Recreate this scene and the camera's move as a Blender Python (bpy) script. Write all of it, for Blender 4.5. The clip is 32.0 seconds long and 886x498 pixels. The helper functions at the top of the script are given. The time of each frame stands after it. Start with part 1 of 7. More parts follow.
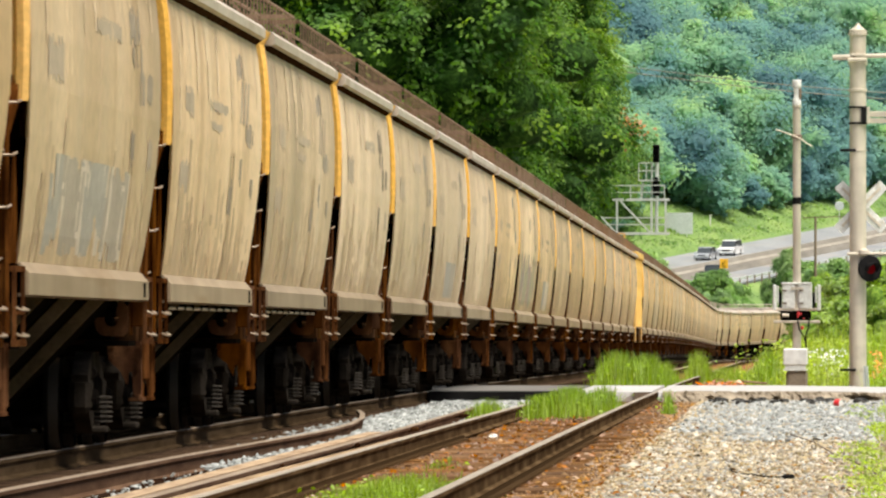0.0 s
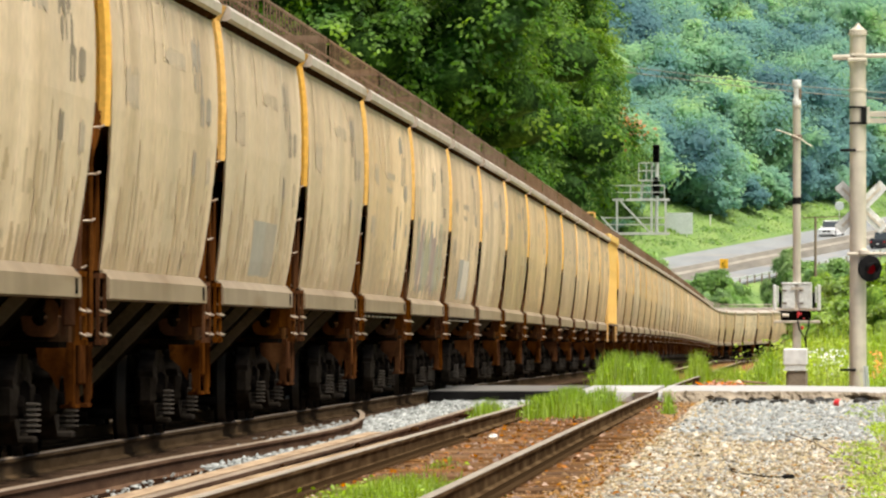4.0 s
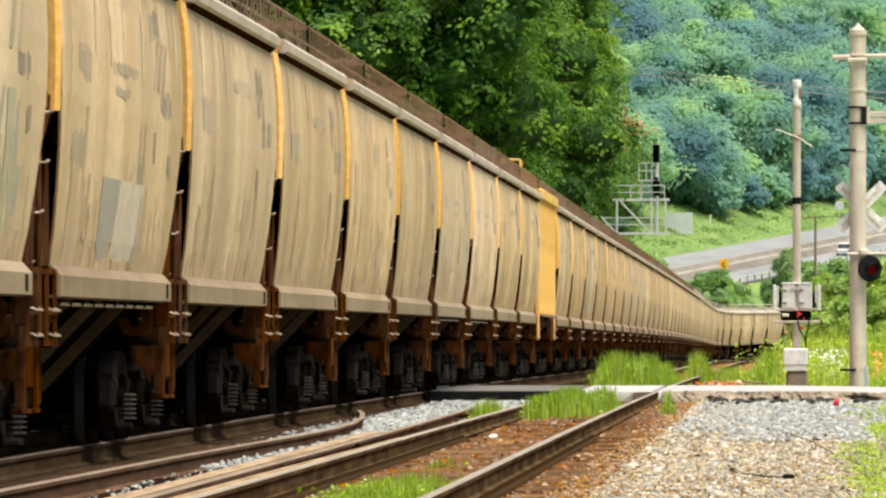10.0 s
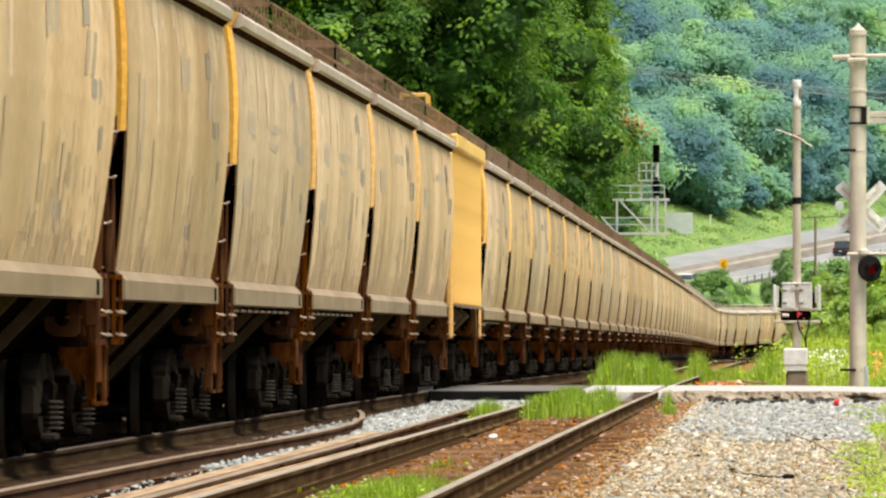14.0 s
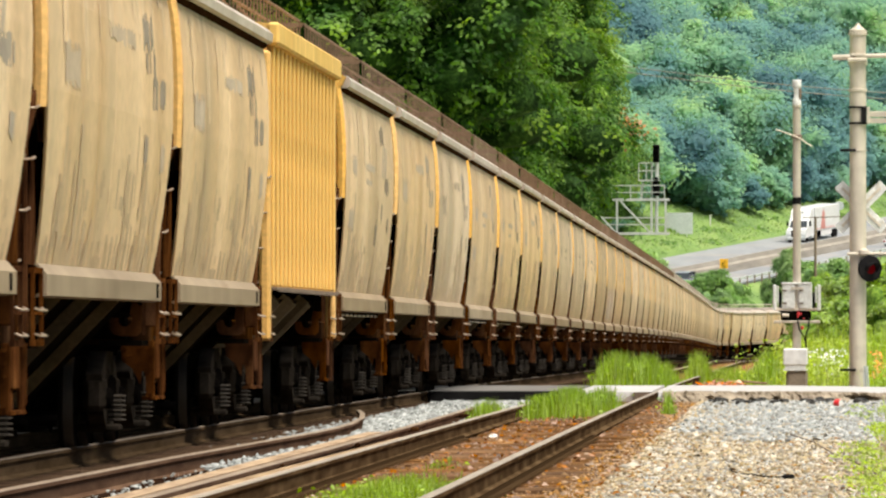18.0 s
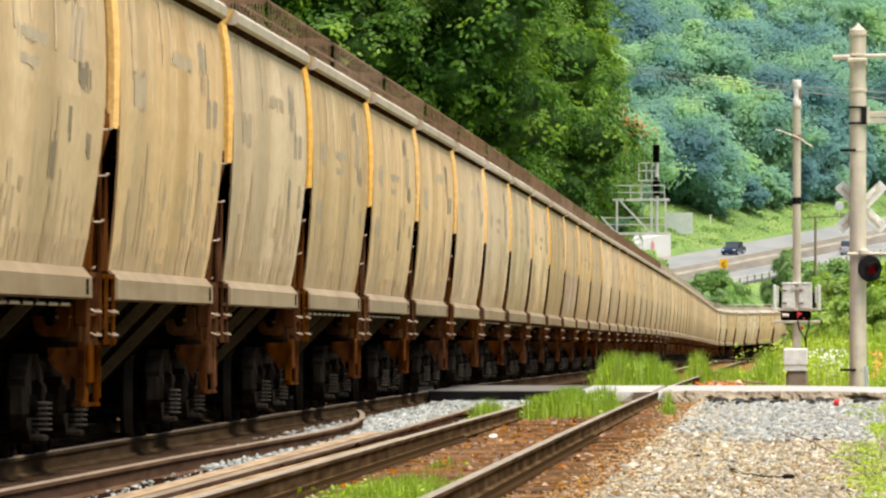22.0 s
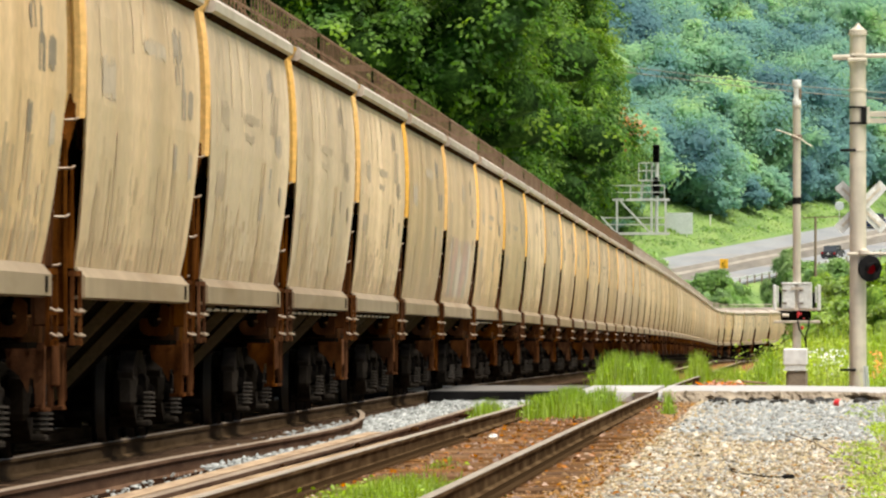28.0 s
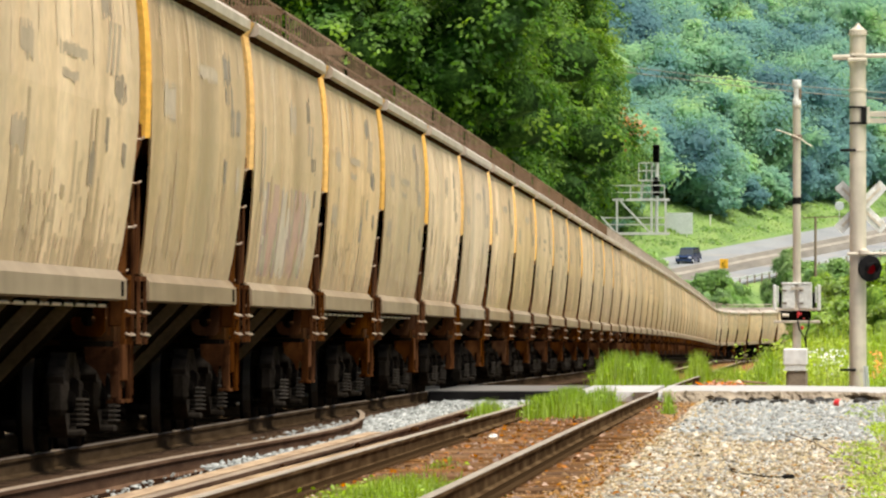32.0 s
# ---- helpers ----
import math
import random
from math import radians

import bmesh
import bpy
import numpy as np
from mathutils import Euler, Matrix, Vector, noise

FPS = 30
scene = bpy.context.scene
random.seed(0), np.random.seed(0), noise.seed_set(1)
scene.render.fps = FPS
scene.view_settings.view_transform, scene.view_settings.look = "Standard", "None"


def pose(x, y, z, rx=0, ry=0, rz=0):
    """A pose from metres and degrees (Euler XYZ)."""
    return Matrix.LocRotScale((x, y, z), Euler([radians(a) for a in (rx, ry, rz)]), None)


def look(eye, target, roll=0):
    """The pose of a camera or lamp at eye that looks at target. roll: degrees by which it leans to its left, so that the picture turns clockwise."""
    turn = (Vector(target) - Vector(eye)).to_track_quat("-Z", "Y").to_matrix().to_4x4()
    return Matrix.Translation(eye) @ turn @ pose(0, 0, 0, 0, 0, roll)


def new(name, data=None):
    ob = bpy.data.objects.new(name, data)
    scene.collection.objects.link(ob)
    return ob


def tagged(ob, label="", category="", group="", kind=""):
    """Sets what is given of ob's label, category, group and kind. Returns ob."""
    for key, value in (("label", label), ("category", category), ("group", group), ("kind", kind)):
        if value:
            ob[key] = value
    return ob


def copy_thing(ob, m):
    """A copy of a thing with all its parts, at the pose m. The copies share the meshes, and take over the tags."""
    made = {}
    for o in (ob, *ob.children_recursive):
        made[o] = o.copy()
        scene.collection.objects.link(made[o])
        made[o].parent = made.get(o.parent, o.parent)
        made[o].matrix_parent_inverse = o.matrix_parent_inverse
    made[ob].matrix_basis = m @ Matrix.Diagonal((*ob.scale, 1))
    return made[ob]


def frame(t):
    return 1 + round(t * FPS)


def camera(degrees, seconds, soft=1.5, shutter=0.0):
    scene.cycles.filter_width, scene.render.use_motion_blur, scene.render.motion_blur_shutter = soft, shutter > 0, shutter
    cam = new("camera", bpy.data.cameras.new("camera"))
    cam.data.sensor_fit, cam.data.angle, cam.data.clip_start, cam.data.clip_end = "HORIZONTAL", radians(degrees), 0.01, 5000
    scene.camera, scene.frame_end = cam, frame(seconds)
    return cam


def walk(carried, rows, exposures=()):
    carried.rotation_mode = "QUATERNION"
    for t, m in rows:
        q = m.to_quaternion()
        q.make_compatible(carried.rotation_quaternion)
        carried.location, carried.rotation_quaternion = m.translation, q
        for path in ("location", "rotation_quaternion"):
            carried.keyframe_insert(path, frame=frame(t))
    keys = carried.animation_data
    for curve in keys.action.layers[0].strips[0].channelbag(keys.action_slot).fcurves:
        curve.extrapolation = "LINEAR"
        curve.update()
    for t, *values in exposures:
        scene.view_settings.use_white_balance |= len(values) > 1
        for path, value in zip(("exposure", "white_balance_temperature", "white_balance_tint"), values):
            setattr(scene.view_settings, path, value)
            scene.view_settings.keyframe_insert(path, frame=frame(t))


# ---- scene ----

# ---- camera: a long lens low beside the line, on a tripod ----
EYE = (0.0, 0.0, 1.08)
cam = camera(5.018, 32.0, soft=2.3, shutter=0.4)
AIM = look(EYE, (-33.6, 1000.0, 1.08 + 8.1))
walk(cam, [(0.0, AIM), (32.0, AIM)])

# ---- light: bright hazy overcast ----
SUN_EL, SUN_AZ = radians(66), radians(126)
world = bpy.data.worlds.new("sky")
scene.world = world
world.use_nodes = True
wn = world.node_tree
sky = wn.nodes.new("ShaderNodeTexSky")
sky.sky_type, sky.sun_disc, sky.sun_elevation, sky.sun_rotation = "NISHITA", False, SUN_EL, SUN_AZ
sky.air_density, sky.dust_density, sky.ozone_density = 1.0, 4.0, 1.0
wn.nodes["Background"].inputs["Strength"].default_value = 0.068
wn.links.new(sky.outputs[0], wn.nodes["Background"].inputs["Color"])
sun = new("sun", bpy.data.lights.new("sun", "SUN"))
sun.data.energy, sun.data.angle, sun.data.color = 5.7, radians(45), (0.98, 0.92, 0.79)
sun.matrix_world = look((0, 0, 60), Vector((0, 0, 60)) - Vector((math.sin(SUN_AZ) * math.cos(SUN_EL), math.cos(SUN_AZ) * math.cos(SUN_EL), math.sin(SUN_EL))))
scene.view_settings.exposure = 0.31


# ---- materials ----
def material(name, colour, rough=0.7, metal=0.0):
    m = bpy.data.materials.new(name)
    m.use_nodes = True
    b = m.node_tree.nodes["Principled BSDF"]
    b.inputs["Base Color"].default_value = (*colour, 1)
    b.inputs["Roughness"].default_value = rough
    b.inputs["Metallic"].default_value = metal
    return m


def rich(name, colours, scale=(4, 4, 4), fine=30.0, rough=0.75, metal=0.0, bump=0.0, vary=0.0, island=0.0, detail=6.0, dirt=None, dirt_scale=1.0, dirt_from=0.5, dirt_to=0.7):
    """Colours mixed by stretched noise, a fine grain, a second layer of dirt, tint by object or by island, and bump."""
    m = material(name, colours[0], rough, metal)
    t = m.node_tree
    n, l = t.nodes, t.links
    b = n["Principled BSDF"]
    co = n.new("ShaderNodeTexCoord")
    mp = n.new("ShaderNodeMapping")
    mp.inputs["Scale"].default_value = scale
    l.new(co.outputs["Object"], mp.inputs["Vector"])
    if vary:
        oi = n.new("ShaderNodeObjectInfo")
        mul = n.new("ShaderNodeVectorMath")
        mul.operation = "SCALE"
        mul.inputs[0].default_value = (37, 53, 71)
        l.new(oi.outputs["Random"], mul.inputs["Scale"])
        l.new(mul.outputs[0], mp.inputs["Location"])
    no = n.new("ShaderNodeTexNoise")
    no.inputs["Scale"].default_value, no.inputs["Detail"].default_value = 1.0, detail
    l.new(mp.outputs[0], no.inputs["Vector"])
    ramp = n.new("ShaderNodeValToRGB")
    k = len(colours)
    while len(ramp.color_ramp.elements) < k:
        ramp.color_ramp.elements.new(0.5)
    for i, c in enumerate(colours):
        ramp.color_ramp.elements[i].position = 0.3 + 0.4 * i / max(1, k - 1)
        ramp.color_ramp.elements[i].color = (*c, 1)
    l.new(no.outputs["Fac"], ramp.inputs["Fac"])
    out = ramp.outputs["Color"]
    fi = n.new("ShaderNodeTexNoise")
    fi.inputs["Scale"].default_value, fi.inputs["Detail"].default_value = fine, 4.0
    l.new(co.outputs["Object"], fi.inputs["Vector"])
    mr = n.new("ShaderNodeMapRange")
    mr.inputs["From Min"].default_value, mr.inputs["From Max"].default_value = 0.3, 0.7
    mr.inputs["To Min"].default_value, mr.inputs["To Max"].default_value = 0.84, 1.14
    l.new(fi.outputs["Fac"], mr.inputs["Value"])
    sc = n.new("ShaderNodeVectorMath")
    sc.operation = "SCALE"
    l.new(out, sc.inputs[0])
    l.new(mr.outputs[0], sc.inputs["Scale"])
    out = sc.outputs[0]
    if dirt:
        dn = n.new("ShaderNodeTexNoise")
        dn.inputs["Scale"].default_value, dn.inputs["Detail"].default_value = dirt_scale, 5.0
        l.new(mp.outputs[0] if vary else co.outputs["Object"], dn.inputs["Vector"])
        dr = n.new("ShaderNodeMapRange")
        dr.inputs["From Min"].default_value, dr.inputs["From Max"].default_value = dirt_from, dirt_to
        l.new(dn.outputs["Fac"], dr.inputs["Value"])
        mx = n.new("ShaderNodeMix")
        mx.data_type = "RGBA"
        l.new(dr.outputs[0], mx.inputs[0])
        l.new(out, mx.inputs[6])
        mx.inputs[7].default_value = (*dirt, 1)
        out = mx.outputs[2]
    for amount, node, socket in ((vary, "ShaderNodeObjectInfo", "Random"), (island, "ShaderNodeNewGeometry", "Random Per Island")):
        if amount:
            rn = n.new(node)
            hs = n.new("ShaderNodeHueSaturation")
            va = n.new("ShaderNodeMapRange")
            va.inputs["To Min"].default_value, va.inputs["To Max"].default_value = 1 - amount, 1 + amount
            l.new(rn.outputs[socket], va.inputs["Value"])
            l.new(va.outputs[0], hs.inputs["Value"])
            sa = n.new("ShaderNodeMapRange")
            sa.inputs["To Min"].default_value, sa.inputs["To Max"].default_value = 1 + amount * 0.9, 1 - amount * 0.9
            wob = n.new("ShaderNodeMath")
            wob.operation = "PINGPONG"
            wob.inputs[1].default_value = 0.31
            l.new(rn.outputs[socket], wob.inputs[0])
            mulw = n.new("ShaderNodeMath")
            mulw.operation = "MULTIPLY"
            mulw.inputs[1].default_value = 3.2
            l.new(wob.outputs[0], mulw.inputs[0])
            l.new(mulw.outputs[0], sa.inputs["Value"])
            l.new(sa.outputs[0], hs.inputs["Saturation"])
            l.new(out, hs.inputs["Color"])
            out = hs.outputs["Color"]
    l.new(out, b.inputs["Base Color"])
    if bump:
        bu = n.new("ShaderNodeBump")
        bu.inputs["Strength"].default_value, bu.inputs["Distance"].default_value = bump, 0.02
        l.new(fi.outputs["Fac"], bu.inputs["Height"])
        l.new(bu.outputs[0], b.inputs["Normal"])
    return m


def leafy(name, colours, scale=0.4, vary=0.12, island=0.35, through_light=0.25, fine=6.0, detail=6.0):
    """Foliage: matt leaves that let some light through."""
    m = rich(name, colours, scale=(scale, scale, scale), fine=fine, rough=0.6, vary=vary, island=island, detail=detail)
    t = m.node_tree
    b = t.nodes["Principled BSDF"]
    b.inputs["Specular IOR Level"].default_value = 0.25
    tr = t.nodes.new("ShaderNodeBsdfTranslucent")
    mx = t.nodes.new("ShaderNodeMixShader")
    mx.inputs[0].default_value = through_light
    out = t.nodes["Material Output"]
    src = b.inputs["Base Color"].links[0].from_socket
    t.links.new(src, tr.inputs["Color"])
    t.links.new(b.outputs[0], mx.inputs[1])
    t.links.new(tr.outputs[0], mx.inputs[2])
    t.links.new(mx.outputs[0], out.inputs["Surface"])
    return m


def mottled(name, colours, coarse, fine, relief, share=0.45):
    """A mass of foliage too fine to tell leaf from leaf: lit tips and shaded gaps painted in at two scales."""
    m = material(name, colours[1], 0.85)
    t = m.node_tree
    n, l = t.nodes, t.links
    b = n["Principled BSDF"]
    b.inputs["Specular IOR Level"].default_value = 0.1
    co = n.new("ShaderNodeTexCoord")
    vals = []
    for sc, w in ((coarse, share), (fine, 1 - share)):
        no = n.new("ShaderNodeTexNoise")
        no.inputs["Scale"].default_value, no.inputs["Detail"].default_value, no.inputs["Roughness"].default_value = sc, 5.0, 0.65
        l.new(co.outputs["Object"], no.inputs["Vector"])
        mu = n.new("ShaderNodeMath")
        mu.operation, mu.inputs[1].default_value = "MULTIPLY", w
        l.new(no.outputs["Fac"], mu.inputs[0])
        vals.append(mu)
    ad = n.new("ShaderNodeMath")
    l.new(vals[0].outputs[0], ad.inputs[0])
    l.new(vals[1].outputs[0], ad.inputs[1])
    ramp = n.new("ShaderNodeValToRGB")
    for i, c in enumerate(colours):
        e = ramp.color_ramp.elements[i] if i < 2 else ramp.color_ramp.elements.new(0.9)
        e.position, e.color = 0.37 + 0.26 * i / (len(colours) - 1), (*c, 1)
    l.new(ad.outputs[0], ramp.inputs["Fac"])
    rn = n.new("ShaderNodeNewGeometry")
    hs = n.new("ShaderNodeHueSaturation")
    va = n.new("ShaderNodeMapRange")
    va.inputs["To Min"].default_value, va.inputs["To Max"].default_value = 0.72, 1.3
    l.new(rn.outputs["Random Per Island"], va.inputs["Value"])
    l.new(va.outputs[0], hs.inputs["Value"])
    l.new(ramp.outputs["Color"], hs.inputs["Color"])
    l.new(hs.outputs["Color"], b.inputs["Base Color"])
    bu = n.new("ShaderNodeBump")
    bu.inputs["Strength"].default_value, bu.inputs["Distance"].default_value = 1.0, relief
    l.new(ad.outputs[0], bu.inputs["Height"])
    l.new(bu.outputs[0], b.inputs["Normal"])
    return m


M = {}
M["car_side"] = rich("weathered_beige_paint", [(0.525, 0.362, 0.217), (0.73, 0.53, 0.342), (0.91, 0.69, 0.47)], scale=(0.5, 0.62, 0.05), fine=8, rough=0.46, vary=0.18, bump=0.05, dirt=(0.30, 0.22, 0.145), dirt_scale=0.5, dirt_from=0.46, dirt_to=0.82)
M["car_sill"] = rich("dusty_sill_paint", [(0.24, 0.18, 0.118), (0.34, 0.265, 0.18)], scale=(0.3, 0.14, 2), fine=0.7, rough=0.55, vary=0.10, dirt=(0.2, 0.13, 0.07), dirt_scale=1.4, dirt_from=0.58, dirt_to=0.8)
M["car_roof"] = rich("pale_roof_paint", [(0.40, 0.335, 0.28), (0.54, 0.47, 0.41)], scale=(1, 0.7, 1), fine=12, rough=0.6, vary=0.06, dirt=(0.3, 0.2, 0.12), dirt_scale=0.8, dirt_from=0.6, dirt_to=0.85)
M["yellow"] = rich("faded_yellow_paint", [(0.73, 0.415, 0.11), (0.83, 0.51, 0.17)], scale=(2, 2, 0.5), fine=20, rough=0.5, vary=0.10, dirt=(0.35, 0.16, 0.05), dirt_scale=1.0, dirt_from=0.6, dirt_to=0.85)
M["yellow_side"] = rich("bright_yellow_paint", [(0.74, 0.46, 0.13), (0.84, 0.56, 0.19)], scale=(1, 0.5, 0.15), fine=2, rough=0.5, dirt=(0.55, 0.28, 0.07), dirt_scale=0.7, dirt_from=0.55, dirt_to=0.9)
M["splash"] = rich("brown_splashed_grime", [(0.47, 0.34, 0.215), (0.60, 0.448, 0.293)], scale=(0.8, 0.7, 0.5), fine=8, rough=0.5, island=0.05)
M["wash"] = rich("rain_washed_pale_paint", [(0.66, 0.50, 0.335), (0.80, 0.63, 0.44)], scale=(0.8, 0.7, 0.1), fine=8, rough=0.5, island=0.04)
# Sheet behind the ribs: groove shade put into the colour, plus dirt
M["yellow_groove"] = rich("shade_and_dirt_yellow_paint", [(0.42, 0.22, 0.05), (0.58, 0.32, 0.08)], scale=(1, 0.5, 0.15), fine=4, rough=0.6, dirt=(0.25, 0.11, 0.03), dirt_scale=0.8, dirt_from=0.5, dirt_to=0.8)
# Underbody steels: rust and grime, darkened in colour to stand in for shade
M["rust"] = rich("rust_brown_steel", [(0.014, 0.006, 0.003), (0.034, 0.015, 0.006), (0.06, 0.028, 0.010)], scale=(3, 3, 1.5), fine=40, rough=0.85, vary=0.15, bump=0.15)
M["rust_dark"] = rich("shade_dark_grimy_steel", [(0.003, 0.0024, 0.0018), (0.008, 0.006, 0.004)], scale=(3, 3, 3), fine=30, rough=0.85, vary=0.15, bump=0.1)
M["grime"] = rich("shade_dark_brake_dust", [(0.003, 0.0026, 0.0022), (0.008, 0.0066, 0.0056)], scale=(2, 2, 2), fine=30, rough=0.9, vary=0.1, bump=0.1)
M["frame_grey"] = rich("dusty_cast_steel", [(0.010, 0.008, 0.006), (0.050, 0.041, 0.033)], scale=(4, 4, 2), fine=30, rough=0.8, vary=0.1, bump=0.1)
M["walk"] = rich("rusty_walkway_grating", [(0.15, 0.095, 0.06), (0.25, 0.165, 0.11)], scale=(2, 1, 2), fine=25, rough=0.85, vary=0.12)
M["wheel_tread"] = material("polished_wheel_tread", (0.07, 0.062, 0.055), 0.55, 0.6)
M["grab"] = rich("worn_grab_iron", [(0.26, 0.18, 0.12), (0.42, 0.34, 0.26)], scale=(5, 5, 5), fine=20, rough=0.5, metal=0.2)
M["letter"] = rich("faded_lettering_paint", [(0.25, 0.205, 0.165), (0.40, 0.33, 0.26)], scale=(1.5, 1.5, 0.8), fine=14, rough=0.6, vary=0.2)
M["letter_pale"] = rich("ghosted_lettering_paint", [(0.42, 0.335, 0.25), (0.53, 0.43, 0.325)], scale=(1.5, 1.5, 0.8), fine=14, rough=0.6, vary=0.1)
M["rail_side"] = rich("rusty_rail_web", [(0.035, 0.020, 0.010), (0.075, 0.047, 0.024), (0.125, 0.082, 0.044)], scale=(6, 0.5, 6), fine=30, rough=0.85, bump=0.1)
M["rail_head"] = rich("worn_rail_head", [(0.36, 0.30, 0.23), (0.50, 0.43, 0.34)], scale=(4, 0.4, 4), fine=20, rough=0.45, metal=0.3)
M["tie"] = rich("weathered_tie_wood", [(0.060, 0.032, 0.016), (0.13, 0.072, 0.036), (0.21, 0.12, 0.06)], scale=(1.2, 12, 6), fine=40, rough=0.9, vary=0.2, bump=0.4)
M["plank"] = rich("weathered_plank_wood", [(0.20, 0.135, 0.085), (0.31, 0.225, 0.15), (0.39, 0.285, 0.18)], scale=(8, 0.4, 8), fine=40, rough=0.85, vary=0.15, bump=0.2)
M["stone"] = rich("crushed_limestone", [(0.22, 0.235, 0.235), (0.36, 0.375, 0.37)], scale=(3, 3, 3), fine=40, rough=0.9, island=0.45, bump=0.2)
M["stone_tan"] = rich("dusty_tan_stone", [(0.26, 0.215, 0.15), (0.42, 0.37, 0.275)], scale=(3, 3, 3), fine=40, rough=0.9, island=0.55, bump=0.2)
M["soil"] = rich("gravelly_soil", [(0.13, 0.085, 0.05), (0.22, 0.155, 0.10), (0.32, 0.25, 0.17)], scale=(1.5, 0.7, 1), fine=25, rough=0.95, bump=0.5, detail=10)
M["dirt"] = rich("brown_track_dirt", [(0.11, 0.054, 0.024), (0.25, 0.125, 0.052), (0.38, 0.225, 0.10)], scale=(2.5, 0.8, 1), fine=30, rough=0.95, bump=0.5, detail=10)
M["meadow"] = rich("grassy_ground", [(0.09, 0.165, 0.045), (0.15, 0.245, 0.06), (0.22, 0.30, 0.09)], scale=(0.22, 0.06, 0.3), fine=1.6, rough=0.95, detail=9)
M["asphalt"] = rich("worn_asphalt", [(0.10, 0.095, 0.088), (0.17, 0.16, 0.15)], scale=(1, 0.6, 1), fine=30, rough=0.9, bump=0.2)
M["road_top"] = rich("pale_dusty_road", [(0.38, 0.375, 0.37), (0.48, 0.475, 0.47)], scale=(0.8, 0.4, 1), fine=20, rough=0.8, bump=0.1)
M["highway"] = rich("pale_concrete_highway", [(0.20, 0.212, 0.228), (0.29, 0.303, 0.32)], scale=(0.3, 0.05, 0.3), fine=4, rough=0.85, dirt=(0.33, 0.30, 0.26), dirt_scale=0.15, dirt_from=0.5, dirt_to=0.75)
M["concrete"] = rich("stained_concrete", [(0.25, 0.225, 0.19), (0.38, 0.345, 0.30)], scale=(0.4, 0.15, 1.2), fine=10, rough=0.9, bump=0.1)
M["concrete_rough"] = rich("broken_concrete_edge", [(0.12, 0.092, 0.065), (0.25, 0.205, 0.15), (0.34, 0.285, 0.215)], scale=(2.5, 2.5, 4), fine=20, rough=0.95, bump=0.5)
M["alu"] = rich("dull_aluminium_pole", [(0.57, 0.50, 0.41), (0.68, 0.61, 0.51)], scale=(6, 6, 0.5), fine=3, rough=0.5, metal=0.25, dirt=(0.33, 0.29, 0.23), dirt_scale=1.5, dirt_from=0.55, dirt_to=0.9)
M["white"] = rich("off_white_enamel", [(0.70, 0.70, 0.68), (0.80, 0.80, 0.78)], scale=(4, 4, 2), fine=20, rough=0.45, dirt=(0.42, 0.38, 0.30), dirt_scale=3, dirt_from=0.6, dirt_to=0.85)
M["white_clean"] = rich("clean_white_enamel", [(0.84, 0.84, 0.83), (0.88, 0.88, 0.87)], scale=(4, 4, 2), fine=5, rough=0.4)
M["black"] = rich("matt_black_paint", [(0.010, 0.010, 0.011), (0.022, 0.021, 0.021)], scale=(3, 3, 3), fine=20, rough=0.6)
M["red_lens"] = rich("red_signal_lens", [(0.32, 0.004, 0.006), (0.42, 0.008, 0.010)], scale=(10, 10, 10), fine=30, rough=0.15)
M["red_paint"] = rich("red_plastic", [(0.60, 0.02, 0.03), (0.7, 0.05, 0.05)], scale=(9, 9, 9), fine=30, rough=0.4)
M["wood_pole"] = rich("weathered_pole_wood", [(0.15, 0.11, 0.08), (0.25, 0.19, 0.14)], scale=(5, 5, 0.4), fine=30, rough=0.9)
M["sign_white"] = rich("grey_sign_back", [(0.60, 0.64, 0.65), (0.70, 0.73, 0.74)], scale=(1, 1, 1), fine=8, rough=0.5, metal=0.3)
M["sign_yellow"] = rich("amber_sign_sheeting", [(0.85, 0.42, 0.02), (0.95, 0.52, 0.04)], scale=(2, 2, 2), fine=10, rough=0.4)
M["galv"] = rich("galvanised_steel", [(0.60, 0.63, 0.64), (0.70, 0.73, 0.74)], scale=(2, 2, 2), fine=15, rough=0.45, metal=0.3)
M["bark"] = rich("tree_bark", [(0.045, 0.034, 0.025), (0.10, 0.078, 0.058)], scale=(5, 5, 0.7), fine=20, rough=0.95, bump=0.4)
M["leaf"] = leafy("summer_leaves", [(0.032, 0.090, 0.018), (0.075, 0.175, 0.030), (0.16, 0.295, 0.045), (0.31, 0.46, 0.07)], scale=0.42, island=0.16, through_light=0.4, detail=2.5)
# Far woods: distance haze put into the leaf colours as pale blue-green
M["leaf_far"] = leafy("haze_tinted_far_leaves", [(0.125, 0.262, 0.305), (0.165, 0.335, 0.355), (0.225, 0.43, 0.345), (0.32, 0.55, 0.32), (0.48, 0.69, 0.30)], scale=0.080, vary=0, island=0.03, through_light=0.55, fine=0.35, detail=2.0)
M["leaf_shrub"] = leafy("shrub_leaves", [(0.16, 0.30, 0.04), (0.28, 0.44, 0.06), (0.42, 0.57, 0.09)], scale=0.5)
M["grass"] = leafy("grass_blades", [(0.20, 0.36, 0.02), (0.28, 0.46, 0.03), (0.38, 0.55, 0.05)], scale=1.2, vary=0, island=0.25, through_light=0.35)
M["bank_grass"] = leafy("rank_bank_grass", [(0.125, 0.24, 0.065), (0.20, 0.33, 0.085), (0.30, 0.42, 0.115)], scale=0.25, vary=0, island=0.25, through_light=0.4, detail=3.0)
M["leaf_dead"] = leafy("rusty_dead_leaves", [(0.28, 0.12, 0.045), (0.42, 0.20, 0.08)], scale=1.0, vary=0, island=0.3)

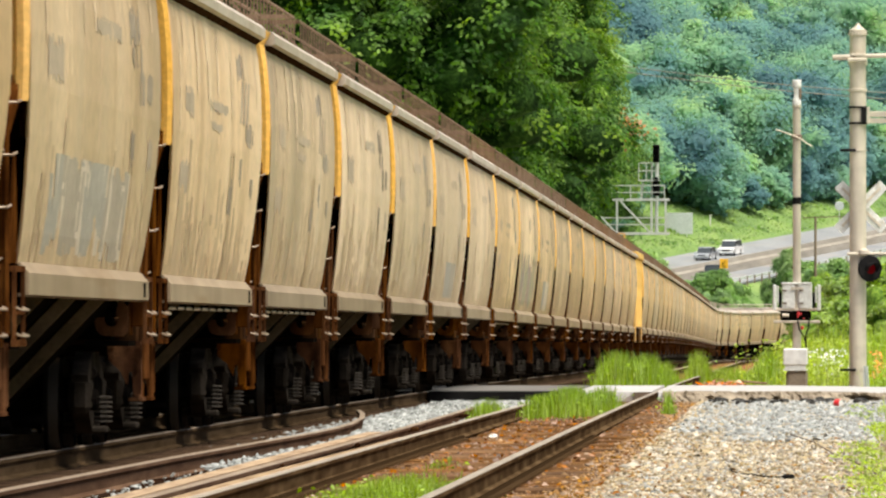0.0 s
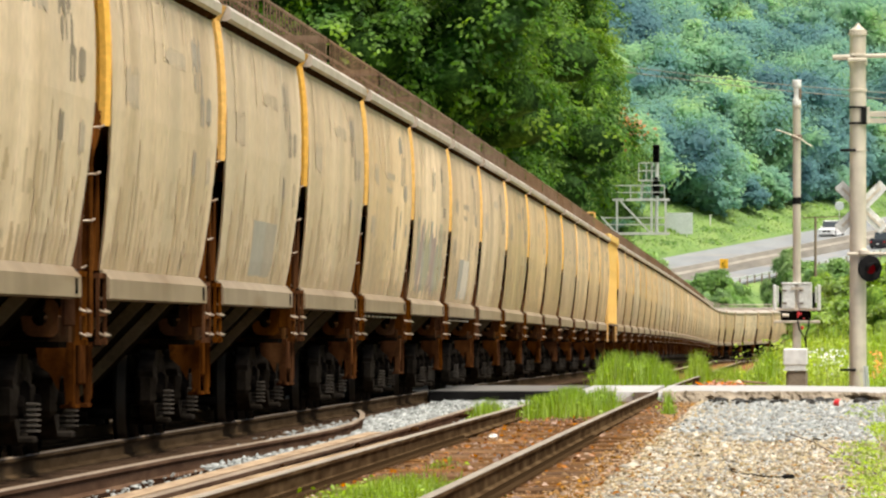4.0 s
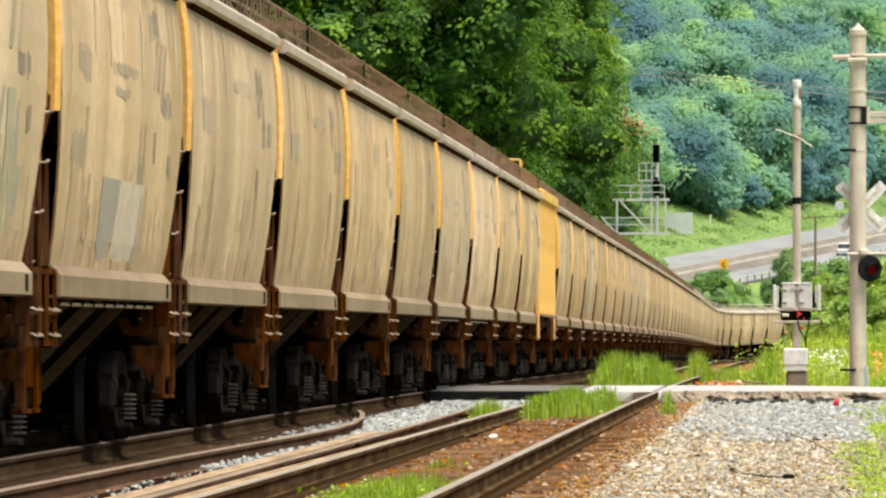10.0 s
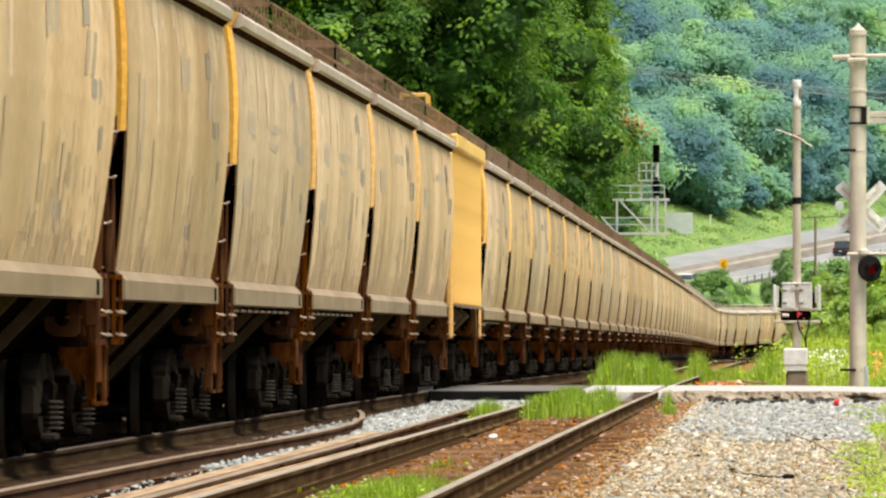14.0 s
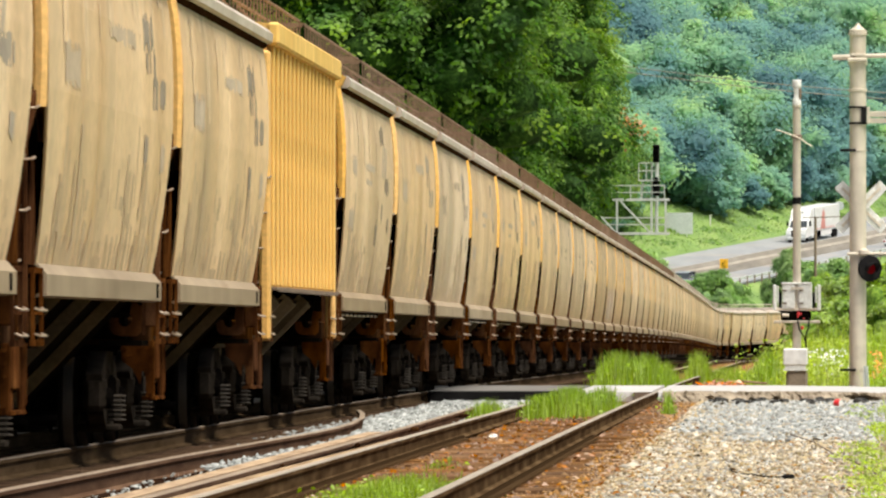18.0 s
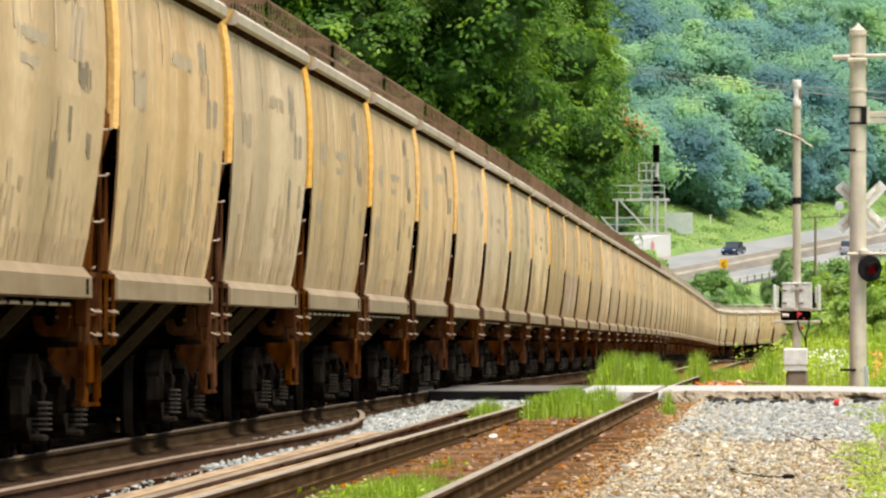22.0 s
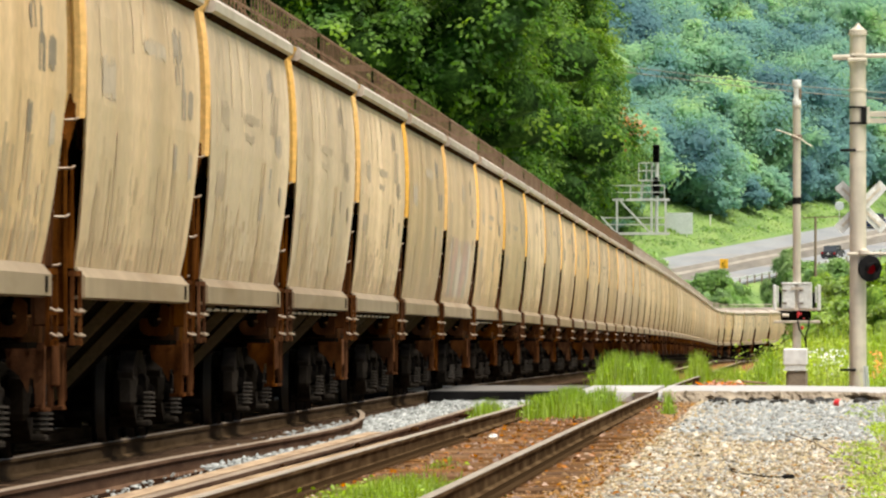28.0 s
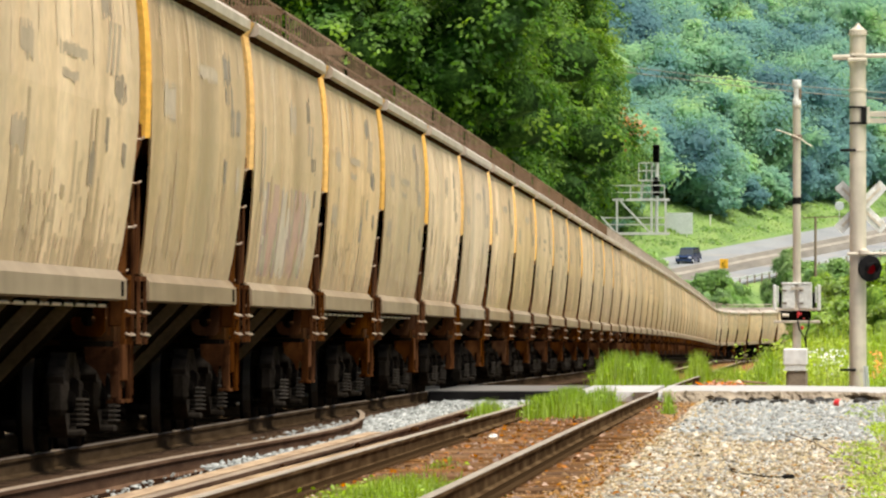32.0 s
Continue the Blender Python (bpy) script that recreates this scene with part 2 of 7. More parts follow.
M["tar"] = rich("old_tar_lump", [(0.02, 0.019, 0.018), (0.05, 0.047, 0.044)], scale=(4, 4, 4), fine=30, rough=0.9, bump=0.3)
M["plank_dark"] = rich("dusty_tan_brace", [(0.16, 0.115, 0.065), (0.24, 0.175, 0.10)], scale=(2, 2, 2), fine=20, rough=0.85)
M["flange"] = rich("dusty_brown_flange", [(0.07, 0.05, 0.030), (0.14, 0.10, 0.060)], scale=(2, 2, 2), fine=25, rough=0.85, vary=0.12)
M["rail_tan"] = rich("dusty_tan_rail_web", [(0.062, 0.040, 0.021), (0.125, 0.083, 0.047)], scale=(6, 0.5, 6), fine=30, rough=0.85, bump=0.1)
M["rail_loose"] = rich("dusty_loose_rail_web", [(0.075, 0.043, 0.028), (0.15, 0.092, 0.060)], scale=(6, 0.5, 6), fine=30, rough=0.85, bump=0.1)
M["rail_dull"] = rich("dull_brown_rail_head", [(0.22, 0.165, 0.115), (0.34, 0.26, 0.19)], scale=(4, 0.4, 4), fine=20, rough=0.6, metal=0.2)
M["rust_post"] = rich("orange_rust_steel", [(0.030, 0.011, 0.004), (0.078, 0.029, 0.010), (0.15, 0.062, 0.021)], scale=(4, 4, 2), fine=40, rough=0.85, vary=0.15, bump=0.15)
# Crown cores: near-black green stands in for shade between leaf clumps
M["leaf_core"] = mottled("shade_painted_leaf_mass", [(0.007, 0.022, 0.007), (0.020, 0.052, 0.012), (0.045, 0.105, 0.02), (0.09, 0.17, 0.03)], 1.6, 6.0, 0.25)
# Shrub and bush cores: gap shade painted in; bush tones lightened for haze
M["shrub_core"] = mottled("shade_painted_shrub_mass", [(0.02, 0.05, 0.008), (0.07, 0.14, 0.02), (0.14, 0.24, 0.03), (0.24, 0.35, 0.05)], 2.2, 9.0, 0.12)
M["bush_core"] = mottled("haze_paled_bush_mass", [(0.07, 0.13, 0.065), (0.12, 0.21, 0.085), (0.17, 0.28, 0.095), (0.23, 0.34, 0.10)], 0.9, 3.0, 0.1)
# Far cars' end panels: distance haze put in as a duller yellow
M["yellow_hazed"] = rich("haze_dulled_yellow_paint", [(0.46, 0.33, 0.19), (0.56, 0.40, 0.23)], scale=(2, 2, 0.5), fine=20, rough=0.6, vary=0.2)
# Far bush leaves: colour lightened to carry some haze
M["leaf_bush"] = leafy("dull_bush_leaves", [(0.17, 0.31, 0.12), (0.26, 0.43, 0.14), (0.37, 0.53, 0.16)], scale=0.3, island=0.2, through_light=0.4)
M["coil"] = rich("grey_coil_steel", [(0.04, 0.034, 0.028), (0.085, 0.073, 0.062)], scale=(6, 6, 2), fine=30, rough=0.6, vary=0.1)
# Track strip: dark maroon dirt, deepened in colour to stand in for train shade
M["shadowed"] = rich("shade_dark_ballast", [(0.007, 0.004, 0.003), (0.017, 0.009, 0.006), (0.032, 0.018, 0.011)], scale=(2.5, 1.2, 1), fine=30, rough=0.95, bump=0.5, detail=10)
for tone, c in (("grey", (0.42, 0.36, 0.29)), ("white", (0.66, 0.57, 0.46)), ("mauve", (0.42, 0.30, 0.27)), ("slate", (0.41, 0.38, 0.33)), ("sage", (0.47, 0.43, 0.29)), ("pink", (0.55, 0.36, 0.29))):
    M["spray_" + tone] = rich("faded_" + tone + "_spray_paint", [tuple(v * 0.85 for v in c), c], scale=(1.5, 1.0, 1.0), fine=10, rough=0.6)
M["stone_brown"] = rich("brown_dusty_stone", [(0.20, 0.12, 0.06), (0.33, 0.21, 0.11)], scale=(3, 3, 3), fine=40, rough=0.9, island=0.45, bump=0.2)
M["brick"] = rich("broken_orange_brick", [(0.34, 0.12, 0.05), (0.52, 0.22, 0.10)], scale=(3, 3, 3), fine=30, rough=0.9, island=0.4, bump=0.2)
M["litter"] = rich("dead_leaf_and_brick", [(0.10, 0.05, 0.028), (0.31, 0.155, 0.078)], scale=(3, 3, 3), fine=30, rough=0.9, island=0.6)
M["grass_yellow"] = leafy("yellow_green_weeds", [(0.27, 0.42, 0.03), (0.39, 0.54, 0.045), (0.52, 0.62, 0.08)], scale=1.0, vary=0, island=0.25, through_light=0.35)
M["orange_flower"] = rich("orange_petals", [(0.75, 0.22, 0.03), (0.85, 0.33, 0.06)], scale=(9, 9, 9), fine=30, rough=0.7, island=0.2)
M["white_paint"] = rich("white_car_paint", [(0.74, 0.75, 0.77), (0.80, 0.81, 0.82)], scale=(2, 2, 2), fine=8, rough=0.25)
M["dark_paint"] = rich("dark_car_paint", [(0.020, 0.020, 0.024), (0.035, 0.034, 0.038)], scale=(2, 2, 2), fine=8, rough=0.22)
M["blue_paint"] = rich("navy_car_paint", [(0.018, 0.035, 0.095), (0.028, 0.05, 0.12)], scale=(2, 2, 2), fine=8, rough=0.22)
M["grey_paint"] = rich("silver_car_paint", [(0.46, 0.49, 0.54), (0.54, 0.57, 0.62)], scale=(2, 2, 2), fine=8, rough=0.25, metal=0.4)
M["car_glass"] = material("tinted_car_glass", (0.06, 0.07, 0.08), 0.06)
M["lamp_glass"] = material("headlight_glass", (0.75, 0.77, 0.8), 0.1)
M["emblem"] = rich("faded_red_emblem", [(0.55, 0.22, 0.20), (0.62, 0.30, 0.27)], scale=(1, 1, 1), fine=6, rough=0.5)
M["red_glow"] = material("lit_red_lens", (0.05, 0.002, 0.003), 0.5)
M["red_glow"].node_tree.nodes["Principled BSDF"].inputs["Emission Color"].default_value = (1.0, 0.02, 0.03, 1)
M["red_glow"].node_tree.nodes["Principled BSDF"].inputs["Emission Strength"].default_value = 0.035

for dull in ("grime", "rust_dark", "frame_grey", "rust", "rust_post", "flange", "shadowed", "dirt", "tie", "stone_brown", "black", "wheel_tread", "red_glow", "coil", "rail_tan", "litter", "rail_side", "rail_loose", "plank", "soil", "brick", "stone", "stone_tan"):
    M[dull].node_tree.nodes["Principled BSDF"].inputs["Specular IOR Level"].default_value = 0.0
M["car_side"].node_tree.nodes["Principled BSDF"].inputs["Specular IOR Level"].default_value = 0.26
for satin in ("splash", "wash", "car_sill", "yellow", "yellow_side", "letter", "letter_pale", "walk"):
    M[satin].node_tree.nodes["Principled BSDF"].inputs["Specular IOR Level"].default_value = 0.15


# ---- building helpers ----
class Geo:
    """Collects vertices and faces of one mesh."""

    def __init__(self):
        self.v, self.f, self.mi, self.mat = [], [], [], 0

    def add(self, verts, faces):
        k = len(self.v)
        self.v += [tuple(p) for p in verts]
        self.f += [tuple(i + k for i in q) for q in faces]
        self.mi += [self.mat] * len(faces)
        return self

    def box(self, c, s, m=None, bevel=0.0):
        hx, hy, hz = s[0] / 2, s[1] / 2, s[2] / 2
        if bevel:
            b = min(bevel, hx * 0.9, hy * 0.9, hz * 0.9)
            pts = []
            for sx in (-1, 1):
                for sy in (-1, 1):
                    for sz in (-1, 1):
                        pts += [(sx * (hx - b), sy * (hy - b), sz * hz), (sx * (hx - b), sy * hy, sz * (hz - b)), (sx * hx, sy * (hy - b), sz * (hz - b))]
            def i(a, bb, cc, k):
                return (((a > 0) * 4 + (bb > 0) * 2 + (cc > 0)) * 3) + k
            fs = []
            for sg in (-1, 1):
                fs.append([i(-1, -1, sg, 0), i(1, -1, sg, 0), i(1, 1, sg, 0), i(-1, 1, sg, 0)][::sg])
                fs.append([i(-1, sg, -1, 1), i(-1, sg, 1, 1), i(1, sg, 1, 1), i(1, sg, -1, 1)][::sg])
                fs.append([i(sg, -1, -1, 2), i(sg, 1, -1, 2), i(sg, 1, 1, 2), i(sg, -1, 1, 2)][::sg])
            for a in (-1, 1):
                for bb in (-1, 1):
                    fs.append([i(-1, a, bb, 0), i(1, a, bb, 0), i(1, a, bb, 1), i(-1, a, bb, 1)][::(1 if a * bb > 0 else -1)])
                    fs.append([i(a, -1, bb, 0), i(a, -1, bb, 2), i(a, 1, bb, 2), i(a, 1, bb, 0)][::(1 if a * bb > 0 else -1)])
                    fs.append([i(a, bb, -1, 1), i(a, bb, 1, 1), i(a, bb, 1, 2), i(a, bb, -1, 2)][::(1 if a * bb > 0 else -1)])
                    for cc in (-1, 1):
                        fs.append([i(a, bb, cc, 0), i(a, bb, cc, 1), i(a, bb, cc, 2)][::(1 if a * bb * cc < 0 else -1)])
        else:
            pts = [(x, y, z) for x in (-hx, hx) for y in (-hy, hy) for z in (-hz, hz)]
            fs = [(0, 1, 3, 2), (4, 6, 7, 5), (0, 4, 5, 1), (2, 3, 7, 6), (0, 2, 6, 4), (1, 5, 7, 3)]
        if m is not None:
            pts = [m @ Vector(p) for p in pts]
        return self.add([(p[0] + c[0], p[1] + c[1], p[2] + c[2]) for p in pts], fs)

    def bar(self, p, q, w, h=None):
        """A square bar from p to q."""
        return self.tube(p, q, w * 0.7071, (h or w) * 0.7071, 4, radians(45))

    def tube(self, p, q, r, r2=None, n=8, turn=0.0, end_r=None, caps=True):
        p, q = Vector(p), Vector(q)
        d = (q - p).normalized()
        up = Vector((0, 0, 1)) if abs(d.z) < 0.9 else Vector((0, 1, 0))
        a = d.cross(up).normalized()
        b = a.cross(d)
        r2 = r if r2 is None else r2
        k = 1.0 if end_r is None else end_r / r
        vs = []
        for o, g in ((p, 1.0), (q, k)):
            vs += [o + (a * math.cos(turn + i * math.tau / n) * r + b * math.sin(turn + i * math.tau / n) * r2) * g for i in range(n)]
        fs = [(i, (i + 1) % n, n + (i + 1) % n, n + i) for i in range(n)]
        if caps:
            fs += [tuple(range(n))[::-1], tuple(range(n, 2 * n))]
        return self.add(vs, fs)

    def path(self, pts, r, n=6):
        for a, b in zip(pts[:-1], pts[1:]):
            self.tube(a, b, r, n=n)
        return self

    def sweep(self, profile, pts, closed=True, caps=True):
        """A profile of (x, z) carried along points (x, y, z) that run mainly along y."""
        n = len(profile)
        pts = [Vector(p) for p in pts]
        vs = []
        for i, p in enumerate(pts):
            d = (pts[min(i + 1, len(pts) - 1)] - pts[max(i - 1, 0)])
            s = Vector((d.y, -d.x, 0)).normalized()
            vs += [(p.x + s.x * a, p.y + s.y * a, p.z + c) for a, c in profile]
        fs = []
        m = n if closed else n - 1
        for i in range(len(pts) - 1):
            for j in range(m):
                k = (j + 1) % n
                fs.append((i * n + j, i * n + k, (i + 1) * n + k, (i + 1) * n + j))
        if caps and closed:
            fs += [tuple(range(n))[::-1], tuple(range((len(pts) - 1) * n, len(pts) * n))]
        return self.add(vs, fs)

    def lathe(self, prof, n=16, axis="z", at=(0, 0, 0)):
        """Rings of (radius, height) round an axis."""
        vs, fs = [], []
        for r, h in prof:
            for i in range(n):
                c, s = r * math.cos(i * math.tau / n), r * math.sin(i * math.tau / n)
                p = {"z": (c, s, h), "x": (h, c, s), "y": (s, h, c)}[axis]
                vs.append((p[0] + at[0], p[1] + at[1], p[2] + at[2]))
        for j in range(len(prof) - 1):
            for i in range(n):
                k = (i + 1) % n
                fs.append((j * n + i, j * n + k, (j + 1) * n + k, (j + 1) * n + i))
        fs += [tuple(range(n))[::-1], tuple(range((len(prof) - 1) * n, len(prof) * n))]
        return self.add(vs, fs)

    def mesh(self, name, *mats, smooth=False):
        me = bpy.data.meshes.new(name)
        me.from_pydata([tuple(p) for p in self.v], [], self.f)
        for m in mats:
            me.materials.append(m)
        if len(mats) > 1:
            me.polygons.foreach_set("material_index", self.mi)
        if smooth:
            me.polygons.foreach_set("use_smooth", [True] * len(me.polygons))
        me.update()
        return me


def part(name, geo, mat, parent, label="", smooth=False):
    """One mesh object under a thing or a part."""
    me = geo if isinstance(geo, bpy.types.Mesh) else geo.mesh(name, mat, smooth=smooth)
    ob = new(name, me)
    ob.parent = parent
    return tagged(ob, label)


def thing(name, label, category, group="", kind="", geo=None, mat=None, at=None, smooth=False):
    ob = new(name, geo.mesh(name, mat, smooth=smooth) if geo else None)
    if not geo:
        ob.empty_display_size = 0.2
    if at is not None:
        ob.matrix_basis = at
    return tagged(ob, label, category, group, kind)


def cloud_mesh(name, verts, faces, mat):
    """A mesh from numpy arrays: verts (n, 3) and faces (m, k)."""
    me = bpy.data.meshes.new(name)
    m, k = faces.shape
    me.vertices.add(len(verts))
    me.vertices.foreach_set("co", np.ascontiguousarray(verts, dtype=np.float32).ravel())
    me.loops.add(m * k)
    me.loops.foreach_set("vertex_index", np.ascontiguousarray(faces, dtype=np.int32).ravel())
    me.polygons.add(m)
    me.polygons.foreach_set("loop_start", np.arange(0, m * k, k, dtype=np.int32))
    me.polygons.foreach_set("loop_total", np.full(m, k, dtype=np.int32))
    me.materials.append(mat)
    me.update(calc_edges=True)
    return me


def leaf_quads(rng, centres, normals, size, jitter=0.6, stretch=1.5):
    """Small leaf blades, folded diamonds, about the given centres."""
    n = len(centres)
    nm = normals + rng.normal(0, jitter, (n, 3))
    nm /= np.linalg.norm(nm, axis=1, keepdims=True) + 1e-9
    r = rng.normal(0, 1, (n, 3))
    a = np.cross(nm, r)
    a /= np.linalg.norm(a, axis=1, keepdims=True) + 1e-9
    b = np.cross(nm, a)
    s = (size * rng.uniform(0.6, 1.35, n))[:, None] * 0.5
    v = np.stack([centres - a * s * stretch, centres + b * s * 0.8 + nm * s * 0.25, centres + a * s * stretch, centres - b * s * 0.8 + nm * s * 0.25], 1)
    return v.reshape(-1, 3), np.arange(4 * n).reshape(n, 4)


# ---- the line: heights and bends of the main track ----
TRACK_X, SIDE_X = -7.35, -3.08
KNOT_Y = [-200, 150, 230, 303, 420, 556, 720, 905, 985, 1060, 1160, 1400]
KNOT_Z = [0.0, 0.0, -0.08, -0.22, -0.38, -0.61, -1.02, -1.58, -1.42, -1.10, -0.8, -0.5]
BEND_FROM, BEND_R = 880.0, 1300.0


def grade(y):
    return sum(np.interp(y + o, KNOT_Y, KNOT_Z) for o in (-40, -20, 0, 20, 40)) / 5 if y > 110 else 0.0


def line_at(s):
    """Place, heading (radians to the right) and lean of the main track, s metres along it."""
    if s <= BEND_FROM:
        return TRACK_X, s, grade(s), 0.0, 0.0
    a = (s - BEND_FROM) / BEND_R
    ease = min(1.0, (s - BEND_FROM) / 60)
    x, y = TRACK_X + BEND_R * (1 - math.cos(a)), BEND_FROM + BEND_R * math.sin(a)
    return x, y, grade(y), a, radians(4.5) * ease


def car_pose(s):
    """The pose of a car whose middle is s metres along the line."""
    a, b = line_at(s - 6.4), line_at(s + 6.4)
    p, q = Vector(a[:3]), Vector(b[:3])
    d = (q - p).normalized()
    yaw, pitch, lean = math.atan2(-d.x, d.y), math.asin(d.z), (a[4] + b[4]) / 2
    return Matrix.Translation((p + q) / 2) @ Matrix.Rotation(yaw, 4, "Z") @ Matrix.Rotation(pitch, 4, "X") @ Matrix.Rotation(lean, 4, "Y")


# ---- ground: one sheet, with the valley floor, the highway bench and the hill ----
HW_A, HW_P, HW_Z, HW_G = radians(14), (-11.2, 1180.0), 9.26, 0.054


def along(x, y):
    """Metres along and across the highway (across: positive uphill, away from the line)."""
    dx, dy = x - HW_P[0], y - HW_P[1]
    return dx * math.sin(HW_A) + dy * math.cos(HW_A), -dx * math.cos(HW_A) + dy * math.sin(HW_A)


def highway_xy(s, q):
    return HW_P[0] + s * math.sin(HW_A) - q * math.cos(HW_A), HW_P[1] + s * math.cos(HW_A) + q * math.sin(HW_A)


def highway_z(s):
    return HW_Z + HW_G * min(260.0, max(-110.0, s))


def ground_z(x, y):
    base = grade(min(max(y, 0), 1300)) - 0.24
    if x > 2.5:
        base -= 0.02 * min(x - 2.5, 15)
    s, q = along(x, y)
    z = highway_z(s) - 0.10
    if -16 <= q < -5.4:
        z -= 1.0
    if q > 5.6:
        z += min(0.42 * (q - 5.6), 110.0)
    elif q < -16:
        z -= 1.0 + 0.5 * (-16 - q)
    return max(base, z)


def ground():
    xs = sorted(set([-4000, -2000, -1000, -600, -400, -300, -220, -160, -120, -90, -60, -45, -35, -28, -22, -18, -15, -13] + [round(-12 + 0.4 * i, 2) for i in range(46)]
                    + [7, 8, 10, 12, 15, 18, 22, 28, 35, 45, 60, 90, 120, 160, 220, 300, 400, 600, 1000, 2000, 4000]))
    ys = [-4000, -1500, -500, -150, -60, 0, 30, 50] + [56 + 2 * i for i in range(90)] + [236 + 12 * i for i in range(58)] + [930 + 8 * i for i in range(80)] + [1575 + 40 * i for i in range(14)] + [2200, 2600, 3200, 4200]
    rng = np.random.default_rng(3)
    vs, fs, mi = [], [], []
    for y in ys:
        for x in xs:
            near = 40 < y < 260 and -12 < x < 6
            z = ground_z(x, y) + (rng.uniform(-0.025, 0.025) if near else 0)
            vs.append((x, y, z))
    n = len(xs)
    for j in range(len(ys) - 1):
        for i in range(n - 1):
            fs.append((j * n + i, j * n + i + 1, (j + 1) * n + i + 1, (j + 1) * n + i))
            x, y = (xs[i] + xs[i + 1]) / 2, (ys[j] + ys[j + 1]) / 2
            bend = TRACK_X + BEND_R * (1 - math.cos(math.asin((y - BEND_FROM) / BEND_R))) if BEND_FROM < y < 1300 else None
            if bend is not None and abs(x - bend) < 7.5:
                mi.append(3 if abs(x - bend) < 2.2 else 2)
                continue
            # index 3 is the strip coloured dark as shade under the train
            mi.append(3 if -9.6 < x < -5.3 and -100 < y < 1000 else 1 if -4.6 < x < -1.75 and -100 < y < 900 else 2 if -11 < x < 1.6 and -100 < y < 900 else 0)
    g = Geo()
    g.add(vs, fs)
    g.mi = mi
    ob = new("ground", g.mesh("ground", M["meadow"], M["dirt"], M["soil"], M["shadowed"], smooth=True))
    tagged(ob, "valley ground with gravel, track dirt and grass", "ground", kind="structure")


ground()

# ---- tracks ----
RAIL = [(-0.075, -0.185), (0.075, -0.185), (0.075, -0.170), (0.012, -0.150), (0.010, -0.050), (0.036, -0.040), (0.036, -0.010), (0.026, 0.0), (-0.026, 0.0), (-0.036, -0.010), (-0.036, -0.040), (-0.010, -0.050), (-0.012, -0.150), (-0.075, -0.170)]


def rail(name, pts, parent=None, label="", web="rail_side", head="rail_head"):
    """A rolled rail along points at its running surface; the head is worn bright."""
    ob = part(name, Geo().sweep(RAIL[:5] + RAIL[11:], pts), M[web], parent, label)
    g = Geo().sweep(RAIL[4:12], pts)
    g.mi = [1 if (i % 8) in (2, 3, 4) and i < 8 * (len(pts) - 1) else 0 for i in range(len(g.f))]
    part("rail_head", g.mesh("rail_head", M[web], M[head]), None, ob, "worn steel rail head" if head == "rail_head" else "dull brown rail head")
    return ob


def tracks():
    main = thing("main_track", "main railway track under the train, rusty rails on dark ties", "railway track", kind="structure")
    for side in (-0.7525, 0.7525):
        pts = []
        s = 30.0
        while s < 1500:
            x, y, z, a, lean = line_at(s)
            pts.append((x + side * math.cos(a), y - side * math.sin(a), z + 0.001 + (-side * math.sin(lean))))
            s += 10 if s < 860 else 6
        rail("rail", pts, main, "dusty tan steel rail", "rail_tan", "rail_dull")
    siding = thing("siding_track", "rusty siding track half buried in dirt and weeds", "railway track", kind="structure")
    for side in (-0.7525, 0.7525):
        pts = [(SIDE_X + side, y, grade(y) + 0.001) for y in range(20, 900, 10)]
        rail("rail", pts, siding, "rusty steel rail with a dull head")
    rng = random.Random(9)
    ties = []
    for i in range(4):
        g = Geo().box((0, 0, -0.09), (2.55 + 0.05 * i, 0.225, 0.17), bevel=0.018)
        ties.append(g.mesh("tie", M["tie"]))
    for k in range(236):
        y = 60 + k * 0.53
        if 184.8 < y < 203.8:
            continue
        ob = part("tie", ties[k % 4], None, siding)
        ob.matrix_basis = pose(SIDE_X + rng.uniform(-0.06, 0.06), y, -0.212 + rng.uniform(-0.022, 0.018), 0, rng.uniform(-0.6, 0.6), rng.uniform(-1.5, 1.5))
    g = Geo()
    for k in range(560):
        y = 40 + k * 0.53
        if not 184.8 < y < 203.8:
            g.box((TRACK_X, y, grade(y) - 0.27), (2.6, 0.23, 0.17))
    tagged(part("tie_row", g, M["tie"], main), kind="stuff")
    plate = Geo().box((0, 0, 0), (0.36, 0.19, 0.018)).box((0.11, 0.06, 0.02), (0.03, 0.02, 0.05)).box((-0.11, -0.06, 0.02), (0.03, 0.02, 0.05)).mesh("tie_plate", M["rail_side"])
    for k in range(110):
        y = 60 + k * 0.53
        for side in (-0.7525, 0.7525):
            part("tie_plate", plate, None, siding).matrix_basis = Matrix.Translation((SIDE_X + side, y, -0.178))


tracks()
# ---- the train: covered hopper cars ----
CAR_L, SPEED = 18.06, 15.9
HALF = 8.10
SIDE = [(1.44, 1.60), (1.485, 1.85), (1.53, 2.2), (1.57, 2.6), (1.595, 3.0), (1.60, 3.4), (1.59, 3.75), (1.56, 4.08), (1.52, 4.32)]


def end_y(z):
    """How far a side sheet reaches from the middle of the car: cut back below the end panel."""
    return float(np.interp(z, [1.3, 1.6, 3.0, 4.5], [HALF - 0.85, HALF - 0.75, HALF, HALF]))


def side_w(z):
    return float(np.interp(z, [p[1] for p in SIDE], [p[0] for p in SIDE]))


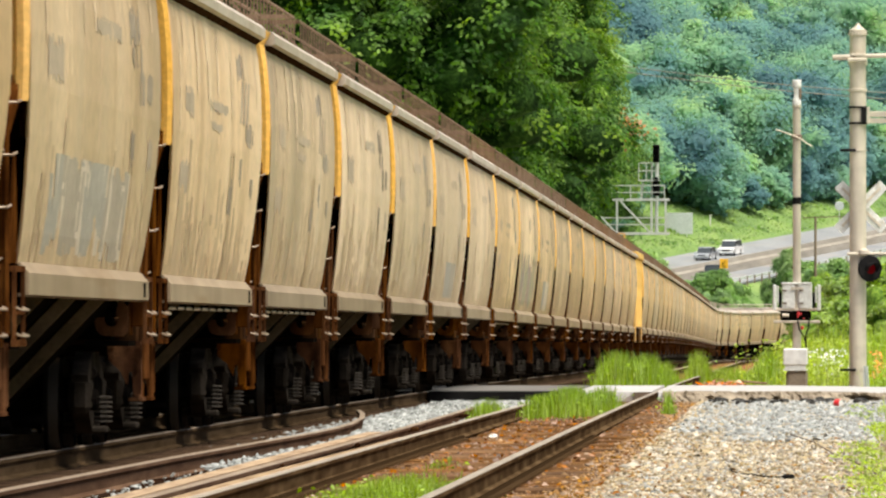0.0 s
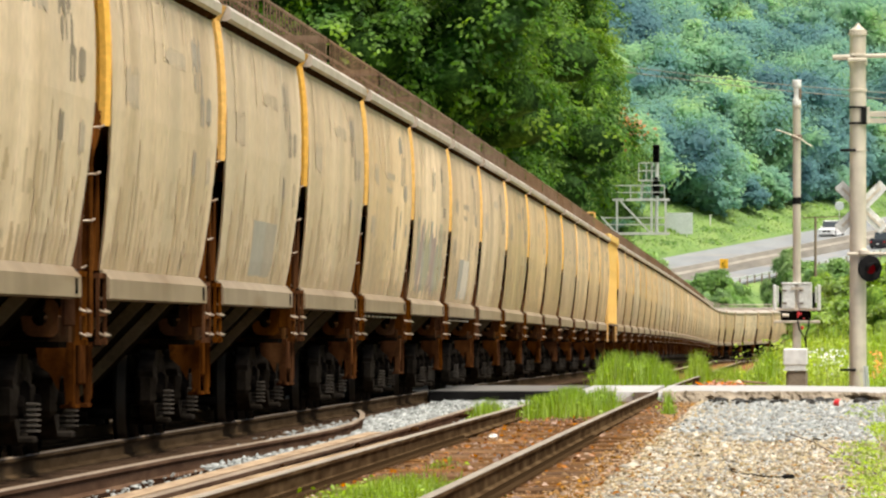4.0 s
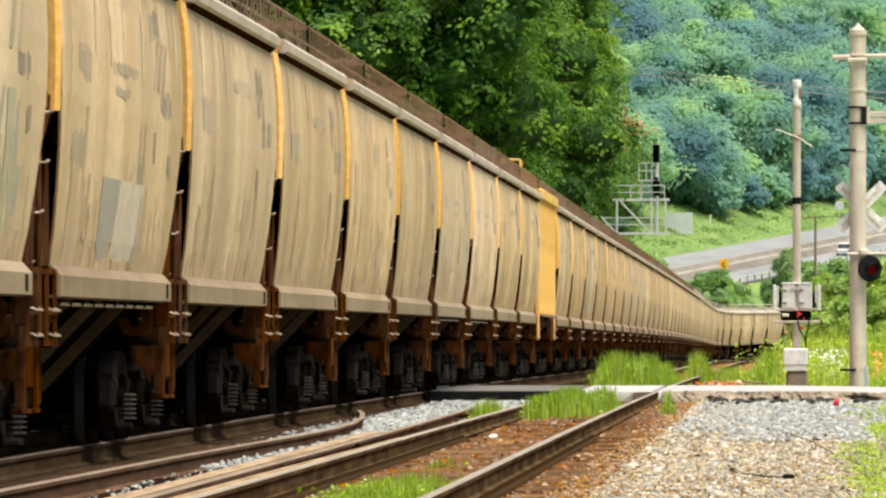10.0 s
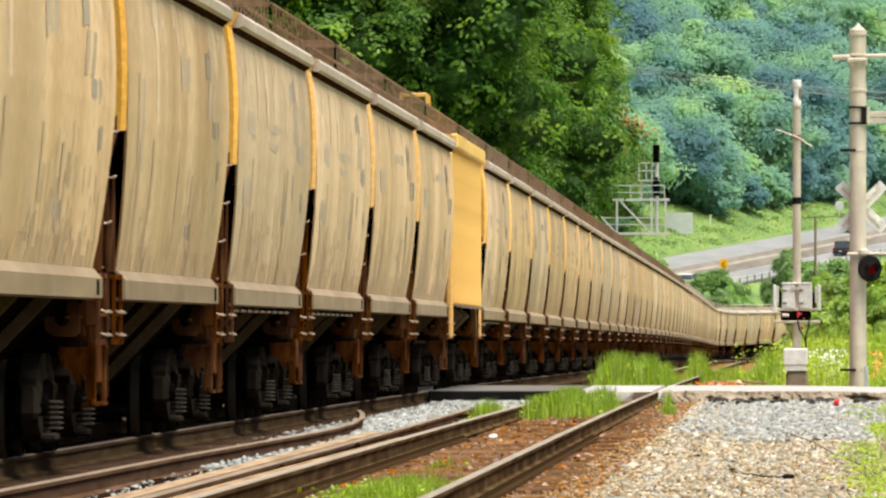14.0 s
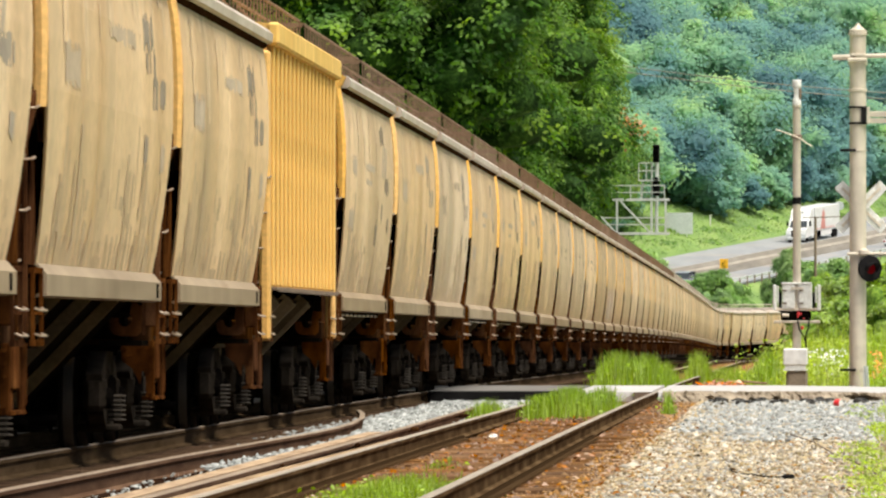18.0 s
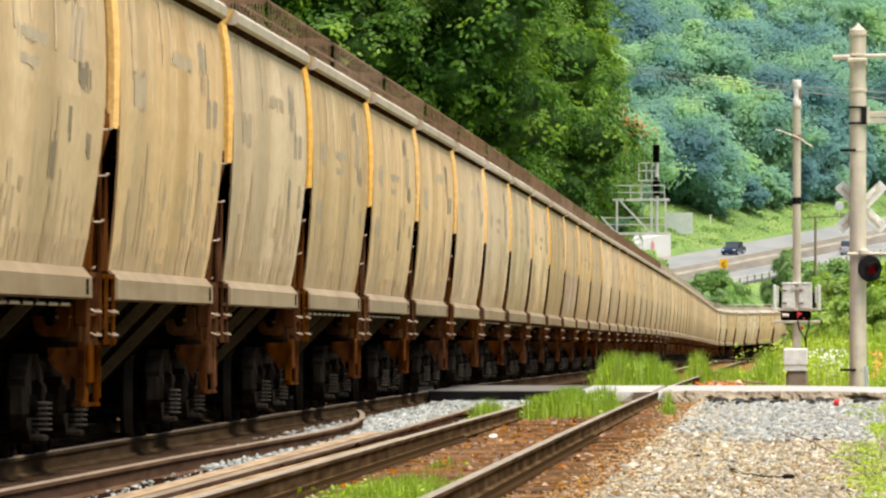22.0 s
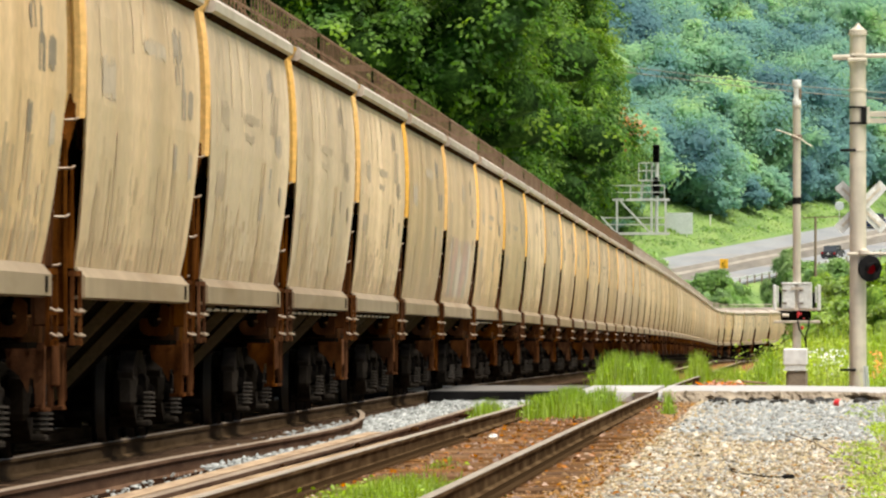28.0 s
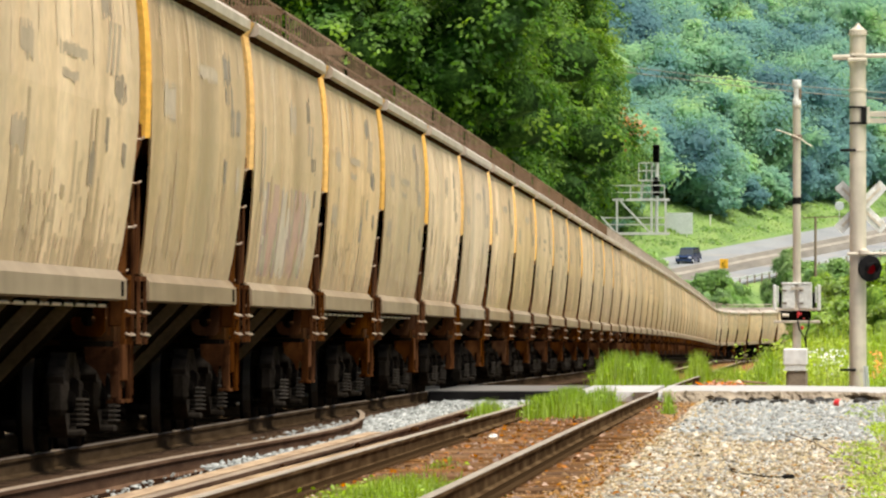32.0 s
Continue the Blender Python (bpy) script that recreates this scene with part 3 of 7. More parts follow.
def side_patch(geo, y0, y1, z0, z1, out=0.0004, n=5, lean=0.0):
    """A patch of paint that follows the bulge of the car's right side."""
    vs, fs = [], []
    levels = sorted({z0, z1} | {p[1] for p in SIDE if z0 < p[1] < z1})
    n = len(levels) - 1
    for z in levels:
        for y in (y0 + lean * (z - z0), y1 + lean * (z - z0)):
            vs.append((side_w(z) + out, y, z))
    for i in range(n):
        fs.append((2 * i, 2 * i + 1, 2 * i + 3, 2 * i + 2))
    return geo.add(vs, fs)


def car_meshes():
    """All the meshes of a hopper car, made once and shared."""
    k = {}
    # curved side sheets with faint vertical seams between the panels
    for name, sg in (("side_right", 1), ("side_left", -1)):
        g = Geo()
        cuts = [-1.0, -0.757, -0.755, -0.75, -0.502, -0.5, -0.495, -0.252, -0.25, -0.245, -0.002, 0.0, 0.004, 0.245, 0.25, 0.252, 0.495, 0.5, 0.502, 0.75, 0.755, 0.757, 1.0]
        vs, fs = [], []
        for c in cuts:
            d = -0.006 if any(abs(c - q) < 0.003 for q in (-0.755, -0.5, -0.25, 0.0, 0.25, 0.5, 0.755)) else 0.0
            vs += [(sg * (w + d), c * end_y(z), z) for w, z in SIDE] + [(sg * (w - 0.02 + d), c * end_y(z), z) for w, z in reversed(SIDE)]
        n = 2 * len(SIDE)
        for i in range(len(cuts) - 1):
            for j in range(n):
                fs.append(tuple((i * n + j, i * n + (j + 1) % n, (i + 1) * n + (j + 1) % n, (i + 1) * n + j)[::-sg]))
        fs += [tuple(range(n))[::sg], tuple(range((len(cuts) - 1) * n, len(cuts) * n))[::-sg]]
        k[name] = g.add(vs, fs).mesh(name, M["car_side"])
    # side sill: a flared plate under the sheets
    g = Geo()
    prof = [(1.435, 1.605), (1.455, 1.615), (1.53, 1.53), (1.53, 1.36), (1.44, 1.345), (1.44, 1.37), (1.50, 1.38), (1.50, 1.52)]
    n = len(prof)
    vs = [(w, y, z) for y in (-HALF + 0.72, HALF - 0.72) for w, z in prof]
    fs = [(j, n + j, n + (j + 1) % n, (j + 1) % n) for j in range(n)] + [tuple(range(n)), tuple(range(n, 2 * n))[::-1]]
    k["sill"] = g.add(vs, fs).mesh("side_sill", M["car_sill"])
    g = Geo().box((1.533, HALF - 1.35, 1.45), (0.012, 0.20, 0.13))
    k["sill_mark"] = g.mesh("sill_plate", M["grime"])
    # eave roll and roof
    prof = [(1.50, 4.30), (1.60, 4.285), (1.64, 4.31), (1.645, 4.40), (1.60, 4.45), (1.50, 4.46)]
    n = len(prof)
    vs = [(w, y, z) for y in (-HALF, HALF) for w, z in prof]
    fs = [(j, n + j, n + (j + 1) % n, (j + 1) % n) for j in range(n)] + [tuple(range(n)), tuple(range(n, 2 * n))[::-1]]
    # rust lip set dark to stand in for the shadow band under the eave
    k["eave_lip"] = Geo().add([(x, y, z) for y in (-HALF + 0.02, HALF - 0.02) for x, z in ((1.538, 4.235), (1.60, 4.287), (1.50, 4.29), (1.52, 4.235))], [(0, 4, 5, 1), (1, 5, 6, 2), (2, 6, 7, 3), (3, 7, 4, 0), (0, 1, 2, 3), (7, 6, 5, 4)]).mesh("eave_lip", M["rust"])
    k["eave"] = Geo().add(vs, fs).mesh("eave_rail", M["car_roof"])
    g = Geo()
    arc = [(1.52 * math.sin(a), 4.43 + 0.30 * (math.cos(a * 1.0) - math.cos(1.25)) / (1 - math.cos(1.25))) for a in np.linspace(-1.5707, 1.5707, 13)]
    arc = [(x, max(4.42, z)) for x, z in arc]
    n = len(arc)
    ys = np.linspace(-HALF, HALF, 9)
    vs = [(x, y, z) for y in ys for x, z in arc] + [(x, y, 4.38) for y in (-HALF, HALF) for x in (-1.5, 1.5)]
    fs = [(i * n + j, i * n + j + 1, (i + 1) * n + j + 1, (i + 1) * n + j) for i in range(8) for j in range(n - 1)]
    o = 9 * n
    fs += [tuple(range(n))[::-1] + (o, o + 1), tuple(range(8 * n, 9 * n)) + (o + 3, o + 2)]
    k["roof"] = g.add(vs, fs).mesh("roof", M["car_roof"], smooth=False)
    # running boards on posts along the roof
    for name, sg in (("board_right", 1), ("board_left", -1)):
        g = Geo()
        for i in range(23 if sg > 0 else 4):
            y = -8.3 + i * 16.6 / (22 if sg > 0 else 3)
            g.box((sg * 1.065, y, 4.86), (0.017, 0.038, 0.50))
            if sg > 0 and i % 6 == 0:
                g.bar((1.06, y, 4.64), (0.66, y, 5.08), 0.022)
        for x in (0.66, 1.05):
            g.box((sg * x, 0, 5.12), (0.035, 17.0, 0.025))
        g.box((sg * 1.066, 0, 4.72), (0.010, 16.8, 0.012))
        k[name] = g.mesh("running_board", M["walk"])
    g = Geo()
    g.box((0, 0, 5.125), (2.1, 0.5, 0.035))
    for x in (-0.5, 0.5):
        g.box((x, 0, 4.88), (0.026, 0.03, 0.48))
    g.bar((-1.05, -0.25, 5.10), (1.05, -0.25, 5.10), 0.03)
    far = Geo().box((0.84, 0, 5.12), (0.48, 17.4, 0.022))
    for i in range(10):
        far.box((1.065, -8.3 + i * 16.6 / 9, 4.86), (0.03, 0.05, 0.50))
    k["board_far"] = far.mesh("running_board", M["car_roof"])
    k["crossover"] = g.mesh("crossover_board", M["walk"])
    g = Geo().lathe([(0.36, 4.70), (0.36, 4.84), (0.33, 4.88), (0.10, 4.92)], 12)
    k["hatch"] = g.mesh("roof_hatch", M["car_roof"])
    # ends: a yellow upper panel whose edge follows the side, a slope sheet below it
    for sg, tag in ((-1, "front"), (1, "rear")):
        g = Geo()
        zz = [2.86, 3.3, 3.6, 3.9, 4.15, 4.32]
        y = sg * (HALF + 0.012)
        vs = [(s * (side_w(z) - 0.004), yy, z) for yy in (y, y - sg * 0.05) for z in zz for s in (-1, 1)] + []
        m = len(zz)
        fs = []
        for i in range(m - 1):
            a = [2 * i, 2 * i + 1, 2 * i + 3, 2 * i + 2]
            fs.append(tuple(a[::-sg]))
            fs.append(tuple([2 * m + q for q in a][::sg]))
            for s in (0, 1):
                fs.append((2 * i + s, 2 * i + 2 + s, 2 * m + 2 * i + 2 + s, 2 * m + 2 * i + s))
        fs += [(0, 1, 2 * m + 1, 2 * m), (2 * m - 2, 2 * m - 1, 4 * m - 1, 4 * m - 2)]
        g.add(vs, fs)
        g.box((0, y, 4.38), (2.9, 0.05, 0.13))
        for x in (-0.8, 0.8):
            g.box((x, y + sg * 0.02, 3.66), (0.08, 0.05, 1.2))
        # corner angle: the bright edge that shows down the gap
        for s in (-1, 1):
            pts = [(s * (side_w(z) - 0.062), sg * (HALF + 0.035), z) for z in np.linspace(2.84, 4.30, 7)] + [(s * 1.50, sg * (HALF + 0.035), 4.37), (s * 1.545, sg * (HALF + 0.035), 4.46)]
            for a, b in zip(pts[:-1], pts[1:]):
                g.tube(a, b, 0.062, n=7, caps=False)
        k["end_" + tag] = g.mesh("end_panel", M["yellow"])
        k["end_far_" + tag] = g.mesh("end_panel", M["yellow_hazed"])
        g = Geo()
        g.add([(-1.5, sg * (HALF - 0.02), 2.88), (1.5, sg * (HALF - 0.02), 2.88), (1.36, sg * 5.3, 1.25), (-1.36, sg * 5.3, 1.25),
               (-1.5, sg * (HALF - 0.05), 2.84), (1.5, sg * (HALF - 0.05), 2.84), (1.36, sg * 5.3, 1.2), (-1.36, sg * 5.3, 1.2)],
              [(0, 1, 2, 3)[::-sg], (4, 5, 6, 7)[::sg], (0, 1, 5, 4), (1, 2, 6, 5), (2, 3, 7, 6), (3, 0, 4, 7)])
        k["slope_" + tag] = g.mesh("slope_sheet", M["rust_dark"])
        # end frame: platform, sill and centre posts
        g = Geo()
        g.box((0, sg * 8.15, 1.14), (2.5, 1.25, 0.10), bevel=0.02)
        g.box((0, sg * 8.74, 1.08), (2.7, 0.10, 0.26), bevel=0.02)
        for x in (-0.55, 0.55):
            g.bar((x, sg * 8.65, 1.16), (x, sg * (HALF + 0.02), 3.1), 0.11)
        k["platform_" + tag] = g.mesh("end_platform", M["rust"])
        # corner post: a channel with two stiles, braced back to the side sheet
        g = Geo()
        g.box((1.37, sg * 8.40, 1.92), (0.13, 0.06, 1.60), bevel=0.012)
        g.box((1.30, sg * 8.43, 1.85), (0.025, 0.10, 1.62))
        g.box((1.44, sg * 8.43, 1.85), (0.025, 0.10, 1.62))
        g.bar((1.38, sg * 8.40, 2.5), (1.50, sg * HALF, 3.02), 0.08)
        g.add([(1.43, sg * 7.2, 1.60), (1.45, sg * 8.36, 1.60), (1.50, sg * 8.36, 2.45), (1.41, sg * 7.2, 1.60), (1.43, sg * 8.36, 1.60), (1.48, sg * 8.36, 2.45)], [(0, 1, 2), (5, 4, 3), (0, 1, 4, 3), (1, 2, 5, 4), (2, 0, 3, 5)])
        k["post_" + tag] = g.mesh("corner_post", M["rust_post"])
        # bolster end: a cross box with a rounded, holed gusset plate before it
        g = Geo().box((0.75, sg * 7.02, 1.15), (0.95, 0.5, 0.30)).box((1.20, sg * 7.02, 0.965), (0.40, 1.0, 0.05))
        k["bolster_" + tag] = g.mesh("bolster_end", M["rust_dark"])
        y = sg * 7.02 - 0.52
        vs, fs, n = [], [], 20
        for yy in (y, y + 0.05):
            for q in (0.066, 0.0):
                for i in range(n):
                    a = i * math.tau / n
                    c, e = math.cos(a), math.sin(a)
                    m = (abs(c) ** 3.2 + abs(e) ** 3.2) ** (1 / 3.2) if c < 0 else max(abs(c), abs(e))
                    vs.append((1.245 + (q * c if q else 0.15 * c / m), yy, 1.185 + (q * e if q else 0.155 * e / m)))
        for i in range(n):
            j = (i + 1) % n
            fs += [(i, n + i, n + j, j), (2 * n + i, 2 * n + j, 3 * n + j, 3 * n + i), (i, j, 2 * n + j, 2 * n + i), (n + i, 3 * n + i, 3 * n + j, n + j)]
        k["gusset_" + tag] = Geo().add(vs, fs).mesh("gusset_plate", M["rust_post"])
        # sill step: hanger legs on a tapered bracket plate
        g = Geo()
        g.box((1.36, sg * 8.42, 0.80), (0.05, 0.62, 0.36), bevel=0.015)
        g.box((1.39, sg * 8.20, 0.70), (0.05, 0.12, 0.54), bevel=0.012)
        g.box((1.33, sg * 8.66, 0.70), (0.05, 0.10, 0.52), bevel=0.012)
        g.box((1.36, sg * 8.43, 0.445), (0.13, 0.56, 0.03))
        shape = [(1.10, 0.985), (1.42, 0.985), (1.42, 0.50), (1.355, 0.48), (1.335, 0.70), (1.305, 0.70), (1.29, 0.58), (1.22, 0.72), (1.12, 0.80)]
        n = len(shape)
        vs = [(x, sg * 8.05 + dy, z) for dy in (-0.04, 0.04) for x, z in shape]
        g.add(vs, [tuple(range(n)), tuple(range(n, 2 * n))[::-1]] + [(i, n + i, n + (i + 1) % n, (i + 1) % n) for i in range(n)])
        for x, z in ((1.39, 0.93), (1.39, 0.83), (1.39, 0.73), (1.30, 0.93), (1.16, 0.93), (1.16, 0.84)):
            g.tube((x, sg * 8.05 - 0.04, z), (x, sg * 8.05 - 0.065, z), 0.018, n=6)
        k["step_" + tag] = g.mesh("sill_step", M["rust_post"])
        g = Geo()
        for y in (7.45, 8.35):
            g.box((1.49, sg * y, 1.27), (0.03, 0.07, 0.62))
        g.box((1.49, sg * 7.9, 0.985), (0.045, 0.98, 0.05))
        g.box((1.49, sg * 7.9, 1.22), (0.03, 0.9, 0.03))
        g.box((1.48, sg * 7.9, 1.555), (0.045, 0.98, 0.045))
        k["stirrup_" + tag] = g.mesh("ladder_stirrup", M["rust_post"])
        g = Geo()
        for i in range(4):
            z = 1.62 + i * 0.40
            w = side_w(z) - 0.02
            g.path([(1.26, sg * 8.44, z + 0.02), (1.26, sg * 8.54, z), (w - 0.04, sg * 8.54, z), (w - 0.02, sg * 8.40, z + 0.02)], 0.011, 5)
        g.path([(1.50, sg * 7.6, 1.26), (1.545, sg * 7.62, 1.24), (1.545, sg * 8.3, 1.24), (1.50, sg * 8.35, 1.26)], 0.011, 5)
        g.path([(1.50, sg * 7.6, 1.06), (1.545, sg * 7.62, 1.04), (1.545, sg * 8.3, 1.04), (1.50, sg * 8.35, 1.06)], 0.011, 5)
        k["grab_" + tag] = g.mesh("grab_iron", M["grab"])
        g = Geo()
        g.box((0, sg * 8.75, 0.88), (0.30, 0.55, 0.28), bevel=0.04).box((0, sg * 8.96, 0.88), (0.36, 0.14, 0.30), bevel=0.06)
        g.path([(0.3, sg * 8.7, 0.85), (0.35, sg * 8.85, 0.45), (0.1, sg * 9.02, 0.55)], 0.03, 6)
        k["coupler_" + tag] = g.mesh("coupler", M["grime"])
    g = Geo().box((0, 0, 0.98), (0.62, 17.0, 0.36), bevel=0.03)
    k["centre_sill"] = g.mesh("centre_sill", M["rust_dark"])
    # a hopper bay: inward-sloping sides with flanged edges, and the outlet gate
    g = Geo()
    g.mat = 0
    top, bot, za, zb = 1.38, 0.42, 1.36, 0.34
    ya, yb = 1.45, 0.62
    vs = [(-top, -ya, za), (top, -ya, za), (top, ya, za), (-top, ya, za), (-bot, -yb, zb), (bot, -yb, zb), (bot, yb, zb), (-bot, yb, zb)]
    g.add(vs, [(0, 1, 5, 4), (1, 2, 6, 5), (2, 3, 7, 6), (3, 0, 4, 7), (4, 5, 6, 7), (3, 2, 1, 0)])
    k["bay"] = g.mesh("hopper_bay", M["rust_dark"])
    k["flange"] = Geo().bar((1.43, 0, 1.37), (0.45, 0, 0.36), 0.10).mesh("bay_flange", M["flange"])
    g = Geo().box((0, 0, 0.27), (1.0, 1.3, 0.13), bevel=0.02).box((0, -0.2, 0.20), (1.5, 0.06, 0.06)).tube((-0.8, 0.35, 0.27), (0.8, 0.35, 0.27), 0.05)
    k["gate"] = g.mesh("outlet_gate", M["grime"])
    # pale strip with dark breaks stands in for daylight through the sill slot
    k["slot_light"] = Geo().tube((1.42, -6.3, 1.30), (1.42, 6.3, 1.30), 0.015, n=8).mesh("air_pipe", M["alu"])
    g = Geo()
    for i in range(10):
        g.box((1.42, -6.2 + i * 12.4 / 9, 1.315), (0.05, 0.18, 0.055), bevel=0.01)
    k["slot_ticks"] = g.mesh("pipe_clamp", M["rust_dark"])
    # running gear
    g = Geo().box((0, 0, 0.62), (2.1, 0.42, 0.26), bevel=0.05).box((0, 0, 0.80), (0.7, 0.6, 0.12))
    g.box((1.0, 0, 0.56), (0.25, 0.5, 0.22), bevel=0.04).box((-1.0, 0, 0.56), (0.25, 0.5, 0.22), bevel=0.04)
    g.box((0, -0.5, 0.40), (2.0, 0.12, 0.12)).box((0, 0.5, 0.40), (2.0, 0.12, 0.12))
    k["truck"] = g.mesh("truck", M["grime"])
    g = Geo()
    for a, b, w, h in (((0, -1.02, 0.60), (0, -0.45, 0.80), 0.15, 0.17), ((0, 1.02, 0.60), (0, 0.45, 0.80), 0.15, 0.17), ((0, -0.47, 0.80), (0, 0.47, 0.80), 0.16, 0.18),
                       ((0, -0.95, 0.45), (0, -0.38, 0.22), 0.15, 0.15), ((0, 0.95, 0.45), (0, 0.38, 0.22), 0.15, 0.15), ((0, -0.40, 0.20), (0, 0.40, 0.20), 0.17, 0.13)):
        g.bar(a, b, w, h)
    for s in (-1, 1):
        g.box((0, s * 0.38, 0.50), (0.16, 0.12, 0.56), bevel=0.03)
        g.box((0, s * 0.89, 0.50), (0.22, 0.30, 0.34), bevel=0.06)
    for x in (-0.27, 0.02):
        g.box((x, -0.25, 0.46), (0.075, 0.08, 0.56), bevel=0.02)
    g.box((-0.14, -0.27, 0.72), (0.34, 0.2, 0.12), bevel=0.05).tube((-0.2, -0.4, 0.76), (-0.2, -0.2, 0.76), 0.07, n=10).tube((0.06, -0.4, 0.70), (0.06, -0.2, 0.70), 0.05, n=10).box((-0.02, -0.27, 0.18), (0.46, 0.30, 0.07), bevel=0.02)
    k["side_frame"] = g.mesh("side_frame", M["frame_grey"])
    g = Geo()
    prof = []
    for i in range(6):
        z = 0.27 + i * 0.044
        prof += [(0.066, z), (0.105, z + 0.008), (0.105, z + 0.022), (0.066, z + 0.030)]
    k["spring"] = g.lathe(prof, 8).mesh("coil_spring", M["coil"])
    g = Geo().lathe([(0.085, -0.06), (0.10, 0.0), (0.09, 0.05), (0.05, 0.07)], 12, "x")
    k["cap"] = g.mesh("bearing_cap", M["grime"])
    g = Geo()
    g.tube((-0.98, 0, 0), (0.98, 0, 0), 0.08, n=10)
    for s in (-1, 1):
        c = s * 0.755
        rings = [(0.15, -0.07), (0.34, -0.02), (0.37, -0.07), (0.455, -0.065), (0.455, -0.035), (0.425, -0.025), (0.42, 0.065), (0.37, 0.065), (0.34, 0.02), (0.14, 0.06)]
        kk = len(g.v)
        n = 14
        for r, h in rings:
            g.v += [(c + s * h, r * math.cos(i * math.tau / n), r * math.sin(i * math.tau / n)) for i in range(n)]
        for j in range(len(rings) - 1):
            for i in range(n):
                q = (kk + j * n + i, kk + j * n + (i + 1) % n, kk + (j + 1) * n + (i + 1) % n, kk + (j + 1) * n + i)
                g.f.append(q[::s])
                g.mi.append(1 if j == 5 else 0)
    k["wheelset"] = g.mesh("wheelset", M["grime"], M["wheel_tread"])
    # paint on the sides: worn initials, data panels, reporting marks, none of it legible
    def letters(kind):
        d, p = Geo(), Geo()
        y = -HALF
        rng = random.Random(90 + kind)

        def curved_patch(geo, y0, y1, z0, z1, n=0):
            # worn paint: short strips of uneven height, some flaked away
            m = max(2, int((y1 - y0) / 0.16))
            for i in range(m):
                if rng.random() < 0.88:
                    a, b = y0 + (y1 - y0) * i / m, y0 + (y1 - y0) * (i + 1) / m
                    worn = min(0.10, 0.25 * (z1 - z0))
                    side_patch(geo, a, b, z0 + rng.uniform(-0.3, 1) * worn, z1 - rng.uniform(-0.3, 1) * worn)
        if kind == 0:
            curved_patch(d, y + 11.9, y + 13.3, 3.62, 3.95, n=3)
            curved_patch(d, y + 13.2, y + 15.0, 3.12, 3.42, n=3)
            for j in range(3):
                curved_patch(d, y + 12.2 + 0.55 * j, y + 12.45 + 0.55 * j, 3.40 - 0.04 * j, 3.64, n=3)
            curved_patch(p, y + 7.6, y + 10.9, 3.58, 3.74, n=2)
            curved_patch(p, y + 1.9, y + 3.6, 3.05, 3.42, n=3)
            curved_patch(d, y + 12.2, y + 12.7, 2.55, 2.85, n=2)
            curved_patch(p, y + 14.6, y + 15.2, 2.55, 2.85, n=2)
        elif kind == 1:
            for a, b, c, e in ((11.4, 12.7, 3.72, 4.02), (12.9, 14.4, 3.05, 3.30), (14.2, 14.7, 2.5, 2.78), (11.9, 12.3, 2.6, 2.95)):
                curved_patch(d, y + a, y + b, c, e, n=4)
            for j in range(3):
                side_patch(p, y + 11.7 + 0.6 * j, y + 12.05 + 0.6 * j, 3.28, 3.74, lean=1.3)
            curved_patch(p, y + 1.5, y + 2.9, 2.42, 2.75, n=2)
            curved_patch(p, y + 2.0, y + 3.4, 3.15, 3.45, n=3)
            curved_patch(p, y + 6.2, y + 9.6, 3.3, 3.42, n=2)
            curved_patch(p, y + 6.2, y + 8.4, 3.1, 3.2, n=2)
            curved_patch(d, y + 10.2, y + 10.8, 2.3, 2.65, n=2)
        else:
            for a, b, c, e in ((12.2, 13.0, 3.55, 3.9), (13.2, 14.4, 3.0, 3.22), (14.3, 14.7, 2.6, 2.8)):
                curved_patch(d, y + a, y + b, c, e, n=4)
            for j in range(2):
                side_patch(p, y + 12.3 + 0.8 * j, y + 12.65 + 0.8 * j, 3.2, 3.58, lean=1.1)
            curved_patch(p, y + 1.6, y + 2.6, 2.5, 3.4, n=4)
            curved_patch(p, y + 8.0, y + 9.4, 3.4, 3.8, n=3)
            curved_patch(d, y + 9.8, y + 10.6, 1.95, 2.15, n=2)
        return d.mesh("initials", M["letter"]), p.mesh("data_panel", M["letter_pale"])
    k["letters"] = [letters(i) for i in range(3)]

    def streaks(seed):
        """Grime thrown up in uneven streaks from the sill, and pale runs washed down from the eave."""
        rng = random.Random(seed)
        low, high = Geo(), Geo()
        for i in range(150):
            y = rng.uniform(-7.15, 7.0)
            reach = 0.10 + 0.75 * rng.random() ** 2.2 * (0.75 + 0.5 * math.sin(0.8 * y + seed) + 0.3 * math.sin(2.9 * y))
            foot = 1.61 + (0 if rng.random() < 0.7 else rng.uniform(0.1, 0.7))
            side_patch(low, y, y + rng.uniform(0.05, 0.30), foot, min(2.95, foot + max(0.06, reach)), 0.00012 + 0.000001 * i)
        for i in range(44):
            y = rng.uniform(-7.7, 7.5)
            side_patch(high, y, y + rng.uniform(0.04, 0.22), 4.24 - rng.uniform(0.1, 1.5) * rng.random(), 4.25, 0.00012 + 0.000001 * i)
        return low.mesh("grime_streak", M["splash"]), high.mesh("pale_run", M["wash"])
    k["streaks"] = [streaks(30 + i) for i in range(3)]
    return k


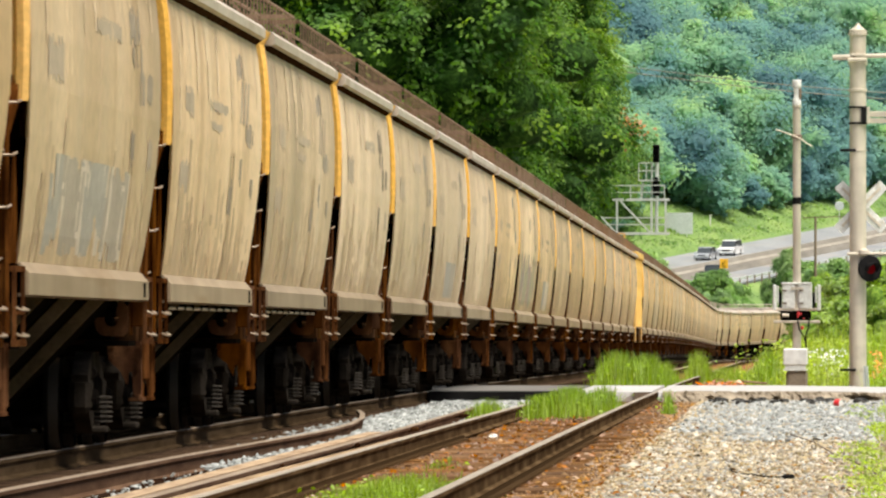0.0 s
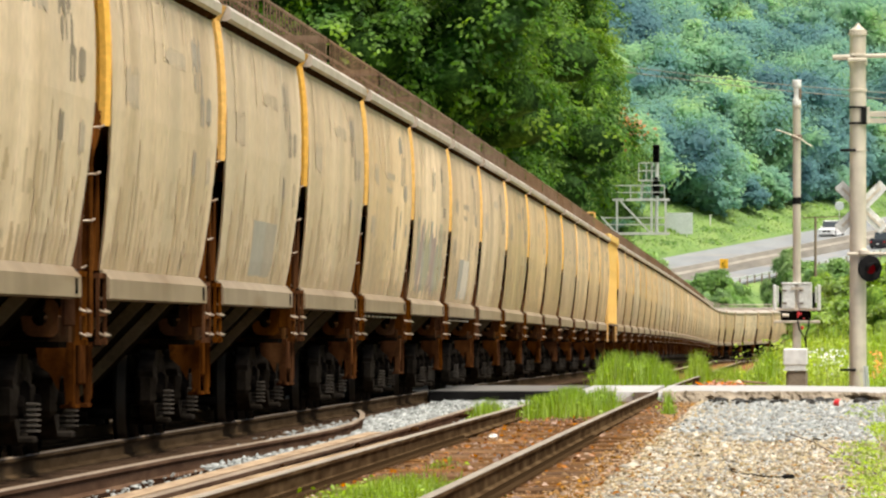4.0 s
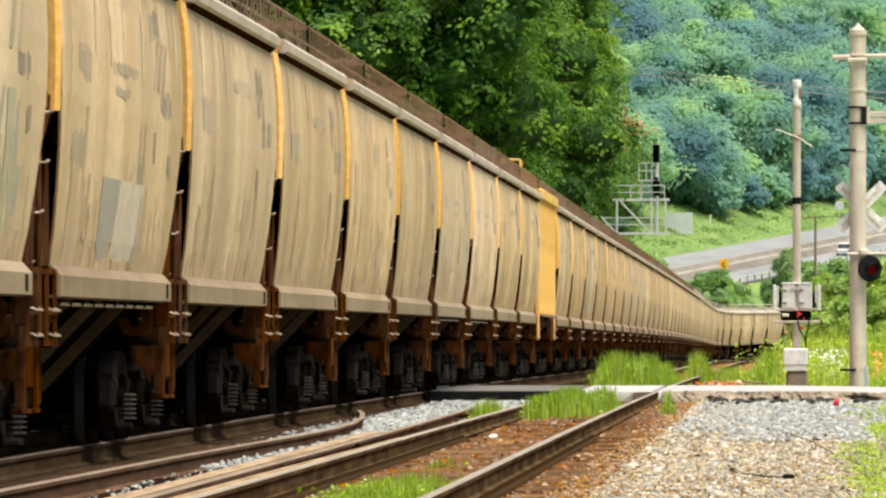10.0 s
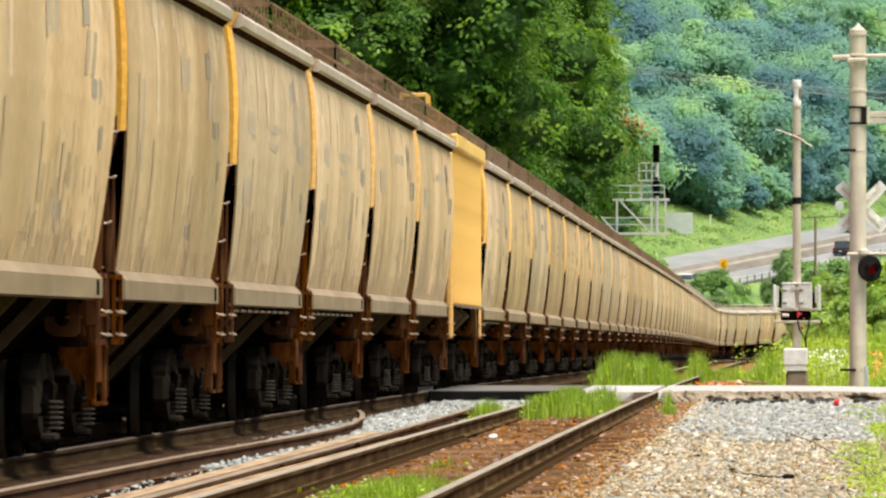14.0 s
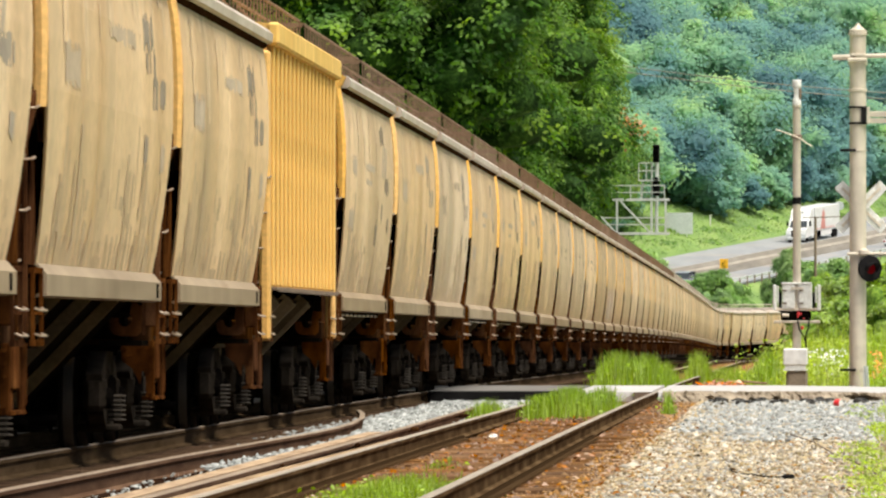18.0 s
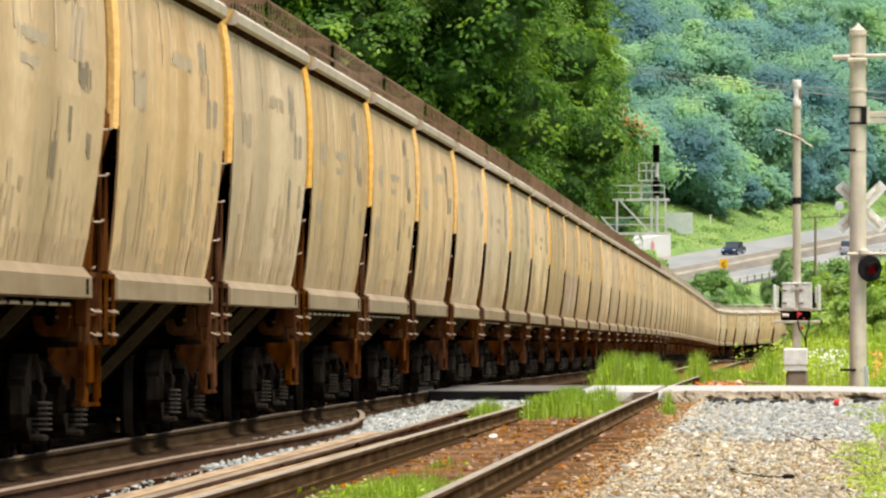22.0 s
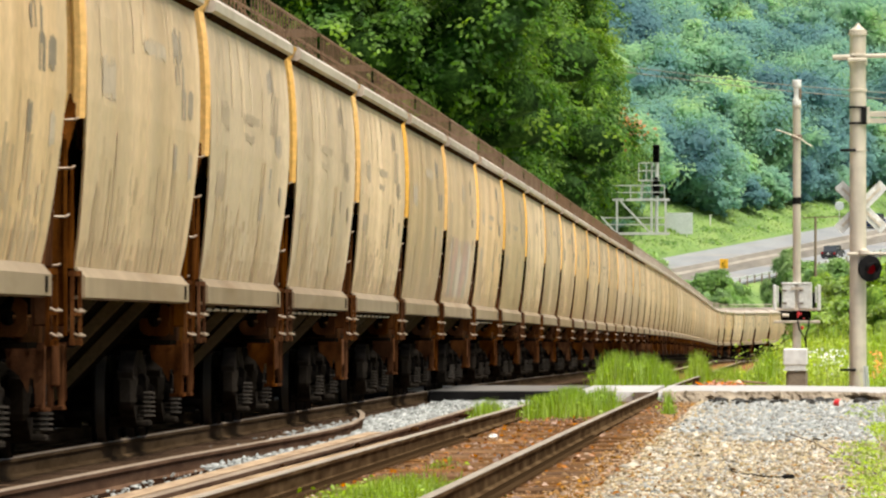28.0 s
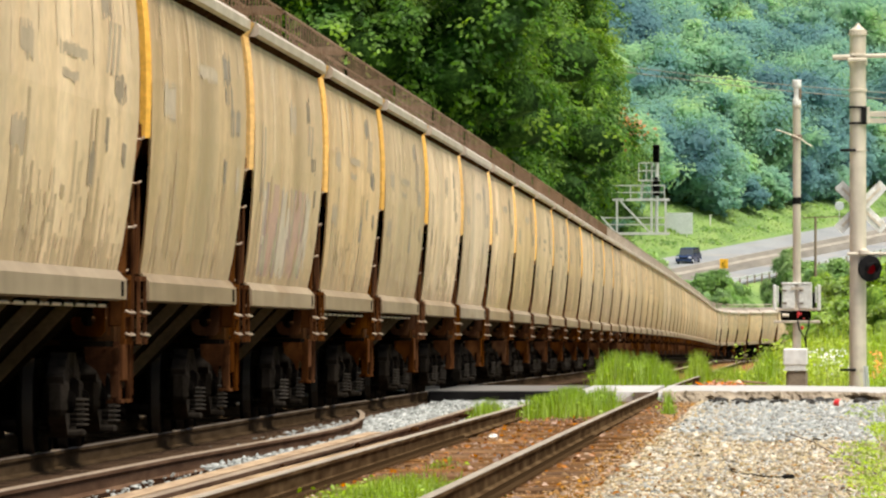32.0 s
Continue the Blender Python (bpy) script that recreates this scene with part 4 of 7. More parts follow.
def graffiti_mesh(name, y0, y1, z0, z1, colours, seed):
    """Sprayed scrawl: many short overlapping strokes on the side sheet."""
    rng = random.Random(seed)
    g = Geo()
    for i in range(150):
        y = rng.uniform(y0, y1)
        reach = z0 + (z1 - z0) * (0.55 + 0.45 * math.sin(2.3 * y + seed) * math.cos(0.9 * y))
        z = rng.uniform(z0, max(z0 + 0.1, reach - 0.1))
        g.mat = min(len(colours) - 1, max(0, int((0.5 + 0.5 * math.sin(1.1 * y + 1.7 * seed) + rng.uniform(-0.25, 0.25)) * len(colours))))
        side_patch(g, y, y + rng.uniform(0.15, 0.5), z, min(z1, z + rng.uniform(0.2, 0.8)), 0.0005 + 0.000004 * i, 3, rng.uniform(-0.7, 0.7))
    return g.mesh(name, *colours)


MIRROR = Matrix.Rotation(math.pi, 4, "Z")


def underbody(k, car, detail, lift=0.0):
    """Ends, bays and running gear, the same under every car."""
    for tag, back in (("front", "rear"), ("rear", "front")):
        part("slope_sheet", k["slope_" + tag], None, car)
        part("end_platform", k["platform_" + tag], None, car)
        pieces = [("bolster_end", "bolster_"), ("sill_step", "step_")] + ([("ladder_stirrup", "stirrup_")] if detail else [])
        for nm, key in pieces:
            ob = part(nm, k[key + tag], None, car)
            if nm == "bolster_end" and detail:
                part("gusset_plate", k["gusset_" + tag], None, ob, "rust-orange gusset plate with a round hole")
            if nm == "ladder_stirrup":
                tagged(part("grab_iron", k["grab_" + tag], None, ob, "bare worn steel grab iron"), kind="stuff")
            if detail:
                part(nm, k[key + back], None, car).matrix_basis = MIRROR
        if detail:
            part("coupler", k["coupler_" + tag], None, car)
    part("centre_sill", k["centre_sill"], None, car)
    for y in (-3.6, 0.0, 3.6):
        bay = part("hopper_bay", k["bay"], None, car)
        bay.matrix_basis = Matrix.Translation((0, y, lift))
        if detail:
            for dy in (-1.42,):
                part("bay_flange", k["flange"], None, bay, "dusty brown flange").matrix_basis = Matrix.Translation((0, dy, 0))
            part("outlet_gate", k["gate"], None, bay)
    for y in (-6.9, 6.9):
        truck = part("truck", k["truck"], None, car)
        truck.matrix_basis = Matrix.Translation((0, y, 0))
        for x in ((-1.0, 1.0) if detail else (1.0,)):
            part("side_frame", k["side_frame"], None, truck).matrix_basis = Matrix.Translation((x, 0, 0))
        if detail:
            for x in (0.86, 1.14):
                part("coil_spring", k["spring"], None, truck).matrix_basis = Matrix.Translation((x, -0.24, -0.03))
            for dy in (-0.89, 0.89):
                part("bearing_cap", k["cap"], None, truck, "oily bearing cap").matrix_basis = Matrix.Translation((1.10, dy, 0.46))
        for dy in (-0.89, 0.89):
            part("wheelset", k["wheelset"], None, truck).matrix_basis = Matrix.Translation((0, dy, 0.42))


def hopper_car(k, kind, detail, label):
    """A grey-beige curved-side hopper car, its middle at the origin on the rails."""
    car = thing("hopper_car", label, "train car", "hopper cars of the train")
    part("side_sheet", k["side_right"], None, car)
    part("side_sheet", k["side_left"], None, car)
    for m in (Matrix.Identity(4), MIRROR):
        sill = part("side_sill", k["sill"], None, car)
        sill.matrix_basis = m
        part("sill_plate", k["sill_mark"], None, sill, "small dark plate")
        eave = part("eave_rail", k["eave"], None, car)
        eave.matrix_basis = m
        if detail:
            part("eave_lip", k["eave_lip"], None, eave, "rusty drip lip under the eave, dark for its shadow band")
    part("roof", k["roof"], None, car)
    part("running_board", k["board_right" if detail else "board_far"], None, car, "rusty walkway on posts along the roof")
    if detail:
        part("running_board", k["board_left"], None, car, "rusty walkway on posts along the roof")
        for y in (-8.1, 8.1):
            part("crossover_board", k["crossover"], None, car).matrix_basis = Matrix.Translation((0, y, 0))
        for y in (-5.4, -1.8, 1.8, 5.4):
            part("roof_hatch", k["hatch"], None, car).matrix_basis = Matrix.Translation((0, y, 0))
    if kind == 1 and detail:
        slot_light = part("air_pipe", k["slot_light"], None, car, "pale strip standing in for daylight through the slot under the sill")
        tagged(part("pipe_clamp", k["slot_ticks"], None, slot_light), kind="stuff")
    low, high = k["streaks"][kind]
    tagged(part("grime_streak", low, None, car, "brown grime streaked up from the sill"), kind="stuff")
    tagged(part("pale_run", high, None, car, "pale rain-washed runs below the eave"), kind="stuff")
    ini, dat = k["letters"][kind]
    tagged(part("painted_initial", ini, None, car, "worn dark painted marks"), kind="stuff")
    tagged(part("data_panel", dat, None, car, "ghosted painted data marks"), kind="stuff")
    for tag, back in (("front", "rear"), ("rear", "front")):
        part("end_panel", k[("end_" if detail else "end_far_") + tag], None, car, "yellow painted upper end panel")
        part("corner_post", k["post_" + tag], None, car, "rust-brown corner post")
        if detail:
            part("corner_post", k["post_" + back], None, car, "rust-brown corner post").matrix_basis = MIRROR
    underbody(k, car, detail)
    return car


def ribbed_car(k):
    """A taller yellow hopper car with flat ribbed sides."""
    car = thing("ribbed_hopper_car", "bright yellow covered hopper car with vertically ribbed flat sides", "train car", "hopper cars of the train")
    H = 8.0
    rib = Geo().box((0, 0, 2.98), (0.04, 0.24, 2.76), bevel=0.012).mesh("rib", M["yellow_side"])
    for sg in (1, -1):
        part("side_sheet", Geo().box((sg * 1.50, 0, 3.02), (0.03, 2 * H, 2.9)), M["yellow_groove"], car)
        n = 17
        for i in range(n):
            part("rib", rib, None, car).matrix_basis = Matrix.Translation((sg * 1.53, -H + 0.25 + i * (2 * H - 0.5) / (n - 1), 0))
        part("top_chord", Geo().box((sg * 1.55, 0, 4.47), (0.14, 2 * H + 0.3, 0.26), bevel=0.03), M["yellow_side"], car)
        g = Geo().box((sg * 1.54, 0, 1.565), (0.10, 2 * H, 0.03))
        for i in range(31):
            g.box((sg * 1.588, -7.5 + i * 0.5, 1.555), (0.02, 0.2, 0.05))
        tagged(part("side_sill", g, M["wood_pole"], car, "grey toothed lower sill"), kind="stuff")
        for s in (-1, 1):
            part("corner_post", Geo().box((sg * 1.47, s * 8.3, 2.62), (0.12, 0.4, 3.3), bevel=0.03), M["yellow"], car)
    roof = Geo()
    roof.add([(-1.52, -H - 0.1, 4.58), (0, -H - 0.1, 4.80), (1.52, -H - 0.1, 4.58), (-1.52, H + 0.1, 4.58), (0, H + 0.1, 4.80), (1.52, H + 0.1, 4.58),
              (-1.5, -H - 0.1, 4.4), (1.5, -H - 0.1, 4.4), (-1.5, H + 0.1, 4.4), (1.5, H + 0.1, 4.4)],
             [(0, 1, 4, 3), (1, 2, 5, 4), (6, 7, 2, 1, 0), (9, 8, 3, 4, 5), (6, 8, 9, 7), (0, 3, 8, 6), (2, 7, 9, 5)])
    part("roof", roof, M["yellow_side"], car)
    for key in ("board_right", "board_left"):
        part("running_board", k[key], None, car, "rusty walkway on posts along the roof")
    for y in (-8.2, -6.9):
        part("roof_handhold", Geo().path([(1.06, y, 5.12), (1.06, y, 5.3), (0.6, y, 5.3), (0.6, y, 5.12)], 0.022), M["yellow"], car)
    for sg in (-1, 1):
        part("end_panel", Geo().box((0, sg * 8.06, 3.75), (2.95, 0.06, 1.5)), M["yellow"], car)
    underbody(k, car, 1, 0.1)
    # broad tan braces on the hopper slopes
    for y in (-5.4, -1.6, 2.2):
        part("slope_brace", Geo().bar((1.42, y, 1.46), (0.40, y, 0.42), 0.10, 0.20), M["plank_dark"], car, "broad tan brace")
    return car


# where the front coupling of each car stands at 0 s, nearest first; the cars differ a little in length
FRONTS = [40.1, 58.2, 76.3, 94.4, 112.6, 131.0, 149.3, 167.2, 185.3, 203.2, 220.9, 238.7, 256.6, 274.6, 292.6, 310.4, 328.5, 346.5, 364.4, 382.2, 400.3, 418.5, 436.6, 454.7, 472.7, 490.9,
          509.2, 527.8, 545.9, 564.0, 582.0, 600.0, 618.0, 636.0, 654.2, 672.3, 690.3, 708.5]
N_CARS, YELLOW_N, NEAR_CARS = 96, 20, 46
MIDDLES = [FRONTS[i] + CAR_L / 2 if i < len(FRONTS) else FRONTS[-1] + CAR_L / 2 + (i - len(FRONTS) + 1) * CAR_L for i in range(N_CARS)]
KIT = car_meshes()
TRAIN = []
near_kinds = [hopper_car(KIT, i, 1, "weathered grey-beige covered hopper car with curved sides and yellow ends") for i in range(3)]
far_kinds = [hopper_car(KIT, i, 0, "weathered grey-beige covered hopper car with curved sides, far down the line") for i in range(3)]
kind_rng = random.Random(4)
for car_n in range(N_CARS):
    if car_n == YELLOW_N:
        TRAIN.append(ribbed_car(KIT))
        continue
    kinds = near_kinds if car_n < NEAR_CARS else far_kinds
    TRAIN.append(copy_thing(kinds[kind_rng.choice((0, 0, 1, 1, 2))], car_pose(MIDDLES[car_n])))
for spare in near_kinds + far_kinds:
    for ob in list(spare.children_recursive) + [spare]:
        bpy.data.objects.remove(ob)

# sprayed scrawls on a few of the cars
for car_n, y0, y1, z0, z1, tones, seed in ((2, -5.5, 3.8, 1.68, 2.5, ("grey", "white", "slate"), 1), (10, -6.0, 5.5, 1.68, 2.9, ("mauve", "slate", "sage"), 2), (7, -1.5, 3.0, 1.68, 2.3, ("slate", "grey"), 3),
                                           (11, -2.5, 2.5, 1.68, 2.4, ("slate", "white"), 4), (32, -5.5, 5.0, 1.68, 2.75, ("pink", "sage", "mauve", "white"), 5)):
    tagged(part("graffiti", graffiti_mesh("graffiti", y0, y1, z0, z1, [M["spray_" + c] for c in tones], seed), None, TRAIN[car_n], "faded sprayed scrawl low on the side"), kind="stuff")
# ---- trees ----
def tree_meshes(seed, height, radius, leaves, leaf, base=0.22, inner=0.80):
    """Trunk with limbs, and a crown of leaf clumps with gaps between them."""
    rng = np.random.default_rng(seed)
    g = Geo()
    top = height * 0.86
    bends = [Vector((rng.normal(0, 0.25) * i, rng.normal(0, 0.25) * i, top * i / 4)) for i in range(5)]
    for i in range(4):
        g.tube(bends[i], bends[i + 1], height * 0.018 * (1 - i * 0.22), n=8, end_r=height * 0.018 * (0.78 - i * 0.22) + 0.03, caps=False)
    # puffs of foliage over the crown's shell, some set far back so that dark hollows lie between them
    clumps = []
    n = int(112 * (radius / 6) ** 1.2)
    while len(clumps) < n:
        p = rng.uniform(-1, 1, 3)
        r = np.linalg.norm(p)
        if r > 1 or r < 0.3:
            continue
        p *= (rng.uniform(0.70, 1.06) / r) ** 0.75
        f = p[2] * 0.5 + 0.5
        z = base * height + f * height * (1 - base)
        taper = 0.62 + 0.38 * math.sin(math.pi * min(1, max(0, f * 0.9 + 0.1)))
        clumps.append((p[0] * radius * taper, p[1] * radius * taper, z, radius * rng.uniform(0.09, 0.22)))
    for c in clumps[:: max(1, n // 16)]:
        zz = min(c[2] * 0.72, top * 0.95)
        i = min(3, int(zz / top * 4))
        f = zz / top * 4 - i
        o = bends[i].lerp(bends[i + 1], f)
        g.tube(o, Vector(c[:3]), 0.12, n=5, end_r=0.03, caps=False)
    trunk = g.mesh("trunk", M["bark"])
    # sprays of leaves over the upper and outer side of every puff, each a drooping flattened tuft
    cs = np.array(clumps)
    each = 16
    m = leaves // each
    share = cs[:, 3] ** 1.8
    pick = rng.choice(n, m, p=share / share.sum())
    out = cs[pick, :3] - np.array([0, 0, height * 0.45])
    out[:, 2] *= 0.5
    out /= np.linalg.norm(out, axis=1, keepdims=True) + 1e-9
    d = rng.normal(0, 0.62, (m, 3)) + 0.5 * out + np.array([0, 0, 0.42])
    d /= np.linalg.norm(d, axis=1, keepdims=True)
    lump = 1 + 0.22 * np.sin(d[:, 0] * 4 + pick) * np.cos(d[:, 1] * 4 + 2 * pick)
    reach = np.where(rng.uniform(0, 1, m) < 0.14, rng.uniform(1.0, 1.4, m), rng.uniform(0.80, 1.05, m)) * lump
    mid = cs[pick, :3] + d * cs[pick, 3:4] * reach[:, None] * np.array([1.25, 1.25, 0.80])
    wide = leaf * rng.uniform(0.9, 1.9, m)
    face = 0.8 * d + np.array([0, 0, 0.6])
    face /= np.linalg.norm(face, axis=1, keepdims=True)
    side = rng.normal(0, 1, (m, each, 3))
    off = side * wide[:, None, None]
    off -= face[:, None, :] * (np.sum(off * face[:, None, :], 2, keepdims=True)) * 0.70
    off[..., 2] -= 0.14 * np.sum((off / wide[:, None, None]) ** 2, 2) * wide[:, None]
    pos = (mid[:, None, :] + off).reshape(-1, 3)
    nrm = np.repeat(face, each, axis=0) + 0.2 * side.reshape(-1, 3)
    v, f = leaf_quads(rng, pos, nrm / np.linalg.norm(nrm, axis=1, keepdims=True), leaf, 0.25)
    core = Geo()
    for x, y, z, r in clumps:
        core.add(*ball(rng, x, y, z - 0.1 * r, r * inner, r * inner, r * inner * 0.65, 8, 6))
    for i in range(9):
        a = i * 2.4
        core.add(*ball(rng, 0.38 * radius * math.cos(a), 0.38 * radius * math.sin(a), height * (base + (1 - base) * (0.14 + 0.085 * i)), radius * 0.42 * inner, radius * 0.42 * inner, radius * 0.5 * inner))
    return trunk, (v, f), core


def ball(rng, x, y, z, rx, ry, rz, n=11, m=8, wob=0.16):
    """A small uneven lump."""
    vs, fs = [(x, y, z - rz)], []
    for j in range(1, m):
        a = math.pi * j / m
        for i in range(n):
            b = (i + 0.5 * (j % 2)) * math.tau / n
            k = 1 + rng.uniform(-wob, wob)
            vs.append((x + rx * k * math.sin(a) * math.cos(b), y + ry * k * math.sin(a) * math.sin(b), z - rz * k * math.cos(a)))
    vs.append((x, y, z + rz))
    fs += [(0, 1 + (i + 1) % n, 1 + i) for i in range(n)]
    for j in range(m - 2):
        for i in range(n):
            p, q = 1 + j * n + i, 1 + j * n + (i + 1) % n
            fs.append((p, q, q + n, p + n))
    t = len(vs) - 1
    fs += [(t, 1 + (m - 2) * n + i, 1 + (m - 2) * n + (i + 1) % n) for i in range(n)]
    return vs, fs


def crown_mesh(leaves, core, mat, inner="leaf_core"):
    """Leaves round inner lumps coloured dark for shade, in one crown."""
    v, f = leaves
    me = bpy.data.meshes.new("crown")
    k = len(v)
    loops = [f.ravel()]
    sizes = [np.full(len(f), 4)]
    for face in core.f:
        loops.append(np.array(face) + k)
    sizes.append(np.array([len(face) for face in core.f]))
    allv = np.concatenate([v, np.array(core.v)])
    idx, tot = np.concatenate(loops).astype(np.int32), np.concatenate(sizes).astype(np.int32)
    me.vertices.add(len(allv))
    me.vertices.foreach_set("co", allv.astype(np.float32).ravel())
    me.loops.add(len(idx))
    me.loops.foreach_set("vertex_index", idx)
    me.polygons.add(len(tot))
    me.polygons.foreach_set("loop_start", np.concatenate([[0], np.cumsum(tot)[:-1]]).astype(np.int32))
    me.polygons.foreach_set("loop_total", tot)
    me.materials.append(mat)
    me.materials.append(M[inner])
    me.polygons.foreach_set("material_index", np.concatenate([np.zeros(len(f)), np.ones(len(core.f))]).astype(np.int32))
    me.update(calc_edges=True)
    return me


def tree(name, label, meshes, at, group=""):
    ob = thing(name, label, "tree", group, at=at)
    part("trunk", meshes[0], None, ob)
    part("crown", meshes[1], None, ob, "dense green leaves round cores coloured dark for gap shade")
    return ob


def woods():
    kinds, plain = [], []
    for i, (h, r) in enumerate(((24, 7.4), (27, 8.2), (21, 6.8), (25, 7.8))):
        t, lv, core = tree_meshes(20 + i, h, r, 84000, 0.14, 0.06)
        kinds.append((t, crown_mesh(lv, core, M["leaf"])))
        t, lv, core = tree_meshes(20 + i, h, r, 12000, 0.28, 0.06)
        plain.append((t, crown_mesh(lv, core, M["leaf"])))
    rng = random.Random(12)
    spots = []
    for y, x in ((345, -20), (352, -15.5), (375, -17.5), (410, -18.5), (440, -16.5), (475, -19), (505, -16.6), (540, -17.2),
                 (455, -15.4), (518, -16.3), (402, -15.8), (575, -17.0), (610, -16.2), (645, -17.6), (680, -17.0), (712, -16.7), (730, -22), (660, -25), (560, -26), (460, -27)):
        spots.append((x + rng.uniform(-0.8, 0.8), y + rng.uniform(-3, 3)))
    for k, (x, y) in enumerate(spots):
        m = (plain if k > 15 else kinds)[k % 4]
        s = rng.uniform(0.9, 1.12)
        at = pose(x, y, ground_z(x, y) - 0.05, 0, 0, rng.uniform(0, 360)) @ Matrix.Scale(s, 4)
        tree("broadleaf_tree", "tall leafy summer tree in the dense wood beside the line", m, at, "trees of the trackside wood")


woods()


def dead_branch():
    """A browned branch among the green at the wood's end."""
    rng = np.random.default_rng(3)
    c = np.array([-10.3, 628.0, 13.4])
    ob = thing("dead_branch", "reddish brown dead branch hanging from the wood's last tree", "branch")
    part("stem", Geo().path([(-16.6, 645, 13.6), (-13.0, 634, 13.9), (-10.8, 628, 13.5), (-9.8, 626, 12.9)], 0.05, 6), M["bark"], ob)
    n = 620
    p = c + rng.normal(0, 1, (n, 3)) * np.array([0.75, 1.0, 0.5])
    v, f = leaf_quads(rng, p, np.tile([0, -0.7, 0.8], (n, 1)), 0.22, 0.4)
    tagged(part("dead_foliage", cloud_mesh("dead_foliage", v, f, M["leaf_dead"]), None, ob, "withered rust-coloured leaves"), kind="stuff")


dead_branch()


def far_woods():
    """The wooded hillside: crowns built of many small lumps and leaf sprays, too many to count."""
    rng = np.random.default_rng(8)
    vs, fs, mi, k = [], [], [], 0
    nu, nv = 6, 4
    u, w = np.arange(nu) * math.tau / nu, (np.arange(nv) + 0.5) * math.pi / nv
    unit = np.stack([np.outer(np.sin(w), np.cos(u)), np.outer(np.sin(w), np.sin(u)), np.outer(-np.cos(w), np.ones(nu))], -1).reshape(-1, 3)
    ii, jj = np.meshgrid(np.arange(nv - 1), np.arange(nu), indexing="ij")
    ii, jj = ii.ravel(), jj.ravel()
    quad = np.stack([ii * nu + jj, ii * nu + (jj + 1) % nu, (ii + 1) * nu + (jj + 1) % nu, (ii + 1) * nu + jj], 1)
    for i in range(3100):
        fringe = i >= 2600
        s, q = rng.uniform(-160, 420), rng.uniform(10.5, 17) if fringe else 13 + 170 * rng.uniform(0, 1) ** 1.15
        x, y = highway_xy(s, q)
        ang = x / y
        if not -0.06 < ang < 0.035:
            continue
        if -19 < x < -7.5 and y < 1240 and q < 17:
            continue
        near = -0.0185 < ang < 0.0122 and q < 92
        r = rng.uniform(1.2, 2.6) if fringe else rng.choice([rng.uniform(2.4, 4.4), rng.uniform(4.6, 7.0)], p=[0.7, 0.3])
        h = r * rng.uniform(1.7, 2.5)
        mid = np.array([x, y, ground_z(x, y) + h * 0.6])
        size = np.array([r, r, h * 0.5])
        # small lumps over the crown, smaller towards its outline
        n = 34 if near else 3
        d = rng.normal(0, 1, (n, 3))
        d[:, 1] -= 0.5
        d[:, 2] += 0.25
        d /= np.linalg.norm(d, axis=1, keepdims=True)
        c = d * size * rng.uniform(0.62, 1.08, (n, 1)) * (1 - 0.22 * (d[:, 2:3] > 0.3) * np.abs(d[:, :1])) + mid
        lump = (0.16 + 0.36 * rng.uniform(0, 1, n) ** 1.6 if near else rng.uniform(0.5, 0.7, n)) * r
        g = unit[None] * rng.uniform(0.72, 1.22, (n, len(unit), 1)) * (lump * (0.56 if near else 1.0))[:, None, None] * np.array([1.2, 1.2, 0.66]) + c[:, None]
        vs.append(g.reshape(-1, 3))
        fs.append((quad[None] + len(unit) * np.arange(n)[:, None, None]).reshape(-1, 4) + k)
        mi.append(np.ones(n * len(quad)))
        k += n * len(unit)
        if near:
            m = int(120 * r * r)
            pick = rng.choice(n, m, p=lump ** 2 / (lump ** 2).sum())
            e = rng.normal(0, 1, (m, 3)) + np.array([0, -0.4, 0.5])
            e /= np.linalg.norm(e, axis=1, keepdims=True)
            p = c[pick] + e * lump[pick][:, None] * np.where(rng.uniform(0, 1, (m, 1)) < 0.24, rng.uniform(0.95, 1.45, (m, 1)), rng.uniform(0.6, 1.05, (m, 1))) * np.array([1.2, 1.2, 0.72])
            v, f = leaf_quads(rng, p, e * 0.85 + np.array([0, -0.3, 0.45]), 0.46, 0.13, 1.2)
            vs.append(v)
            fs.append(f + k)
            mi.append(np.zeros(len(f)))
            k += len(v)
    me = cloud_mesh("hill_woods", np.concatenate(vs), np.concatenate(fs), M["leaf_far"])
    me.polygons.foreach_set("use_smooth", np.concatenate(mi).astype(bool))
    tagged(new("hill_woods", me), "green wooded hillside of many crowns, haze tinted into the leaves", "woods", kind="stuff")


far_woods()


def bank_grass():
    """Rank uneven grass and low growth on the bank between the highway and the trees."""
    rng = np.random.default_rng(29)
    n = 26000
    s, q = rng.uniform(-130, 330, n), 5.8 + 10 * rng.uniform(0, 1, n)
    p = np.array([(*highway_xy(a, b), 0.0) for a, b in zip(s, q)])
    p[:, 2] = [ground_z(x, y) for x, y in p[:, :2]]
    size = 0.16 + 0.5 * np.clip(np.sin(s * 0.31 + 1.3 * q) * np.cos(s * 0.13 - 0.7 * q), 0, 1) * rng.uniform(0.3, 1.0, n)
    p[:, 2] += size * 0.4
    v, f = leaf_quads(rng, p, np.tile([0.1, -0.8, 0.6], (n, 1)), size, 0.35, 1.3)
    tagged(new("bank_grass", cloud_mesh("bank_grass", v, f, M["bank_grass"])), "rank uneven grass on the bank above the highway", "grass", kind="stuff")


bank_grass()


